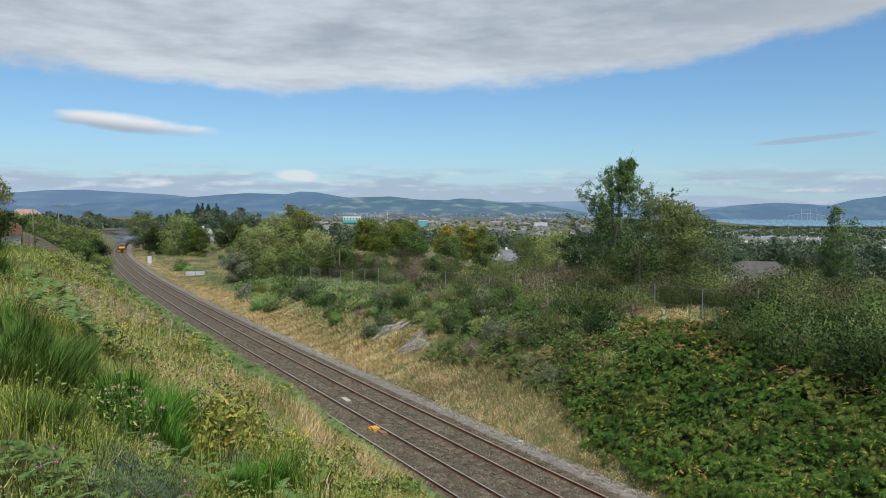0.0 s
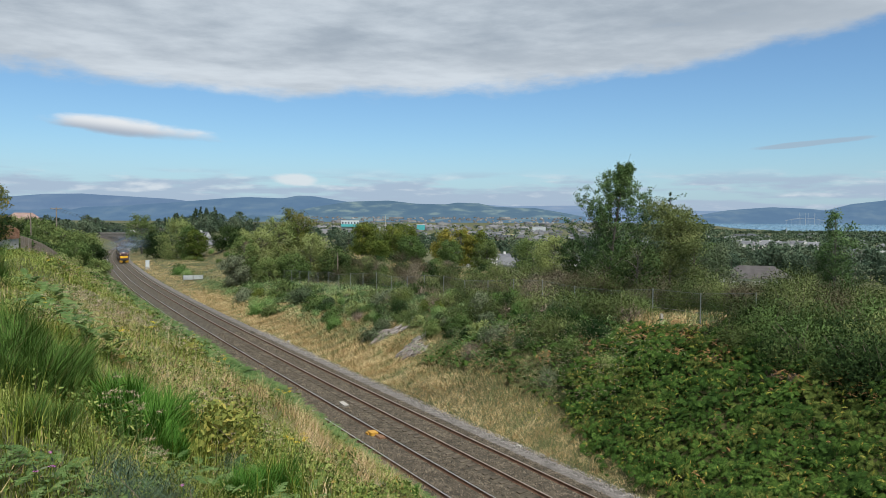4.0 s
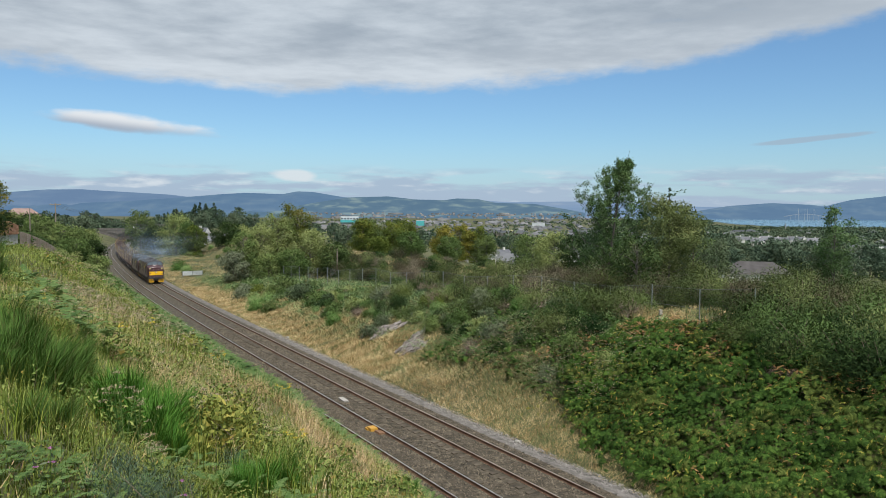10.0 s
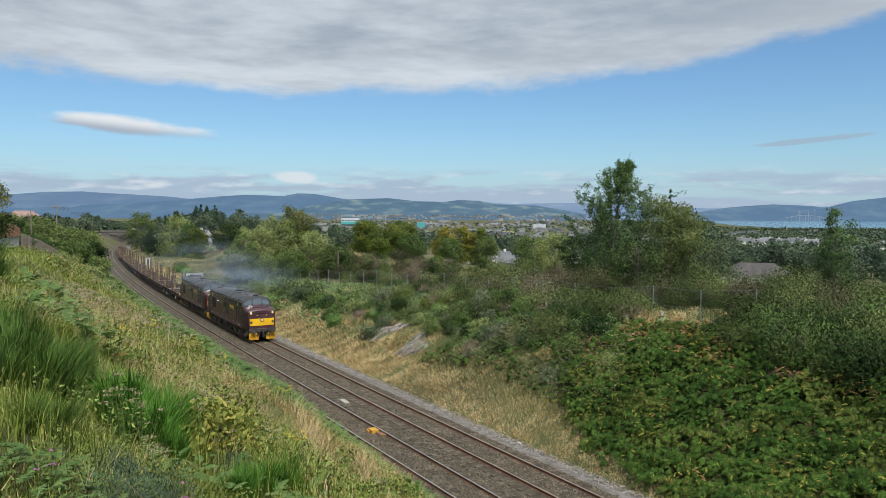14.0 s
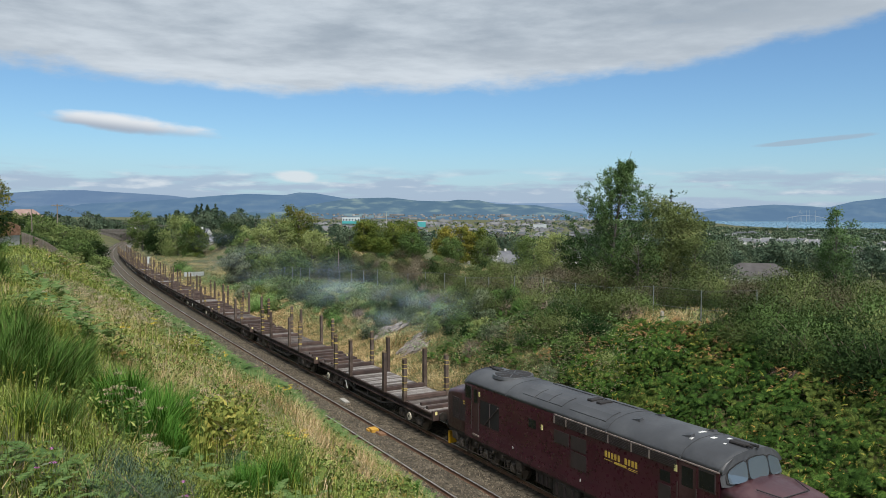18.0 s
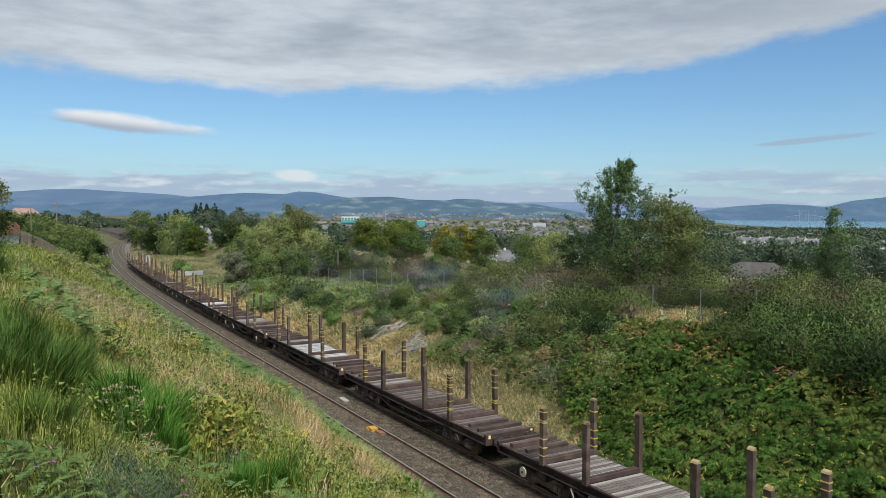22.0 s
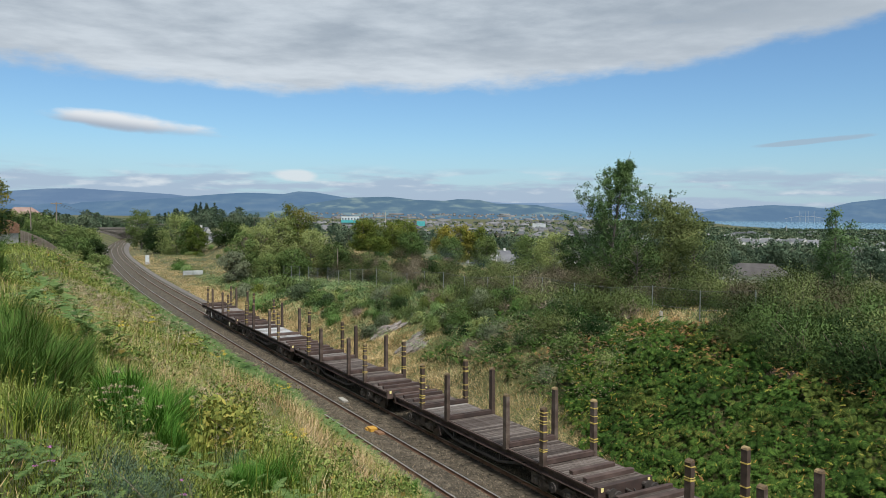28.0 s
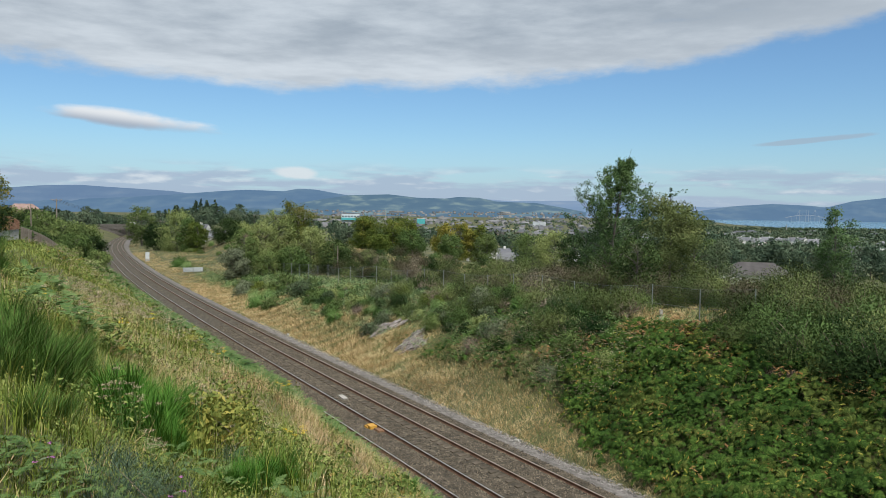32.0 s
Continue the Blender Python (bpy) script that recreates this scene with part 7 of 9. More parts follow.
    for k in range(18):
        a, y = 0.48 + 0.13 * k / 17, rs.uniform(70, 120)
        s, l = to_rail([a * y], [y])
        plant(mix({"tall": 5, "heath": 2}), float(s[0]), float(l[0]), rs.uniform(1.1, 1.6))
    for k in range(32):
        s = rs.uniform(-4, 30)
        l = rs.uniform(12.3 + max(0, s - 18) * 0.12, 18)
        plant(mix({"near": 7, "brown": 1.0, "broom": 4}), s, l, rs.uniform(0.75, 1.2))
    for k in range(34):
        s, l = rs.uniform(18, 50), rs.uniform(24, 36)
        plant(mix({"tall": 4, "heath": 3, "dark": 2}), s, l, rs.uniform(0.8, 1.05))
    for k in range(84):      # thicket behind the fence
        s, l = rs.uniform(24, 132), rs.uniform(19.5, 33)
        plant(mix({"tall": 3, "heath": 2.5, "dark": 2, "gorse": 1}), s, l, rs.uniform(0.65, 1.0))
    for k in range(34):
        s, l = rs.uniform(-6, 27), rs.uniform(18, 27)
        plant(mix({"tall": 5, "heath": 2.5, "dark": 3}), s, l, rs.uniform(0.8, 1.05))
    # the bushes that stand out one by one on the slope and above the bracken
    for kind, spots in (
            ("gorse", ((34.6, 12.4, 0.95), (20.9, 12.6, 1.35), (21.8, 15.8, 1.3), (22.4, 12.8, 0.9), (38.0, 9.8, 0.7), (37.0, 11.6, 0.8), (17.0, 12.0, 1.2))),
            ("broom", ((43.0, 14.3, 1.15), (24.6, 14.0, 1.35), (26.3, 15.2, 1.2), (18.6, 14.5, 1.4), (46.0, 15.2, 1.0), (33.6, 13.6, 0.5))),
            ("dark", ((48.1, 15.0, 1.1), (60.4, 11.0, 0.9), (39.9, 8.4, 0.65), (85.0, 6.4, 1.0), (92.1, 10.2, 1.6), (18.3, 12.2, 1.4), (22.1, 19.7, 1.25), (55.8, 16.3, 1.1), (56.2, 10.8, 0.7))),
            ("mid", ((34.6, 9.9, 0.85), (78.9, 9.5, 1.0), (51.3, 9.8, 0.7), (49.9, 11.6, 0.9), (30.5, 9.4, 0.6), (69.7, 10.6, 0.8))),
            ("grey", ((42.4, 9.9, 0.8), (57.2, 6.9, 0.85), (57.6, 8.6, 0.7), (85.0, 10.2, 1.2), (102.1, 7.0, 1.1), (34.1, 7.9, 0.55))),
            ("light", ((67.0, 7.4, 0.8), (88.6, 5.6, 0.95), (90.6, 7.3, 1.0), (33.3, 12.9, 0.55), (58.0, 15.2, 0.9), (94.0, 6.6, 0.8))),
            ("brown", ((42.6, 7.9, 0.75), (43.2, 8.4, 0.6), (28.5, 15.4, 0.8), (30.0, 17.4, 0.9), (62.0, 17.5, 1.1), (54.0, 18.2, 1.1), (47.0, 18.6, 1.1)))):
        for s, l, size in spots:
            plant("near" if s < 26 and kind in ("gorse", "dark") else kind, s, l, size)
    for s, l, size in ((26.4, 14.6, 0.62), (25.6, 15.4, 0.66), (27.4, 15.6, 0.55), (24.6, 13.9, 0.55)):      # brown feathery bush beside the fence gap
        plant("heath", s, l, size)
    for s, l in ((55.6, 12.9), (57.0, 12.2), (63, 13.0), (96, 9.5), (101, 9.0), (92, 8.8)):
        plant("gold", s, l, 0.85)
    for k in range(42):      # scrub on the rough ground behind the fence
        s, l = rs.uniform(68, 128), rs.uniform(19, 42)
        plant(mix({"heath": 3, "tall": 3, "dark": 3, "gorse": 2, "mid": 2, "grey": 1.5}), s, l, rs.uniform(0.6, 0.95))
    for k in range(30):      # tall broom and dead growth behind the fence
        a, y = 0.03 + 0.225 * k / 29, rs.uniform(62, 80)
        s, l = to_rail([a * y], [y])
        plant(mix({"tall": 5, "heath": 4}), float(s[0]), float(l[0]), rs.uniform(0.8, 1.15))
    for k in range(20):      # tall olive growth above the gorse
        a, y = 0.475 + 0.16 * k / 19, rs.uniform(47, 62)
        s, l = to_rail([a * y], [y])
        plant(mix({"tall": 7, "heath": 1.2}), float(s[0]), float(l[0]), rs.uniform(0.85, 1.2))
    for k in range(14):      # dark growth close behind the fence gap
        a, y = 0.275 + 0.125 * k / 13, rs.uniform(53, 60)
        s, l = to_rail([a * y], [y])
        plant(mix({"tall": 3, "heath": 3, "dark": 1}), float(s[0]), float(l[0]), rs.uniform(0.6, 0.8))
    for k in range(44):      # farther along, and across the old field
        s, l = rs.uniform(125, 330), rs.uniform(12, 40)
        if 126 < s < 200 and l < 45:
            l = rs.uniform(40, 70) if rs.random_sample() < 0.6 else rs.uniform(7.5, 10)
        plant(mix(slope), s, l, rs.uniform(0.7, 1.4))
    for k in range(34):      # far end of the camera's bank
        s, l = rs.uniform(95, 300), rs.uniform(-22, -8.5)
        plant(mix({"mid": 4, "dark": 2, "grey": 2}), s, l, rs.uniform(0.5, 1.0))
    for s, l in ((62, -8.6), (66, -8.2), (55, -9.2), (112, -8.5), (120, -9), (90, -9.5), (101, -11)):
        plant("mid", s, l, rs.uniform(0.45, 0.7))


def make_trees():
    rs = np.random.RandomState(24)
    tall, round_, oval = (0.45, 0.85, 1.0, 0.8, 0.62, 0.42, 0.2), (0.6, 0.95, 1.0, 0.9, 0.55), (0.5, 0.9, 1.0, 0.8, 0.45)
    spire = (1.0, 0.85, 0.65, 0.45, 0.28, 0.08)

    def grow(a, d, top, R, label, category, material, n, size, shape=round_, name="tree", **kw):
        """A tree at the bearing a (sideways per metre ahead) and distance d, with its top at that height."""
        x, y = a * d, d
        z = float(ground_xy([x], [y])[0])
        t = make_tree(label, category, material, max(top - z, 2.5), R, n, size, rs.randint(10 ** 6), shape, name=name, **kw)
        put(t, x, y, z, rs.uniform(0, 360))
        return t

    x, y = 0.228 * 70, 70.0
    z = float(ground_xy([x], [y])[0])
    put(make_aspen("tall airy aspen with upswept limbs and dark green leaves", 16.6 - z, 4.9, 28000, 0.085, 241), x, y, z)
    grow(0.222, 74, 11.5, 2.6, "leafy birch beside a taller one", "birch tree", LEAF_BIRCH, 3600, 0.12, tall, "birch_tree", clumps=34, base=1.0)
    grow(0.312, 66, 11.7, 3.4, "rounded olive-green willow tree in the thicket", "willow tree", LEAF_OLIVE, 21000, 0.10, (0.7, 0.95, 1.0, 0.95, 0.8, 0.6), "willow_tree", clumps=44, base=0.6, gap=0.4, trunk=0.14)
    grow(0.345, 72, 9.2, 2.5, "rounded grey-green willow tree in the thicket", "willow tree", LEAF_GREY, 4600, 0.11, round_, "willow_tree", clumps=36, base=0.8)
    grow(0.268, 60, 8.6, 2.2, "bushy dark willow tree", "willow tree", LEAF_DARK, 3200, 0.11, round_, "willow_tree", clumps=30, base=0.6)
    grow(0.311, 84, 13.6, 0.9, "thin half-bare larch poking above the willows", "larch tree", LEAF_DARK, 900, 0.10, spire, "larch_tree", clumps=30, base=5, trunk=0.10)
    grow(0.538, 58, 11.2, 1.75, "slender young tree with a sparse crown", "tree", LEAF_BIRCH, 4600, 0.085, oval, clumps=34, base=2.8, gap=0.2, trunk=0.09)
    grow(0.525, 60, 8.6, 1.3, "slender young tree with a sparse crown", "tree", LEAF_GREY, 2000, 0.085, oval, clumps=18, base=1.5, trunk=0.08)
    grow(-0.622, 58, 13.2, 2.6, "tree with green and russet leaves at the garden edge", "tree", LEAF_RUST, 7000, 0.09, oval, clumps=44, base=0.8)
    grow(-0.625, 52, 10.6, 1.7, "dark leafy tree at the garden edge", "tree", LEAF_DARK, 3000, 0.10, oval, clumps=24, base=0.6)
    mid = (
        (-0.195, 132, 11.6, 4.0, "rust", 3600), (-0.222, 130, 10.2, 3.6, "mid", 3000), (-0.245, 128, 8.4, 3.2, "mid", 2600), (-0.178, 124, 7.4, 3.6, "mid", 2600), (-0.268, 126, 6.6, 3.0, "mid", 2200),
        (-0.282, 122, 3.6, 2.6, "grey", 2000), (-0.235, 118, 3.6, 2.8, "mid", 2000), (-0.160, 128, 4.6, 2.8, "yellow", 2000), (-0.200, 118, 4.2, 3.0, "mid", 2200), (-0.145, 120, 5.2, 2.6, "dark", 1800),
        (-0.107, 190, 8.4, 3.8, "yellow", 2800), (-0.098, 196, 8.0, 3.6, "dark", 2400), (-0.066, 182, 8.0, 4.2, "yellow", 3000), (-0.050, 188, 8.4, 4.0, "yellow", 2600), (-0.040, 176, 5.4, 3.6, "mid", 2200), (-0.085, 170, 4.6, 3.0, "yellow", 2000),
        (0.004, 205, 6.6, 3.6, "yellow", 2400), (0.026, 214, 6.8, 4.0, "yellow", 2600), (0.050, 215, 6.4, 3.8, "yellow", 2400), (0.012, 190, 4.0, 3.6, "mid", 2000), (0.062, 200, 4.0, 3.4, "dark", 1800),
        (-0.408, 300, 10.2, 5.6, "dark", 2600), (-0.592, 168, 10.4, 3.4, "dark", 1800), (-0.578, 172, 9.9, 3.2, "mid", 1800), (-0.563, 170, 9.6, 3.4, "dark", 1800), (-0.549, 166, 9.2, 3.2, "mid", 1800), (-0.537, 170, 9.4, 3.2, "dark", 1800), (-0.360, 240, 9.0, 6.6, "mid", 3400), (-0.343, 236, 6.6, 4.6, "mid", 2200), (-0.332, 232, 5.6, 3.6, "yellow", 1600), (-0.385, 250, 4.5, 5.0, "dark", 2000), (-0.292, 228, 6.8, 4.6, "dark", 2200), (-0.276, 236, 5.4, 4.4, "mid", 1800),
        (-0.512, 150, 7.4, 3.4, "mid", 2600), (-0.495, 150, 6.6, 3.2, "dark", 2600), (-0.482, 154, 6.4, 3.2, "mid", 2600), (-0.530, 152, 8.0, 3.6, "dark", 2200), (-0.498, 135, 5.2, 3.0, "mid", 2000), (-0.475, 140, 4.6, 2.8, "dark", 1800), (-0.467, 128, 2.6, 2.2, "mid", 1500),
        (0.155, 110, 7.6, 3.2, "mid", 2200), (0.125, 118, 6.8, 3.4, "mid", 2200), (0.180, 100, 7.4, 2.8, "dark", 2000), (0.375, 90, 7.2, 2.8, "grey", 2000), (0.36, 105, 6.8, 3.0, "mid", 1800),
    )
    mats = {"rust": (LEAF_RUST, "broad tree turning russet in the rough field"), "mid": (LEAF_MID, "broad green tree among the scrub"), "dark": (LEAF_DARK, "broad dark green tree among the scrub"),
            "yellow": (LEAF_YELLOW, "broad tree with yellowing autumn leaves"), "grey": (LEAF_GREY, "bushy grey-green willow tree")}
    for a, d, top, R, m, n in mid:
        grow(a, d, top, R, mats[m][1], "tree", mats[m][0], int(n * 2.4), 0.055 + d * 0.00075, round_, base=0.5, clumps=44, gap=0.2)
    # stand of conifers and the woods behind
    # haze is put into these leaves as a paler, greyer green
    far = mat("hazed_distant_leaves", [(0.067, 0.105, 0.070), (0.088, 0.128, 0.082), (0.111, 0.141, 0.088)], 0.8, scale=0.3, fine=5, bump=0, island=0.15, per_object=0.5, translucent=0.3, spec=0.02)
    pine = [make_tree("dark conifer in a stand behind the railway bridge", "conifer", LEAF_PINE, 17, 3.6, 900, 0.55, 300 + k, spire, 2.5, 30, name="conifer_tree", narrow=0.3) for k in range(2)]
    wood = [make_tree("tree of the far woodland, its green greyed by haze", "tree", far, 10, 4.6, 900, 0.46, 310 + k, round_, 1.0, 24) for k in range(4)]
    used = set()

    def more(ob, a, d, size, group):
        x, y = a * d, d
        z = float(ground_xy([x], [y])[0])
        if ob in used:
            o = again(ob, x, y, z, rs.uniform(0, 360), size)
        else:
            used.add(ob)
            o = put(ob, x, y, z, rs.uniform(0, 360), size)
        tagged(o, group=group)

    for k in range(15):
        more(pine[k % 2], rs.uniform(-0.385, -0.305), rs.uniform(400, 440), rs.uniform(0.72, 0.90), "stand of conifers")
    for k in range(70):
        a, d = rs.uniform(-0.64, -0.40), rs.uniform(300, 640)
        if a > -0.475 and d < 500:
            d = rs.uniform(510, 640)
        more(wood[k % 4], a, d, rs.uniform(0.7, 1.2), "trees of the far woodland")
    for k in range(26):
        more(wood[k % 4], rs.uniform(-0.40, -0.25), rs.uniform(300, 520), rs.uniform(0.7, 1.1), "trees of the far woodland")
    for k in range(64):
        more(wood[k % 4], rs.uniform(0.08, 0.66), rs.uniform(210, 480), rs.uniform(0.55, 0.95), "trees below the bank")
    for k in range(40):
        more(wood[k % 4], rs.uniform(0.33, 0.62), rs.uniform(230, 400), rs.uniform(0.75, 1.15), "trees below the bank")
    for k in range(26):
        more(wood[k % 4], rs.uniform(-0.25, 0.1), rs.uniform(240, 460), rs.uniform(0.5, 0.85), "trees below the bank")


make_shrubs()
make_trees()

# ---- fences, lineside things and houses ----
CONCRETE = mat("weathered_concrete", [(0.24, 0.23, 0.21), (0.36, 0.35, 0.32), (0.48, 0.47, 0.44)], 0.9, scale=3, fine=30, bump=0.3)
GALV = mat("galvanised_steel", [(0.20, 0.22, 0.23), (0.32, 0.34, 0.35)], 0.5, metal=0.5, scale=4, fine=40, bump=0.05)
WIRE = mat("dull_fence_wire", [(0.10, 0.11, 0.11), (0.18, 0.19, 0.19)], 0.6, metal=0.3, scale=4, fine=40, bump=0)
TIMBER = mat("weathered_fence_boards", [(0.11, 0.085, 0.065), (0.19, 0.155, 0.125), (0.28, 0.24, 0.20)], 0.9, scale=2, fine=22, bump=0.4, per_object=0.4, stretch=(4, 4, 0.5))
BRICK = mat("garden_brick", [(0.20, 0.085, 0.05), (0.32, 0.15, 0.09), (0.42, 0.24, 0.16)], 0.9, scale=4, fine=30, bump=0.3, per_object=0.5)
CABINET = mat("pale_grey_cabinet_paint", [(0.44, 0.48, 0.50), (0.58, 0.62, 0.63)], 0.6, scale=3, fine=30, bump=0.05)
YELLOW_BOX = mat("faded_yellow_plastic", [(0.42, 0.22, 0.03), (0.58, 0.33, 0.05)], 0.6, scale=5, fine=30, bump=0.1)
RUSTY_BOARD = mat("rusty_board", [(0.16, 0.085, 0.045), (0.27, 0.15, 0.085)], 0.85, scale=5, fine=30, bump=0.2)
ROCK = mat("pale_grey_rock", [(0.07, 0.060, 0.054), (0.19, 0.168, 0.155), (0.36, 0.33, 0.315)], 0.95, scale=2.2, fine=12, bump=0.8, depth=0.08)
MASONRY = mat("sooty_bridge_masonry", [(0.06, 0.055, 0.05), (0.12, 0.11, 0.10), (0.20, 0.185, 0.17)], 0.95, scale=1.2, fine=9, bump=0.6, depth=0.05)
RENDER_WHITE = mat("white_house_render", [(0.58, 0.57, 0.55), (0.72, 0.71, 0.69)], 0.85, scale=0.8, fine=10, bump=0.05, per_object=0.3)
SLATE = mat("grey_roof_slates", [(0.07, 0.075, 0.085), (0.12, 0.125, 0.14), (0.18, 0.185, 0.20)], 0.75, scale=0.8, fine=9, bump=0.2, per_object=0.5)
TILE_BROWN = mat("brown_roof_tiles", [(0.040, 0.036, 0.035), (0.063, 0.057, 0.057), (0.092, 0.086, 0.085)], 0.85, scale=0.8, fine=9, bump=0.3, per_object=0.3)
TILE_PINK = mat("pinkish_roof_tiles", [(0.19, 0.12, 0.10), (0.28, 0.19, 0.165), (0.36, 0.27, 0.24)], 0.85, scale=0.8, fine=9, bump=0.3)
DARK_PANE = glass_mat("dark_window_pane", (0.05, 0.06, 0.075), 0.08)
TEAL = mat("teal_cladding", [(0.05, 0.30, 0.32), (0.08, 0.40, 0.42)], 0.6, scale=0.2, fine=3, bump=0)
SHED_GREY = mat("pale_shed_cladding", [(0.40, 0.43, 0.46), (0.56, 0.59, 0.62)], 0.7, scale=0.1, fine=2, bump=0)


def make_chain_fence(label, s0, s1, lat_of, hgt):
    """A chain-link fence: steel posts, straining wires and woven mesh between them."""
    root = new("chain_link_fence")
    tagged(root, label, "fence")
    ss = np.arange(s0, s1 + 0.1, 3.9)
    pts = []
    for s in ss:
        l = lat_of(s)
        p = rail_point(s, l)
        pts.append(Vector((p[0], p[1], float(ground_at(s, l)))))
    me = bpy.data.meshes.new("post")
    bm = bmesh.new()
    rod(bm, (0, 0, -0.4), (0, 0, hgt + 0.05), 0.035, n=8)
    bm.to_mesh(me)
    bm.free()
    me.materials.append(GALV)
    for p in pts:
        part("post", me, None, root).location = p
    for k, (a, b) in enumerate(zip(pts, pts[1:])):
        bm = bmesh.new()
        for h in (0.1, hgt * 0.5, hgt):
            rod(bm, a + Vector((0, 0, h)), b + Vector((0, 0, h)), 0.012, n=4)
        w = part("wire", bm, WIRE, root)
        heap = Heap()
        n = 34
        A, B = np.array(a), np.array(b)
        d = (B - A) / n
        for sg in (-1, 1):
            for j in range(10):
                i = np.arange(n)
                P = A + np.outer(i + 0.5, d) + [0, 0, 0.1 + (j + 0.5) * (hgt - 0.1) / 10]
                half = np.tile(d * 0.5 + np.array([0, 0, sg * (hgt - 0.1) / 20]), (n, 1))
                heap.leaves(P, half, np.tile(unit(np.cross(half[0], [d[1], -d[0], 0]))[None] * 0.006, (n, 1)))
        part("mesh_panel", heap.mesh("mesh_panel", WIRE), None, root)
    return root


make_chain_fence("galvanised chain-link fence along the top of the cutting", 27.5, 125, lambda s: 17.6 - 0.02 * (s - 36), 2.35)


def at_bearing(a, d, sink=0.0):
    return a * d, d, float(ground_xy([a * d], [d])[0]) - sink


def facing(x, y):
    """The turn that makes a thing's -y side look at the camera."""
    return math.degrees(math.atan2(-x, y))


def make_lineside():
    # relay cabinet on its base
    p = rail_point(206.0, 4.3)
    z = float(ground_at(206.0, 4.3))
    cab = tagged(new("relay_cabinet"), "pale grey lineside relay cabinet on a concrete base", "cabinet")
    bm = bmesh.new()
    box(bm, -0.5, 0.5, -0.35, 0.35, -0.6, 0.25, 0.02)
    part("base", bm, CONCRETE, cab)
    bm = bmesh.new()
    box(bm, -0.45, 0.45, -0.3, 0.3, 0.25, 1.75, 0.02)
    b = part("body", bm, CABINET, cab)
    bm = bmesh.new()
    box(bm, -0.40, 0.40, -0.32, -0.295, 0.32, 1.66, 0.01)
    dr = part("door", bm, CABINET, cab)
    bm = bmesh.new()
    box(bm, 0.26, 0.32, -0.35, -0.32, 0.9, 1.1)
    part("handle", bm, GALV, dr)
    bm = bmesh.new()
    quad_prism(bm, [(-0.52, 1.75), (0.52, 1.75), (0.52, 1.80), (0, 1.86), (-0.52, 1.80)], -0.38, 0.38)
    part("lid", bm, CABINET, cab)
    put(cab, p[0], p[1], z + 0.45, facing(p[0], p[1]), 1.08)
    # low pale panels of a culvert railing
    x, y, z = at_bearing(-0.338, 147)
    rail = tagged(new("culvert_railing"), "low pale galvanised railing around a culvert", "railing")
    for k in range(2):
        bm = bmesh.new()
        box(bm, -1.9 + k * 1.95, -0.1 + k * 1.95, -0.04, 0.04, 0.12, 1.0, 0.01)
        pn = part("panel", bm, CABINET, rail)
        for j in range(4):
            bm = bmesh.new()
            box(bm, -1.9 + k * 1.95, -0.1 + k * 1.95, -0.065, -0.042, 0.2 + j * 0.22, 0.26 + j * 0.22)
            part("slat", bm, GALV, pn)
    for xx in (-1.95, 0.0, 1.9):
        bm = bmesh.new()
        box(bm, xx - 0.04, xx + 0.04, -0.05, 0.05, -0.4, 1.08)
        part("post", bm, GALV, rail)
    put(rail, x, y, z, facing(x, y) + 12)
    # yellow track magnet with its ramp board, between the near rails
    p = rail_point(34.3, -3.0)
    mg = tagged(new("track_magnet"), "yellow track equipment box with a rusty ramp board between the rails", "track equipment")
    bm = bmesh.new()
    box(bm, -0.20, 0.20, -0.02, 0.50, -0.17, 0.03, 0.02)
    part("cover", bm, YELLOW_BOX, mg)
    bm = bmesh.new()
    box(bm, -0.27, 0.27, 0.28, 0.60, -0.17, -0.05, 0.015)
    part("flange", bm, YELLOW_BOX, mg)
    bm = bmesh.new()
    quad_prism(bm, [(-0.05, -0.15), (0.45, -0.15), (0.42, -0.09), (-0.02, -0.04)], -0.72, -0.12)
    part("ramp_board", bm, RUSTY_BOARD, mg)
    put(mg, p[0], p[1], p[2], 29.4)
    p = rail_point(41.6, -1.75)
    sl = tagged(new("concrete_slab"), "pale concrete slab lying in the ballast between the tracks", "slab")
    bm = bmesh.new()
    box(bm, -0.16, 0.16, -0.5, 0.5, -0.08, 0.03, 0.02)
    part("slab", bm, CONCRETE, sl)
    put(sl, p[0], p[1], p[2] - 0.16, 27)
    # pale chunks strewn on the shoulder
    for k, (s, l) in enumerate(((68, 3.1), (121, 3.0), (29.5, 2.6))):
        p = rail_point(s, l)
        st = tagged(new("loose_stone"), "pale loose stone on the ballast shoulder", "stone", "loose stones")
        bm = bmesh.new()
        bmesh.ops.create_icosphere(bm, subdivisions=1, radius=0.16)
        for v in bm.verts:
            v.co *= 0.7 + 0.5 * noise.random()
        part("stone", bm, CONCRETE, st)
        put(st, p[0], p[1], p[2] - 0.32, 40 * k)
    # marker post by the fence
    x, y, z = at_bearing(0.302, 46.5)
    mk = tagged(new("marker_post"), "short pale concrete marker post in dry grass", "post")
    bm = bmesh.new()
    quad_prism(bm, [(-0.09, -0.4), (0.09, -0.4), (0.08, 0.9), (0.0, 0.96), (-0.08, 0.9)], -0.08, 0.08)
    part("shaft", bm, CONCRETE, mk)
    put(mk, x, y, z, 10)
    # rock showing through the cutting side
    rs = np.random.RandomState(9)
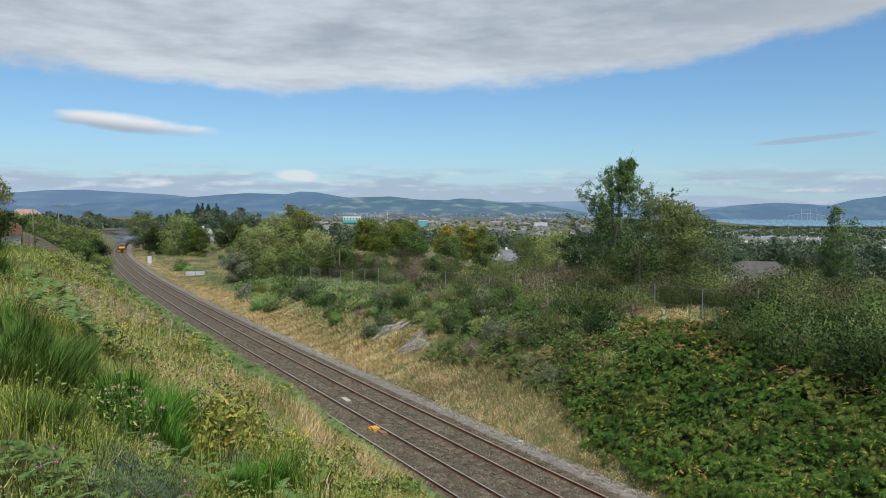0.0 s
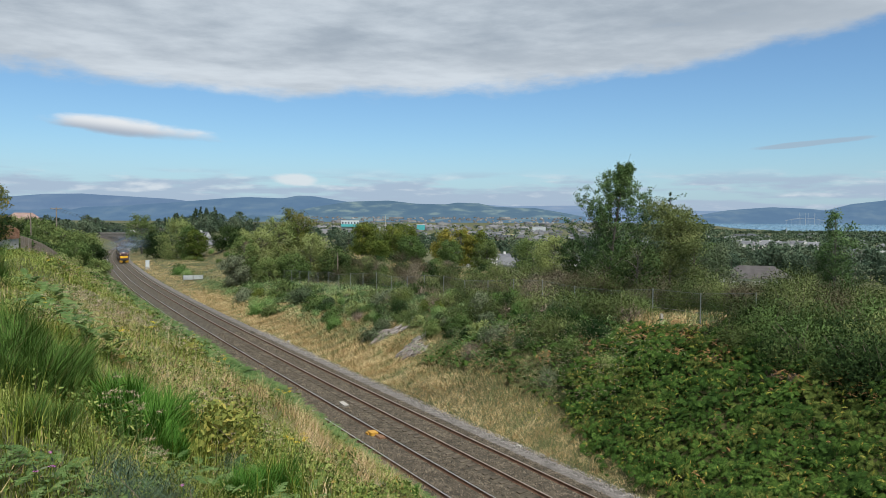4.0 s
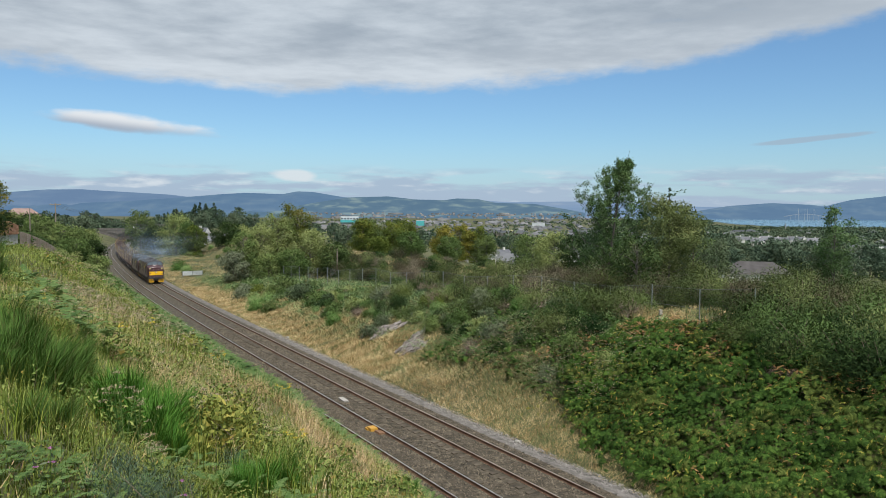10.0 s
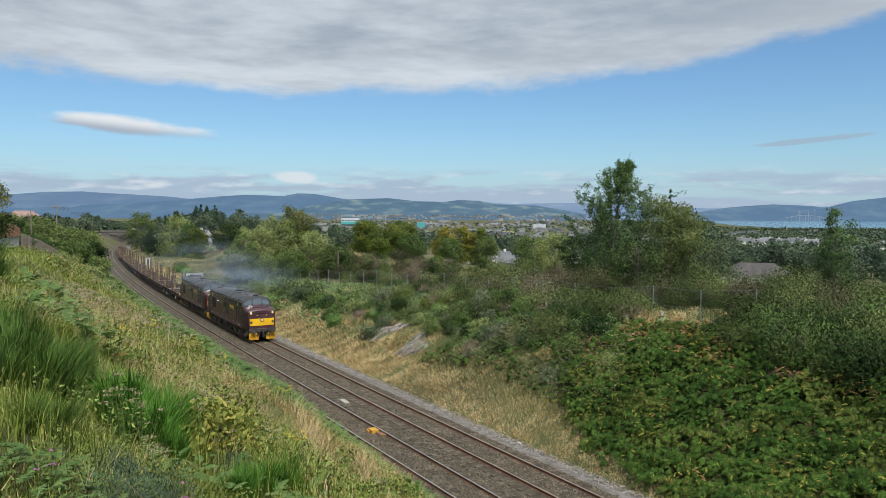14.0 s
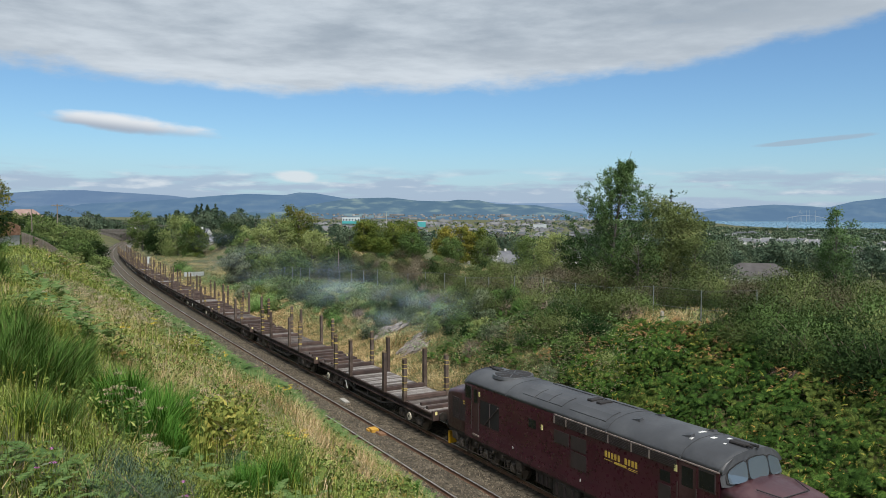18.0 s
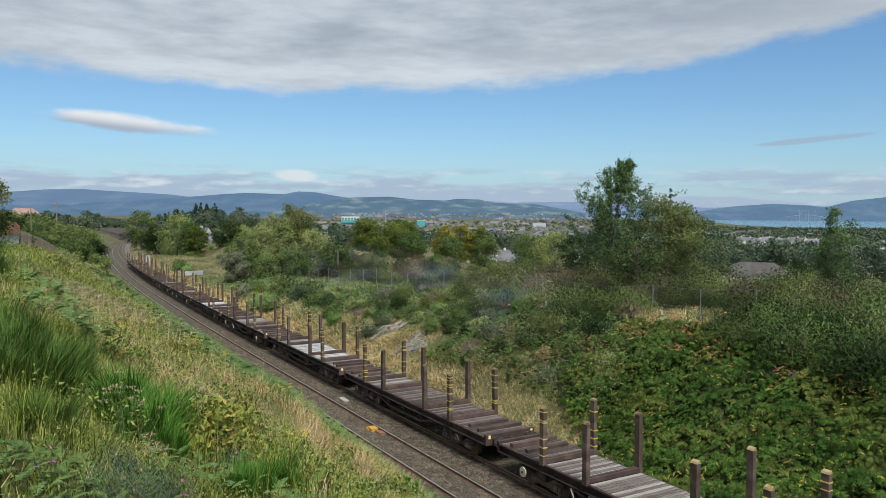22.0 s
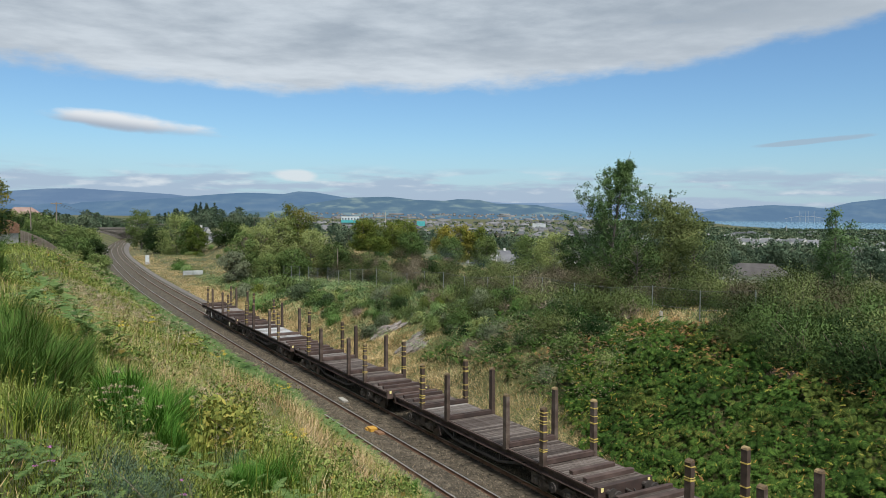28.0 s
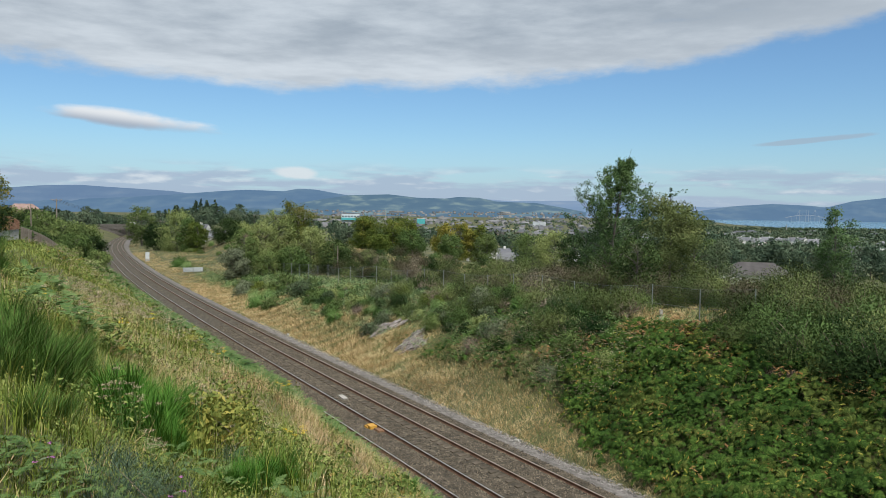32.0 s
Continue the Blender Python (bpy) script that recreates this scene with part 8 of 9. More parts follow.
    for k in range(18):
        s, l = (rs.normal(51.0, 0.9), rs.normal(7.8, 0.6)) if k < 10 else (rs.normal(56.6, 0.8), rs.normal(8.0, 0.6))
        p = rail_point(s, l)
        z = float(ground_at(s, l))
        rk = tagged(new("rock_outcrop"), "pale grey rock slab showing through the cutting side", "rock", "rocks in the cutting")
        bm = bmesh.new()
        bmesh.ops.create_icosphere(bm, subdivisions=3, radius=1.0)
        for v in bm.verts:
            n = noise.noise(v.co * 1.7 + Vector((k * 3.1, 0, 0))) + 0.5 * noise.noise(v.co * 4.5 + Vector((0, k * 2.3, 0)))
            v.co *= 0.75 + 0.7 * n
            v.co.x *= rs.uniform(0.97, 1.03)
        bmesh.ops.scale(bm, vec=(rs.uniform(0.9, 1.5), rs.uniform(0.25, 0.5), rs.uniform(0.25, 0.4)), verts=bm.verts)
        part("rock", bm, ROCK, rk)
        rk.matrix_basis = pose(p[0], p[1], z + 0.05, 0, -31, 29 + rs.uniform(-14, 14))


make_lineside()


def make_rail_bridge():
    """Stone arch bridge that carries a road over the cutting."""
    root = tagged(new("stone_bridge"), "dark stone arch bridge over the railway", "bridge")
    w, crown, spring, deck, half_span, r_out = 2.2, 5.0, 2.2, 6.3, 5.2, 16.0
    arch = [(half_span * math.cos(a), spring + (crown - spring) * math.sin(a)) for a in np.linspace(0, math.pi, 17)]
    bm = bmesh.new()
    outer = [(r_out, -1.0), (r_out, deck), (-r_out, deck), (-r_out, -1.0), (-half_span, -1.0)] + arch[::-1] + [(half_span, -1.0)]
    vf = [bm.verts.new((x, -w, z)) for x, z in outer]
    vb = [bm.verts.new((x, w, z)) for x, z in outer]
    f1, f2 = bm.faces.new(vf), bm.faces.new(vb[::-1])
    n = len(outer)
    for i in range(n):
        j = (i + 1) % n
        bm.faces.new((vf[i], vb[i], vb[j], vf[j]))
    bmesh.ops.triangulate(bm, faces=[f1, f2])
    part("arch_wall", bm, MASONRY, root)
    for sg in (-1, 1):
        bm = bmesh.new()
        box(bm, -r_out, r_out, sg * w - 0.2, sg * w + 0.2, deck, deck + 1.0, 0.04)
        pr = part("parapet", bm, MASONRY, root)
        bm = bmesh.new()
        box(bm, -r_out, r_out, sg * w - 0.27, sg * w + 0.27, deck + 1.0, deck + 1.15, 0.03)
        part("coping", bm, MASONRY, pr)
    bm = bmesh.new()
    for (xa, za), (xb, zb) in zip(arch, arch[1:]):
        a, b = Vector((xa, 0, za - spring)), Vector((xb, 0, zb - spring))
        o = 1.10
        v = [bm.verts.new(p) for p in ((xa, -w - 0.06, za), (xb, -w - 0.06, zb), (xb * o, -w - 0.06, spring + (zb - spring) * o), (xa * o, -w - 0.06, spring + (za - spring) * o))]
        bm.faces.new(v)
    ring = part("arch_ring", bm, MASONRY, root)
    ring.modifiers.new("thick", "SOLIDIFY").thickness = 0.08
    p = rail_point(500.0, -TRACK_GAP / 2)
    put(root, p[0], p[1], p[2], math.degrees(-float(np.interp(500, S_TABLE, TH_TABLE))))
    # white van crossing stands on the bridge road
    van = tagged(new("white_van"), "white van seen above the bridge parapet", "van")
    bm = bmesh.new()
    box(bm, -2.2, 1.4, -0.95, 0.95, 0.45, 2.4, 0.15)
    part("body", bm, WHITE_PAINT, van)
    bm = bmesh.new()
    quad_prism(bm, [(1.4, 0.45), (2.7, 0.45), (2.6, 1.3), (2.0, 1.45), (1.5, 2.25), (1.4, 2.25)], -0.92, 0.92)
    part("cab", bm, WHITE_PAINT, van)
    for x in (-1.3, 1.9):
        for yy in (-0.95, 0.95):
            bm = bmesh.new()
            rod(bm, (x, yy - 0.1, 0.35), (x, yy + 0.1, 0.35), 0.35, n=14)
            part("wheel", bm, UNDER, van)
    q = Matrix.Translation(Vector(p)) @ pose(0, 0, 0, 0, 0, math.degrees(-float(np.interp(500, S_TABLE, TH_TABLE))))
    van.matrix_basis = q @ pose(3.5, 0.4, deck + 0.004)


make_rail_bridge()


def make_house(label, w, d, wall_h, roof_h, wall, roof_mat, hip=0.0, gable_front=False, windows=2, chimney=True, panels=False):
    """A house with walls, pitched roof with eaves, chimney, windows and a door; its front looks along -y."""
    root = tagged(new("house"), label, "house")
    bm = bmesh.new()
    box(bm, -w / 2, w / 2, -d / 2, d / 2, -2.5, wall_h)
    wl = part("wall", bm, wall, root)
    e = 0.45
    bm = bmesh.new()
    W, D = w / 2 + e, d / 2 + e
    base = [(-W, -D, wall_h), (W, -D, wall_h), (W, D, wall_h), (-W, D, wall_h)]
    ridge = [(-W + hip, 0, wall_h + roof_h), (W - hip, 0, wall_h + roof_h)]
    v = [bm.verts.new(p) for p in base + ridge]
    bm.faces.new((v[0], v[1], v[5], v[4])), bm.faces.new((v[2], v[3], v[4], v[5]))
    bm.faces.new((v[1], v[2], v[5])), bm.faces.new((v[3], v[0], v[4])), bm.faces.new((v[3], v[2], v[1], v[0]))
    rf = part("roof", bm, roof_mat, root)
    if not hip:
        for sx in (-1, 1):
            bm = bmesh.new()
            x0, x1 = sorted((sx * W, sx * (W + 0.03)))
            a = [bm.verts.new((x0, y, z)) for y, z in ((-D + 0.3, wall_h + 0.05), (D - 0.3, wall_h + 0.05), (0, wall_h + roof_h - 0.25))]
            b = [bm.verts.new((x1, y, z)) for y, z in ((-D + 0.3, wall_h + 0.05), (D - 0.3, wall_h + 0.05), (0, wall_h + roof_h - 0.25))]
            bm.faces.new(a), bm.faces.new(b[::-1])
            for i in range(3):
                bm.faces.new((a[i], a[(i + 1) % 3], b[(i + 1) % 3], b[i]))
            part("gable", bm, wall, wl)
    if chimney:
        bm = bmesh.new()
        box(bm, w * 0.22, w * 0.22 + 0.7, -0.3, 0.3, wall_h + roof_h - 0.9, wall_h + roof_h + 0.7, 0.03)
        ch = part("chimney", bm, wall, rf)
    if panels:
        bm = bmesh.new()
        a = math.atan2(roof_h, D)
        n = Vector((0, -math.sin(a), math.cos(a)))
        for k in range(4):
            pts = []
            for u, t in ((k * 1.1 - W * 0.85, 0.2), (k * 1.1 + 1.0 - W * 0.85, 0.2), (k * 1.1 + 1.0 - W * 0.85, 0.8), (k * 1.1 - W * 0.85, 0.8)):
                pts.append(bm.verts.new(Vector((u, -D + D * t, wall_h + roof_h * t)) + n * 0.08))
            bm.faces.new(pts)
        sp = part("solar_panel", bm, DARK_PANE, rf)
        sp.modifiers.new("thick", "SOLIDIFY").thickness = 0.04
    for k in range(windows):
        x = -w / 2 + w * (k + 0.7) / (windows + 0.4)
        for z0 in ([0.9] if wall_h < 3.5 else [0.9, 3.4]):
            bm = bmesh.new()
            box(bm, x - 0.6, x + 0.6, -d / 2 - 0.03, -d / 2 + 0.05, z0, z0 + 1.2)
            wn = part("window", bm, WHITE_PAINT, wl)
            bm = bmesh.new()
            box(bm, x - 0.52, x + 0.52, -d / 2 - 0.045, -d / 2 - 0.02, z0 + 0.08, z0 + 1.12)
            part("pane", bm, DARK_PANE, wn)
    return root


def house_at(ob, a, d, ridge, turn, total):
    x, y = a * d, d
    put(ob, x, y, ridge - total, facing(x, y) + turn)
    return ob


def make_houses():
    rs = np.random.RandomState(77)
    house_at(make_house("bungalow with grey slate roof, solar panels and white gable", 12, 8, 2.7, 2.6, RENDER_WHITE, SLATE, 0, panels=True, chimney=False), 0.045, 232, -0.6, -28, 5.3)
    house_at(make_house("white rendered house with grey slate roof", 8, 7, 3.0, 2.8, RENDER_WHITE, SLATE), 0.080, 262, -2.8, 40, 5.8)
    house_at(make_house("white rendered house with grey slate roof", 9, 7, 3.0, 2.6, RENDER_WHITE, SLATE), 0.098, 250, -3.4, -35, 5.6)
    house_at(make_house("low bungalow with a hipped brown tiled roof", 15.0, 10, 2.6, 2.7, RENDER_WHITE, TILE_BROWN, 4.2, chimney=False), 0.430, 172, -0.7, 8, 5.3)
    house_at(make_house("house with a pinkish tiled hipped roof at the bank top", 8, 7, 2.6, 2.3, RENDER_WHITE, TILE_PINK, 2.4, chimney=False), -0.568, 190, 10.9, 10, 4.9)
    house_at(make_house("low house with dark roof among trees", 13, 8, 2.6, 2.4, RENDER_WHITE, SLATE), -0.300, 262, 2.4, 6, 5.0)
    house_at(make_house("low house with dark roof among trees", 10, 8, 2.6, 2.4, RENDER_WHITE, SLATE), -0.335, 300, 3.6, -20, 5.0)
    for k, (a, d, r) in enumerate(((0.142, 300, -1.2), (0.155, 320, -2.0), (0.17, 280, -3.0))):
        house_at(make_house("white house in the suburb below the bank", rs.uniform(8, 11), 7, 2.8, 2.5, RENDER_WHITE, SLATE if k % 3 else TILE_BROWN, 0), a, d, r, rs.uniform(-60, 60), 5.3)
    # rows of white houses beyond the tree belt
    base = make_house("white two-storey house in a row on the far estate", 7.5, 7.5, 5.0, 2.4, RENDER_WHITE, SLATE, 0, windows=2)
    first = True
    for a, d, top in [(0.405 + 0.0128 * k, 560 + 6 * (k % 2), -7.0 - (k % 3) * 0.5) for k in range(9)] + [(0.548 + 0.0165 * k, 450, -8.6) for k in range(5)] + [(0.56 + 0.0165 * k, 430, -10.4) for k in range(4)]:
        x, y = a * d, d
        if first:
            o, first = put(base, x, y, top - 7.4, facing(x, y) + 20), False
        else:
            o = copy_thing(base, pose(x, y, top - 7.4, 0, 0, facing(x, y) + rs.choice([20, -70, 12])))
        tagged(o, group="rows of white houses")
    # site hoarding and sheds
    x, y = 0.385 * 520, 520
    sh = tagged(new("blue_shed"), "small blue site shed on cleared ground", "shed")
    bm = bmesh.new()
    box(bm, -5, 5, -3, 3, -3, 3.2)
    part("wall", bm, mat("blue_site_paint", [(0.03, 0.10, 0.30), (0.05, 0.15, 0.40)], 0.6, scale=0.5, fine=5, bump=0), sh)
    bm = bmesh.new()
    box(bm, -5.2, 5.2, -3.2, 3.2, 3.2, 3.4)
    part("roof", bm, SHED_GREY, sh)
    put(sh, x, y, -14.2, 10)


make_houses()


def make_garden_edge():
    """Timber fence, brick wall, poles at the top of the camera's bank."""
    f = tagged(new("timber_fence"), "weathered vertical-board garden fence along the bank top", "fence")
    me = bpy.data.meshes.new("board")
    bm = bmesh.new()
    box(bm, -0.07, 0.07, -0.012, 0.012, -0.3, 1.7, 0.004)
    bm.to_mesh(me)
    bm.free()
    me.materials.append(TIMBER)
    a, b = Vector((-0.572 * 66, 66, 0)), Vector((-0.522 * 112, 112, 0))
    n = 150
    for k in range(n):
        p = a.lerp(b, k / n)
        z = float(ground_xy([p.x], [p.y])[0])
        o = part("board", me, None, f)
        zt = 10.66 - (0.030 + 0.024 * k / n) * p.y
        o.location = (p.x, p.y, zt - 1.7)
        o.rotation_euler = (0, 0, math.atan2(b.y - a.y, b.x - a.x))
    hedge = make_bush("hedge_bush", "clipped dark green garden hedge at the bank top", "hedge", LEAF_DARK, 1.5, 1.4, 1900, 0.10, 501, 8, 0.2, 0.45, 9)
    for k in range(14):
        y = 74 + 5.5 * k
        x = (-0.590 + 0.0045 * k) * y
        z = float(ground_xy([x], [y])[0]) - 0.2
        top = 10.66 - (0.006 + 0.0022 * k) * y
        sz = min(max((top - z) / 2.3, 0.5), 2.2)
        tagged(put(hedge, x, y, z, 40.0 * k, sz) if k == 0 else again(hedge, x, y, z, 40.0 * k, sz), group="garden hedge")
    w = tagged(new("brick_wall"), "stepped red brick garden wall at the bank top", "wall")
    a, b = Vector((-0.600 * 60, 60, 0)), Vector((-0.574 * 63, 63, 0))
    me = bpy.data.meshes.new("brick")
    bm = bmesh.new()
    box(bm, -0.1075, 0.1075, -0.05, 0.05, -0.0325, 0.0325, 0.005)
    bm.to_mesh(me)
    bm.free()
    me.materials.append(BRICK)
    d = (b - a).normalized()
    rz = math.atan2(d.y, d.x)
    ln = (b - a).length
    top0, top1 = 10.66 - 0.010 * 60, 10.66 - 0.022 * 63
    bm = bmesh.new()
    box(bm, 0, ln, 0.055, 0.16, -1.6, -0.75)
    core = part("core", bm, CONCRETE, w)
    w.matrix_basis = Matrix.Translation((a.x, a.y, top1)) @ Matrix.Rotation(rz, 4, "Z")
    rows = 15
    for j in range(rows):
        for k in range(int(ln / 0.2267)):
            u = (k + 0.5 + 0.5 * (j % 2)) * 0.2267
            z = -0.7 + j * 0.075
            if z > (top0 - top1) * (1 - u / ln):
                continue
            part("brick", me, None, w).location = (u, 0, z)
    # poles
    for aa, dd, top, arm in ((-0.523, 158, 12.0, True), (-0.558, 120, 10.8, False), (-0.382, 275, 5.4, True), (-0.377, 276, 5.4, True), (-0.141, 118, 4.6, False)):
        x, y = aa * dd, dd
        z = float(ground_xy([x], [y])[0])
        pl = tagged(new("utility_pole"), "weathered wooden utility pole" + (" with a crossarm" if arm else ""), "utility pole", "utility poles")
        bm = bmesh.new()
        rod(bm, (0, 0, -0.6), (0, 0, top - z), 0.15 if arm else 0.1, 0.11 if arm else 0.08, 8)
        part("pole", bm, TIMBER, pl)
        if arm:
            bm = bmesh.new()
            box(bm, -1.1, 1.1, -0.06, 0.06, top - z - 0.35, top - z - 0.2, 0.01)
            part("crossarm", bm, TIMBER, pl)
            for xx in (-0.95, 0.0, 0.95):
                bm = bmesh.new()
                rod(bm, (xx, 0, top - z - 0.2), (xx, 0, top - z), 0.05, 0.03, 8)
                part("insulator", bm, GALV, pl)
        put(pl, x, y, z, facing(x, y) + 10)
    # overhead line that crosses the railway
    cb = tagged(new("overhead_line"), "thin overhead electricity wires between wooden poles", "cable")
    for k in range(3):
        bm = bmesh.new()
        p0, p1 = Vector((-0.523 * 158, 158, 11.7)), Vector((-0.380 * 275, 275, 5.2))
        prev = None
        for j in range(13):
            u = j / 12
            q = p0.lerp(p1, u) + Vector((0.9 * (k - 1), 0, -3.2 * 4 * u * (1 - u) * 0.5))
            if prev:
                rod(bm, prev, q, 0.018, n=4)
            prev = q
        part("wire", bm, UNDER, cb)["kind"] = "stuff"


make_garden_edge()

# ---- the valley, the firth and the hills ----
def make_distance():
    rs = np.random.RandomState(55)
    # belts of trees over the valley floor
    heap, hy = Heap(), Heap()
    n = 4200
    a = np.concatenate([rs.uniform(-0.66, 0.68, n - 1500), rs.uniform(0.2, 0.68, 1500)])
    d = np.concatenate([460 + 2300 * rs.uniform(0, 1, n - 1500) ** 1.5, 460 + 900 * rs.uniform(0, 1, 1500)])
    belt = wave(a * d, d * 0.35, 260, 61) + wave(a * d, d, 120, 62) * 0.6 > -0.25
    belt |= (d < 700)
    sea = (a > 0.30) & (d > 1500)
    a, d = a[belt & ~sea], d[belt & ~sea]
    a = np.concatenate([a, rs.uniform(0.24, 0.68, 1300)])
    d = np.concatenate([d, rs.uniform(900, 1900, 1300)])
    d = np.where(a > 0.40, np.minimum(d, 1650), d)
    a = np.concatenate([a, rs.uniform(0.22, 0.37, 500)])
    d = np.concatenate([d, rs.uniform(1900, 3250, 500)])
    x, y = a * d, d
    z = ground_xy(x, y)
    k = 15
    h = rs.uniform(5, 10, len(a))
    c = np.stack([x, y, z], -1)[:, None, :] + rs.normal(0, 1, (len(a), k, 3)) * (h * 0.34)[:, None, None] * [1, 1, 0.55] + (np.array([0, 0, 0.48]) * h[:, None])[:, None, :]
    P = c.reshape(-1, 3)
    s_ = np.repeat(0.9 + d * 0.0006, k)[:, None]
    A = rand_dirs(len(P), rs) * s_ * rs.uniform(0.7, 1.3, (len(P), 1))
    B = unit(np.cross(A, rand_dirs(len(P), rs))) * s_ * 0.7
    heap.leaves(P, A, B, 0.0, unit(P - np.repeat(np.stack([x, y, z + 0.3 * h], -1), k, 0)))
    # tree colours lightened in place of haze over the valley
    stuff("valley_woods", heap, far_mat("hazy_woods", (0.056, 0.086, 0.056), (0.084, 0.118, 0.074), (0.125, 0.155, 0.094), (0, 0, 0), 0.02), "belts of dark trees across the valley", "woods")
    # the town: small pale houses
    V, F, V2, F2 = [], [], [], []
    m = 720
    a = np.concatenate([rs.uniform(-0.20, 0.22, 640), rs.uniform(0.22, 0.62, 80)])
    d = np.concatenate([rs.uniform(700, 3800, 640), rs.uniform(700, 1400, 80)])
    zz = ground_xy(a * d, d)
    for i in range(m):
        w, dp, hh = rs.uniform(4, 7), rs.uniform(3.5, 5), rs.uniform(2.6, 4.2)
        if rs.random_sample() < 0.05:
            w, dp, hh = rs.uniform(18, 40), 10, rs.uniform(4, 6)
        t = rs.uniform(0, np.pi)
        ct, st = math.cos(t), math.sin(t)
        R = np.array([[ct, -st], [st, ct]])
        q = np.array([[-w, -dp], [w, -dp], [w, dp], [-w, dp]]) @ R.T + [a[i] * d[i], d[i]]
        lift = zz[i] + (max(0, d[i] - 2600) * 0.022 if a[i] < 0.3 else 0)
        b0 = len(V)
        V += [(*p, lift - 1) for p in q] + [(*p, lift + hh) for p in q]
        F += [(b0, b0 + 1, b0 + 5, b0 + 4), (b0 + 1, b0 + 2, b0 + 6, b0 + 5), (b0 + 2, b0 + 3, b0 + 7, b0 + 6), (b0 + 3, b0, b0 + 4, b0 + 7)]
        r0 = len(V2)
        rg = np.array([[-w * 0.9, 0], [w * 0.9, 0]]) @ R.T + [a[i] * d[i], d[i]]
        V2 += [(*p, lift + hh) for p in q] + [(*p, lift + hh + 2.4) for p in rg]
        F2 += [(r0, r0 + 1, r0 + 5, r0 + 4), (r0 + 2, r0 + 3, r0 + 4, r0 + 5), (r0 + 1, r0 + 2, r0 + 5, r0 + 5), (r0 + 3, r0, r0 + 4, r0 + 4)]
    F2a = np.array([f for f in F2 if f[2] != f[3]])
    F2b = np.array([f[:3] for f in F2 if f[2] == f[3]])
    # wall and roof tones dimmed and greyed to stand in for haze
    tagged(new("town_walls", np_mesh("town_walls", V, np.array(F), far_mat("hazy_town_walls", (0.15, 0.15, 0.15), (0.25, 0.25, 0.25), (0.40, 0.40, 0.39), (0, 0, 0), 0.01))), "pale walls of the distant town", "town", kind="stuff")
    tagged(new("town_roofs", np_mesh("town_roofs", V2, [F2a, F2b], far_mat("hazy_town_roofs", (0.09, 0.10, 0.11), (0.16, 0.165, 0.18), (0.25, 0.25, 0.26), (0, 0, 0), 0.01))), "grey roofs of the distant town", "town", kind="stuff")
    # pale fields
    for k, (a0, d0, w, dp, c) in enumerate(((0.115, 640, 26, 50, (0.42, 0.33, 0.14)), (0.10, 760, 40, 40, (0.36, 0.30, 0.13)), (0.17, 820, 60, 50, (0.16, 0.22, 0.06)), (0.40, 640, 34, 22, (0.40, 0.33, 0.20)), (-0.10, 1150, 90, 80, (0.20, 0.25, 0.08)), (-0.20, 900, 60, 60, (0.18, 0.22, 0.07)), (0.52, 700, 40, 20, (0.36, 0.30, 0.14)), (0.02, 1400, 120, 90, (0.30, 0.28, 0.12)))):
        x, y = a0 * d0, d0
        bm = bmesh.new()
        g = 8
        vs = [[bm.verts.new((x + w * (i / g - 0.5) * 2, y + dp * (j / g - 0.5) * 2, 0)) for i in range(g + 1)] for j in range(g + 1)]
        zs = ground_xy([v.co.x for r in vs for v in r], [v.co.y for r in vs for v in r])
        for v, zz_ in zip([v for r in vs for v in r], zs):
            v.co.z = zz_ + 0.25
        for j in range(g):
            for i in range(g):
                bm.faces.new((vs[j][i], vs[j][i + 1], vs[j + 1][i + 1], vs[j + 1][i]))
        fo = part("stubble_field", bm, mat("stubble_field_soil", [tuple(v * 0.75 for v in c), c, tuple(min(1, v * 1.25) for v in c)], 0.95, scale=0.02, fine=0.3, bump=0), None)
        tagged(fo, "pale stubble field in the valley", "field", kind="structure")
    # large pale buildings
    def block(name, label, a0, d0, w, dp, z0, hgt, material, band=None, floors=0):
        x, y = a0 * d0, d0
        r = tagged(new(name), label, "building")
        bm = bmesh.new()
        box(bm, -w / 2, w / 2, -dp / 2, dp / 2, -6, hgt)
        b = part("wall", bm, material, r)
        bm = bmesh.new()
        box(bm, -w / 2 - 0.3, w / 2 + 0.3, -dp / 2 - 0.3, dp / 2 + 0.3, hgt, hgt + 0.8)
        part("roof", bm, SLATE if floors else SHED_GREY, r)
        if band:
            bm = bmesh.new()
            box(bm, -w / 2 - 0.2, w * 0.62, -dp / 2 - 6, -dp / 2 - 0.2, -2, hgt * 0.28)
            part("podium", bm, band, r)
        for f in range(floors):
            for k in range(int(w / 6)):
                bm = bmesh.new()
                xx = -w / 2 + (k + 0.5) * w / int(w / 6)
                box(bm, xx - 1.5, xx + 1.5, -dp / 2 - 0.15, -dp / 2 + 0.2, 4 + f * 5.5, 7 + f * 5.5)
                part("window", bm, DARK_PANE, b)
        put(r, x, y, z0, facing(x, y))

    block("hospital_block", "long pale hospital block with rows of windows and a teal annexe", -0.124, 1500, 36, 18, -10.5, 11, SHED_GREY, TEAL, 1)
    block("retail_shed", "low shed with teal cladding", -0.028, 1640, 18, 20, -15, 5, TEAL)
    block("retail_shed", "long low pale retail shed", 0.133, 1700, 30, 30, -19, 4, SHED_GREY)
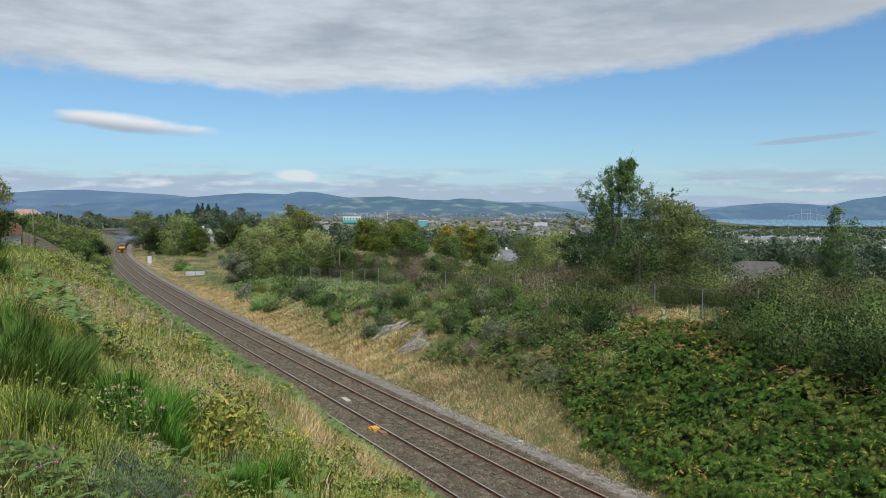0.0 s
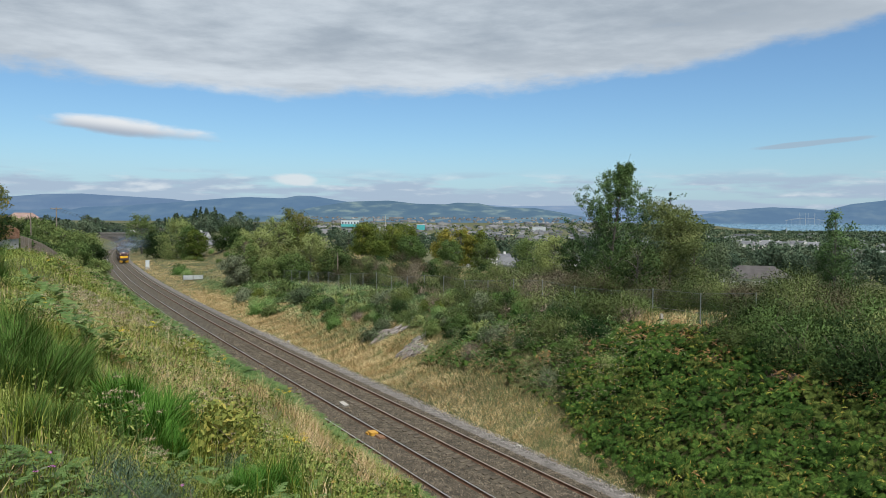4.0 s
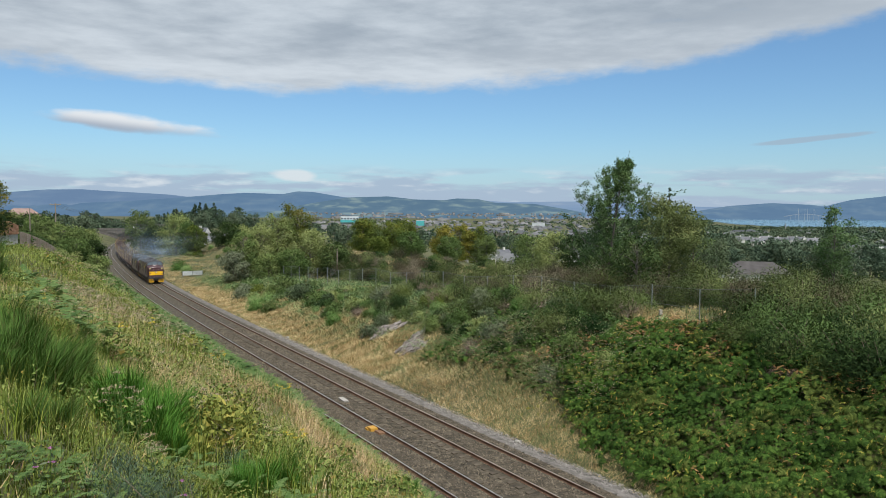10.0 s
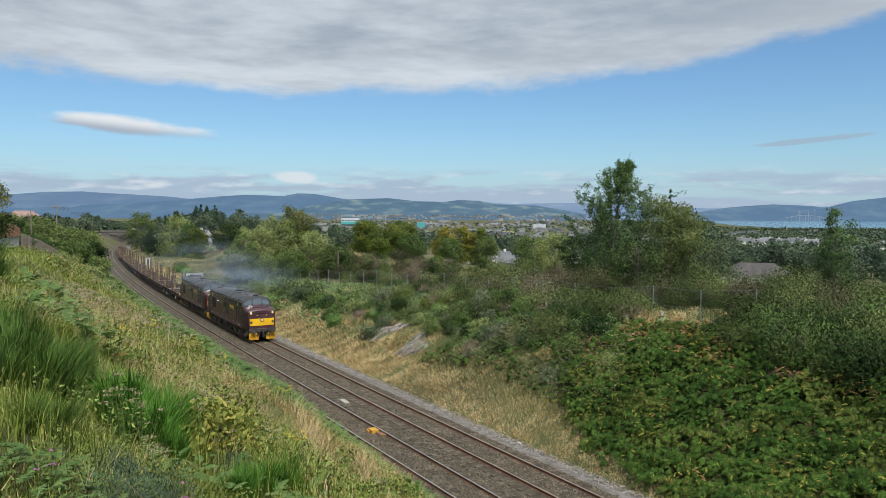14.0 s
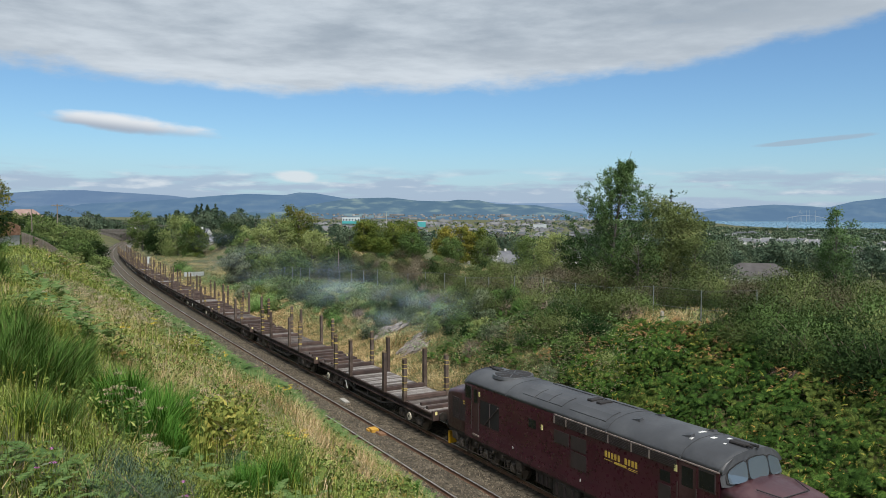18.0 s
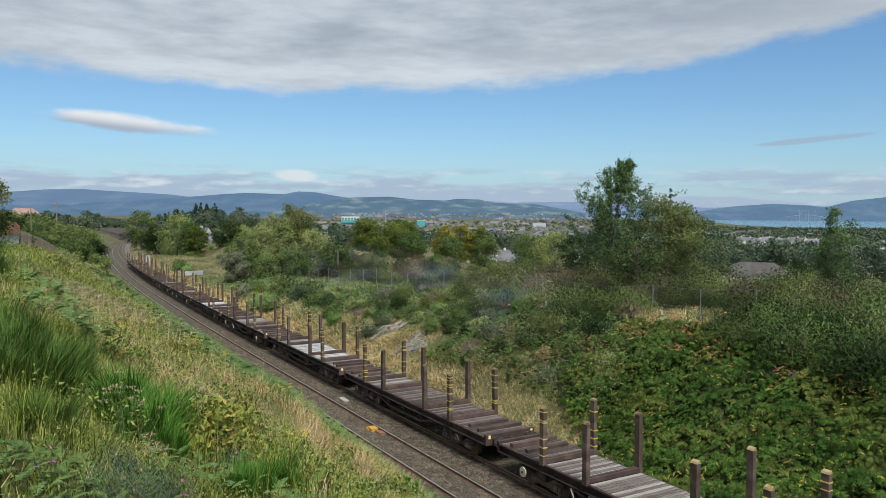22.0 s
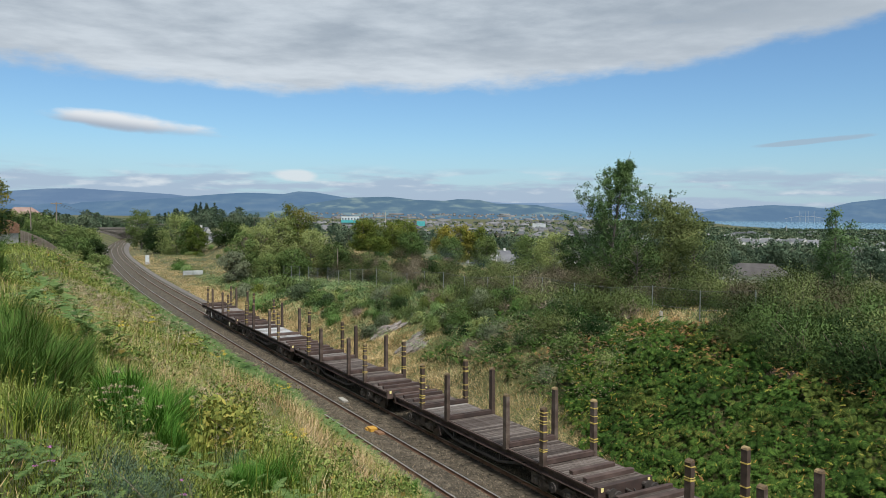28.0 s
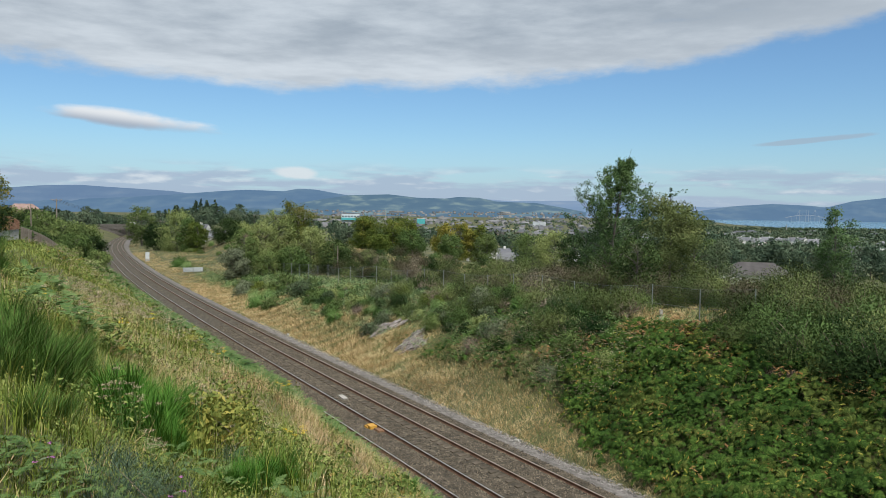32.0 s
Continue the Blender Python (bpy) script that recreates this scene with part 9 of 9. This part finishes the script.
    for a0, d0, hgt in ((-0.076, 1500, 36), (0.47, 1500, 16), (0.43, 480, 12)):
        x, y = a0 * d0, d0
        c = tagged(new("chimney_stack"), "thin distant chimney stack", "chimney")
        bm = bmesh.new()
        rod(bm, (0, 0, -4), (0, 0, hgt), 0.9 if d0 > 600 else 0.2, 0.6 if d0 > 600 else 0.15, 8)
        part("shaft", bm, CONCRETE, c)
        put(c, x, y, float(ground_xy([x], [y])[0]))
    # the firth
    ang = np.arctan(np.linspace(0.255, 1.2, 40))
    ins = np.interp(np.tan(ang), [0.255, 0.36, 0.40, 0.46, 0.52, 1.2], [3500, 3300, 2350, 1950, 1750, 1600])
    V = [(math.tan(t) * r, r, VALLEY + 0.6) for t, r in zip(ang, ins)] + [(math.tan(t) * 4300, 4300, VALLEY + 0.6) for t in ang]
    k = len(ang)
    w = new("water", np_mesh("water", V, np.array([(i, i + 1, k + i + 1, k + i) for i in range(k - 1)]), mat("firth_water", [(0.05, 0.13, 0.20), (0.07, 0.17, 0.25)], 0.25, scale=0.01, fine=0.08, bump=0.1, depth=0.5)))
    tagged(w, "calm blue water of a wide firth", "water", kind="structure")
    # cable-stayed bridge across the firth
    # haze over the water is mixed into this dim grey-blue steel colour
    steel = mat("hazy_bridge_steel", [(0.30, 0.34, 0.38), (0.40, 0.44, 0.48)], 0.8, scale=0.1, fine=1, bump=0)
    br = tagged(new("cable_stayed_bridge"), "pale cable-stayed road bridge far off across the firth", "bridge")
    D = 3600
    px = [0.487 * D, 0.491 * D, 0.504 * D, 0.508 * D]
    py = [D, D - 60, D + 60, D]
    for x, y in zip(px, py):
        bm = bmesh.new()
        rod(bm, (x, y, VALLEY - 2), (x, y, 32), 0.8, 0.5, 6)
        part("pylon", bm, steel, br)
    bm = bmesh.new()
    prev = None
    for u in np.linspace(0, 1, 24):
        q = Vector(((0.468 + 0.055 * u) * D, D, -6 + 13 * math.sin(u * math.pi)))
        if prev:
            rod(bm, prev, q, 0.9, n=4)
        prev = q
    part("deck", bm, steel, br)["kind"] = "stuff"
    for u in np.linspace(0.04, 0.96, 9):
        bm = bmesh.new()
        x = (0.468 + 0.055 * u) * D
        rod(bm, (x, D, VALLEY - 2), (x, D, -6 + 13 * math.sin(u * math.pi)), 0.45, n=5)
        part("pier", bm, steel, br)
    bm = bmesh.new()
    for x in (px[0], px[3]):
        for k in (-3, -2, -1, 1, 2, 3):
            rod(bm, (x, D, 33), (x + k * 6, D, 5), 0.10, n=3)
    part("stay_cables", bm, steel, br)

    # ridges of hills, one behind the other
    def ridge(name, label, D, prof, material, rough, foot, seed, depth=420):
        aa = np.linspace(prof[0][0], prof[-1][0], 260)
        top = np.interp(aa, [p[0] for p in prof], [p[1] for p in prof]) * D
        r = np.random.RandomState(seed)
        for f in (3, 7, 17, 41):
            top = top + np.sin(aa * 2 * np.pi * f / (aa[-1] - aa[0]) * 1.7 + r.uniform(0, 6)) * rough * D / f
        rows = 22
        V = []
        for j in range(rows):
            u = j / (rows - 1)
            dist = D - depth + depth * u
            lift = u ** 0.8
            zz = foot + (top + 10.66 - foot) * lift
            zz = zz + (wave(aa * D, np.full_like(aa, dist * 1.7), 260, seed) * 0.03 + wave(aa * D, np.full_like(aa, dist), 90, seed + 1) * 0.015) * D * 0.06 * np.sin(u * np.pi)
            V.append(np.stack([aa * dist, np.full_like(aa, dist), zz], -1))
        V = np.concatenate(V)
        m_ = len(aa)
        i = (np.arange(rows - 1)[:, None] * m_ + np.arange(m_ - 1)).ravel()
        o = new(name, np_mesh(name, V, np.stack([i, i + 1, i + m_ + 1, i + m_], -1), material, True))
        tagged(o, label, "hills", kind="structure")

    e = lambda px_, py_: ((px_ - 784) / 1300, (376 - py_) / 1300)
    # distance haze is painted on: dark hill colours with blue emission over them
    pale = far_mat("hazed_far_hills", (0.03, 0.04, 0.055), (0.04, 0.05, 0.065), (0.075, 0.075, 0.075), (0.15, 0.235, 0.365), 0.004)
    blue = far_mat("hazed_wooded_hills", (0.012, 0.020, 0.030), (0.020, 0.030, 0.038), (0.040, 0.050, 0.05), (0.092, 0.165, 0.268), 0.006)
    green = far_mat("hazed_hills_with_fields", (0.010, 0.018, 0.020), (0.020, 0.030, 0.028), (0.085, 0.10, 0.066), (0.085, 0.150, 0.230), 0.009)
    moor = far_mat("hazed_moorland", (0.016, 0.022, 0.034), (0.026, 0.034, 0.044), (0.050, 0.054, 0.058), (0.112, 0.186, 0.300), 0.004)
    ridge("backdrop_far_hills", "faint hazy blue hills on the horizon", 4850, [e(200, 384), e(600, 372), e(760, 366), e(860, 356), e(900, 359), e(1040, 357), e(1130, 360), e(1250, 366), e(1420, 362), e(1620, 362)], pale, 0.0003, VALLEY, 1)
    ridge("backdrop_moorland", "heather moorland on the horizon, blue with haze", 4800, [e(-160, 350), e(30, 345), e(90, 341), e(150, 340), e(215, 344), e(310, 349), e(335, 352), e(420, 350), e(520, 356), e(700, 366)], moor, 0.0004, VALLEY, 2)
    ridge("backdrop_blue_hills", "wooded hazy blue hills beyond the town", 4550, [e(-250, 374), e(60, 368), e(150, 364), e(240, 360), e(310, 355), e(345, 352), e(400, 347), e(440, 345), e(505, 347), e(530, 342), e(560, 343), e(610, 351), e(660, 357), e(700, 366), e(900, 380)], blue, 0.0004, VALLEY, 3)
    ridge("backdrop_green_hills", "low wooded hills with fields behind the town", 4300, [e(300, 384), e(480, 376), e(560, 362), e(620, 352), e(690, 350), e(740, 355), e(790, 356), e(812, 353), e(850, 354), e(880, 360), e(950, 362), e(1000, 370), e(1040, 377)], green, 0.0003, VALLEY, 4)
    ridge("backdrop_firth_shore", "wooded hazy blue hills on the far shore of the firth", 4500, [e(1150, 380), e(1230, 374), e(1290, 364), e(1370, 358), e(1440, 361), e(1480, 366), e(1530, 366), e(1700, 364)], blue, 0.0003, VALLEY, 5)
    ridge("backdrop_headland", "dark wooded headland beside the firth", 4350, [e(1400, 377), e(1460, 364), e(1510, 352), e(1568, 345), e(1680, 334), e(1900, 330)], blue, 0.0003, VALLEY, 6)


make_distance()

# ---- exhaust smoke ----
def smoke_mat(name, most):
    """Thin smoke: thickest in the middle of a veil, breaking up towards its rim."""
    ma = bpy.data.materials.new(name)
    ma.use_nodes = True
    nt = ma.node_tree
    nt.nodes.clear()
    add, link = nt.nodes.new, nt.links.new
    coord, n = add("ShaderNodeTexCoord"), add("ShaderNodeTexNoise")
    n.inputs["Scale"].default_value, n.inputs["Detail"].default_value = 2.6, 6
    info, off = add("ShaderNodeObjectInfo"), add("ShaderNodeVectorMath")
    off.operation = "ADD"
    link(coord.outputs["Generated"], off.inputs[0]), link(info.outputs["Random"], off.inputs[1])
    link(off.outputs[0], n.inputs["Vector"])
    ramp = add("ShaderNodeMapRange")
    link(n.outputs["Fac"], ramp.inputs[0])
    ramp.inputs[1].default_value, ramp.inputs[2].default_value = 0.28, 0.85
    ramp.inputs[3].default_value, ramp.inputs[4].default_value = 0.0, most
    mp, ball, rim = add("ShaderNodeMapping"), add("ShaderNodeTexGradient"), add("ShaderNodeMath")
    mp.inputs["Location"].default_value, mp.inputs["Scale"].default_value = (-1, 0, -1), (2, 0, 2)
    ball.gradient_type = "QUADRATIC_SPHERE"
    link(coord.outputs["Generated"], mp.inputs[0]), link(mp.outputs[0], ball.inputs[0])
    rim.operation = "MULTIPLY"
    link(ball.outputs["Fac"], rim.inputs[0]), link(ramp.outputs[0], rim.inputs[1])
    df, tr, mx, out = add("ShaderNodeBsdfDiffuse"), add("ShaderNodeBsdfTransparent"), add("ShaderNodeMixShader"), add("ShaderNodeOutputMaterial")
    df.inputs["Color"].default_value = (0.20, 0.26, 0.34, 1)
    link(rim.outputs[0], mx.inputs[0]), link(tr.outputs[0], mx.inputs[1]), link(df.outputs[0], mx.inputs[2]), link(mx.outputs[0], out.inputs[0])
    return ma


SMOKE, HAZE = smoke_mat("exhaust_smoke", 0.8), smoke_mat("thin_exhaust_haze", 0.38)


def make_puff(seed, rx, rz, material, veils):
    """Curled veils of almost clear smoke."""
    rs = np.random.RandomState(seed)
    root = tagged(new("smoke_puff"), "thin blue-grey diesel exhaust smoke drifting behind the locomotives", "smoke", "exhaust smoke")
    for k in range(veils):
        bm = bmesh.new()
        bmesh.ops.create_grid(bm, x_segments=22, y_segments=14, size=1.0)
        for v in bm.verts:
            x, z = v.co.x, v.co.y
            v.co = Vector((x * rx, rx * (0.35 * noise.noise(Vector((x * 1.6, z * 1.6, seed + 3.1 * k))) - 0.3 * x * x), z * rz))
        bmesh.ops.translate(bm, vec=(rs.normal(0, 0.2) * rx, k * 1.5, rs.normal(0, 0.12) * rz), verts=bm.verts)
        w = part("wisp", bm, material, root, smooth=True)
        w.visible_shadow = False
    return root


PUFFS = [make_puff(700 + k, (5.5, 7.0, 9.0, 13.0, 16.0)[k], (2.6, 3.2, 4.0, 4.6, 5.4)[k], SMOKE if k < 2 else HAZE, 2 if k < 2 else 1) for k in range(5)]

# ---- what moves ----
def train_front(t):
    """Where the leading coupling is, along the railway."""
    u = (t - 16) / 16
    return -6.984 * u ** 4 + 12.006 * u ** 3 - 6.977 * u ** 2 - 290.644 * u + 29.727


def on_track(s, half):
    """The pose of a vehicle with its middle at s, standing on two bogies; its front looks along -y."""
    a, b = rail_point(s - half, 0.0), rail_point(s + half, 0.0)
    mid, d = Vector((a + b) / 2), Vector(b - a).normalized()
    side = d.cross(Vector((0, 0, 1))).normalized()
    up = side.cross(d)
    m = Matrix((side, d, up)).transposed().to_4x4()
    m.translation = mid
    return m


def motions():
    times = [k * 0.5 for k in range(65)]
    for k, ob in enumerate(LOCOS + WAGONS):
        off = LOCO_LEN * (k + 0.5) - 0.47 if k < 2 else LOCO_LEN * 2 + WAGON_LEN * (k - 1.5)
        half = 5.64 if k < 2 else 5.5
        walk(ob, [(t, on_track(train_front(t) + off, half)) for t in times])
    # smoke follows the locomotives, then hangs in the air and drifts over the far bank into the valley
    for k, ob in enumerate(PUFFS):
        rows = []
        for j in range(33):
            t = float(j)
            here, hang = train_front(t) + 9 + 8.0 * k, 45 + 17.0 * k + 2.0 * k * k
            late = max(0.0, hang - here) / 18
            side = 0.3 + 0.4 * k + 1.1 * late + 0.16 * late * late
            p = rail_point(max(here, hang), side, 5.2 + 0.35 * k - 0.02 * late * late)
            rows.append((t, pose(p[0], p[1], p[2], 0, 0, 26 + 5 * k - 0.5 * t)))
        walk(ob, rows)


motions()
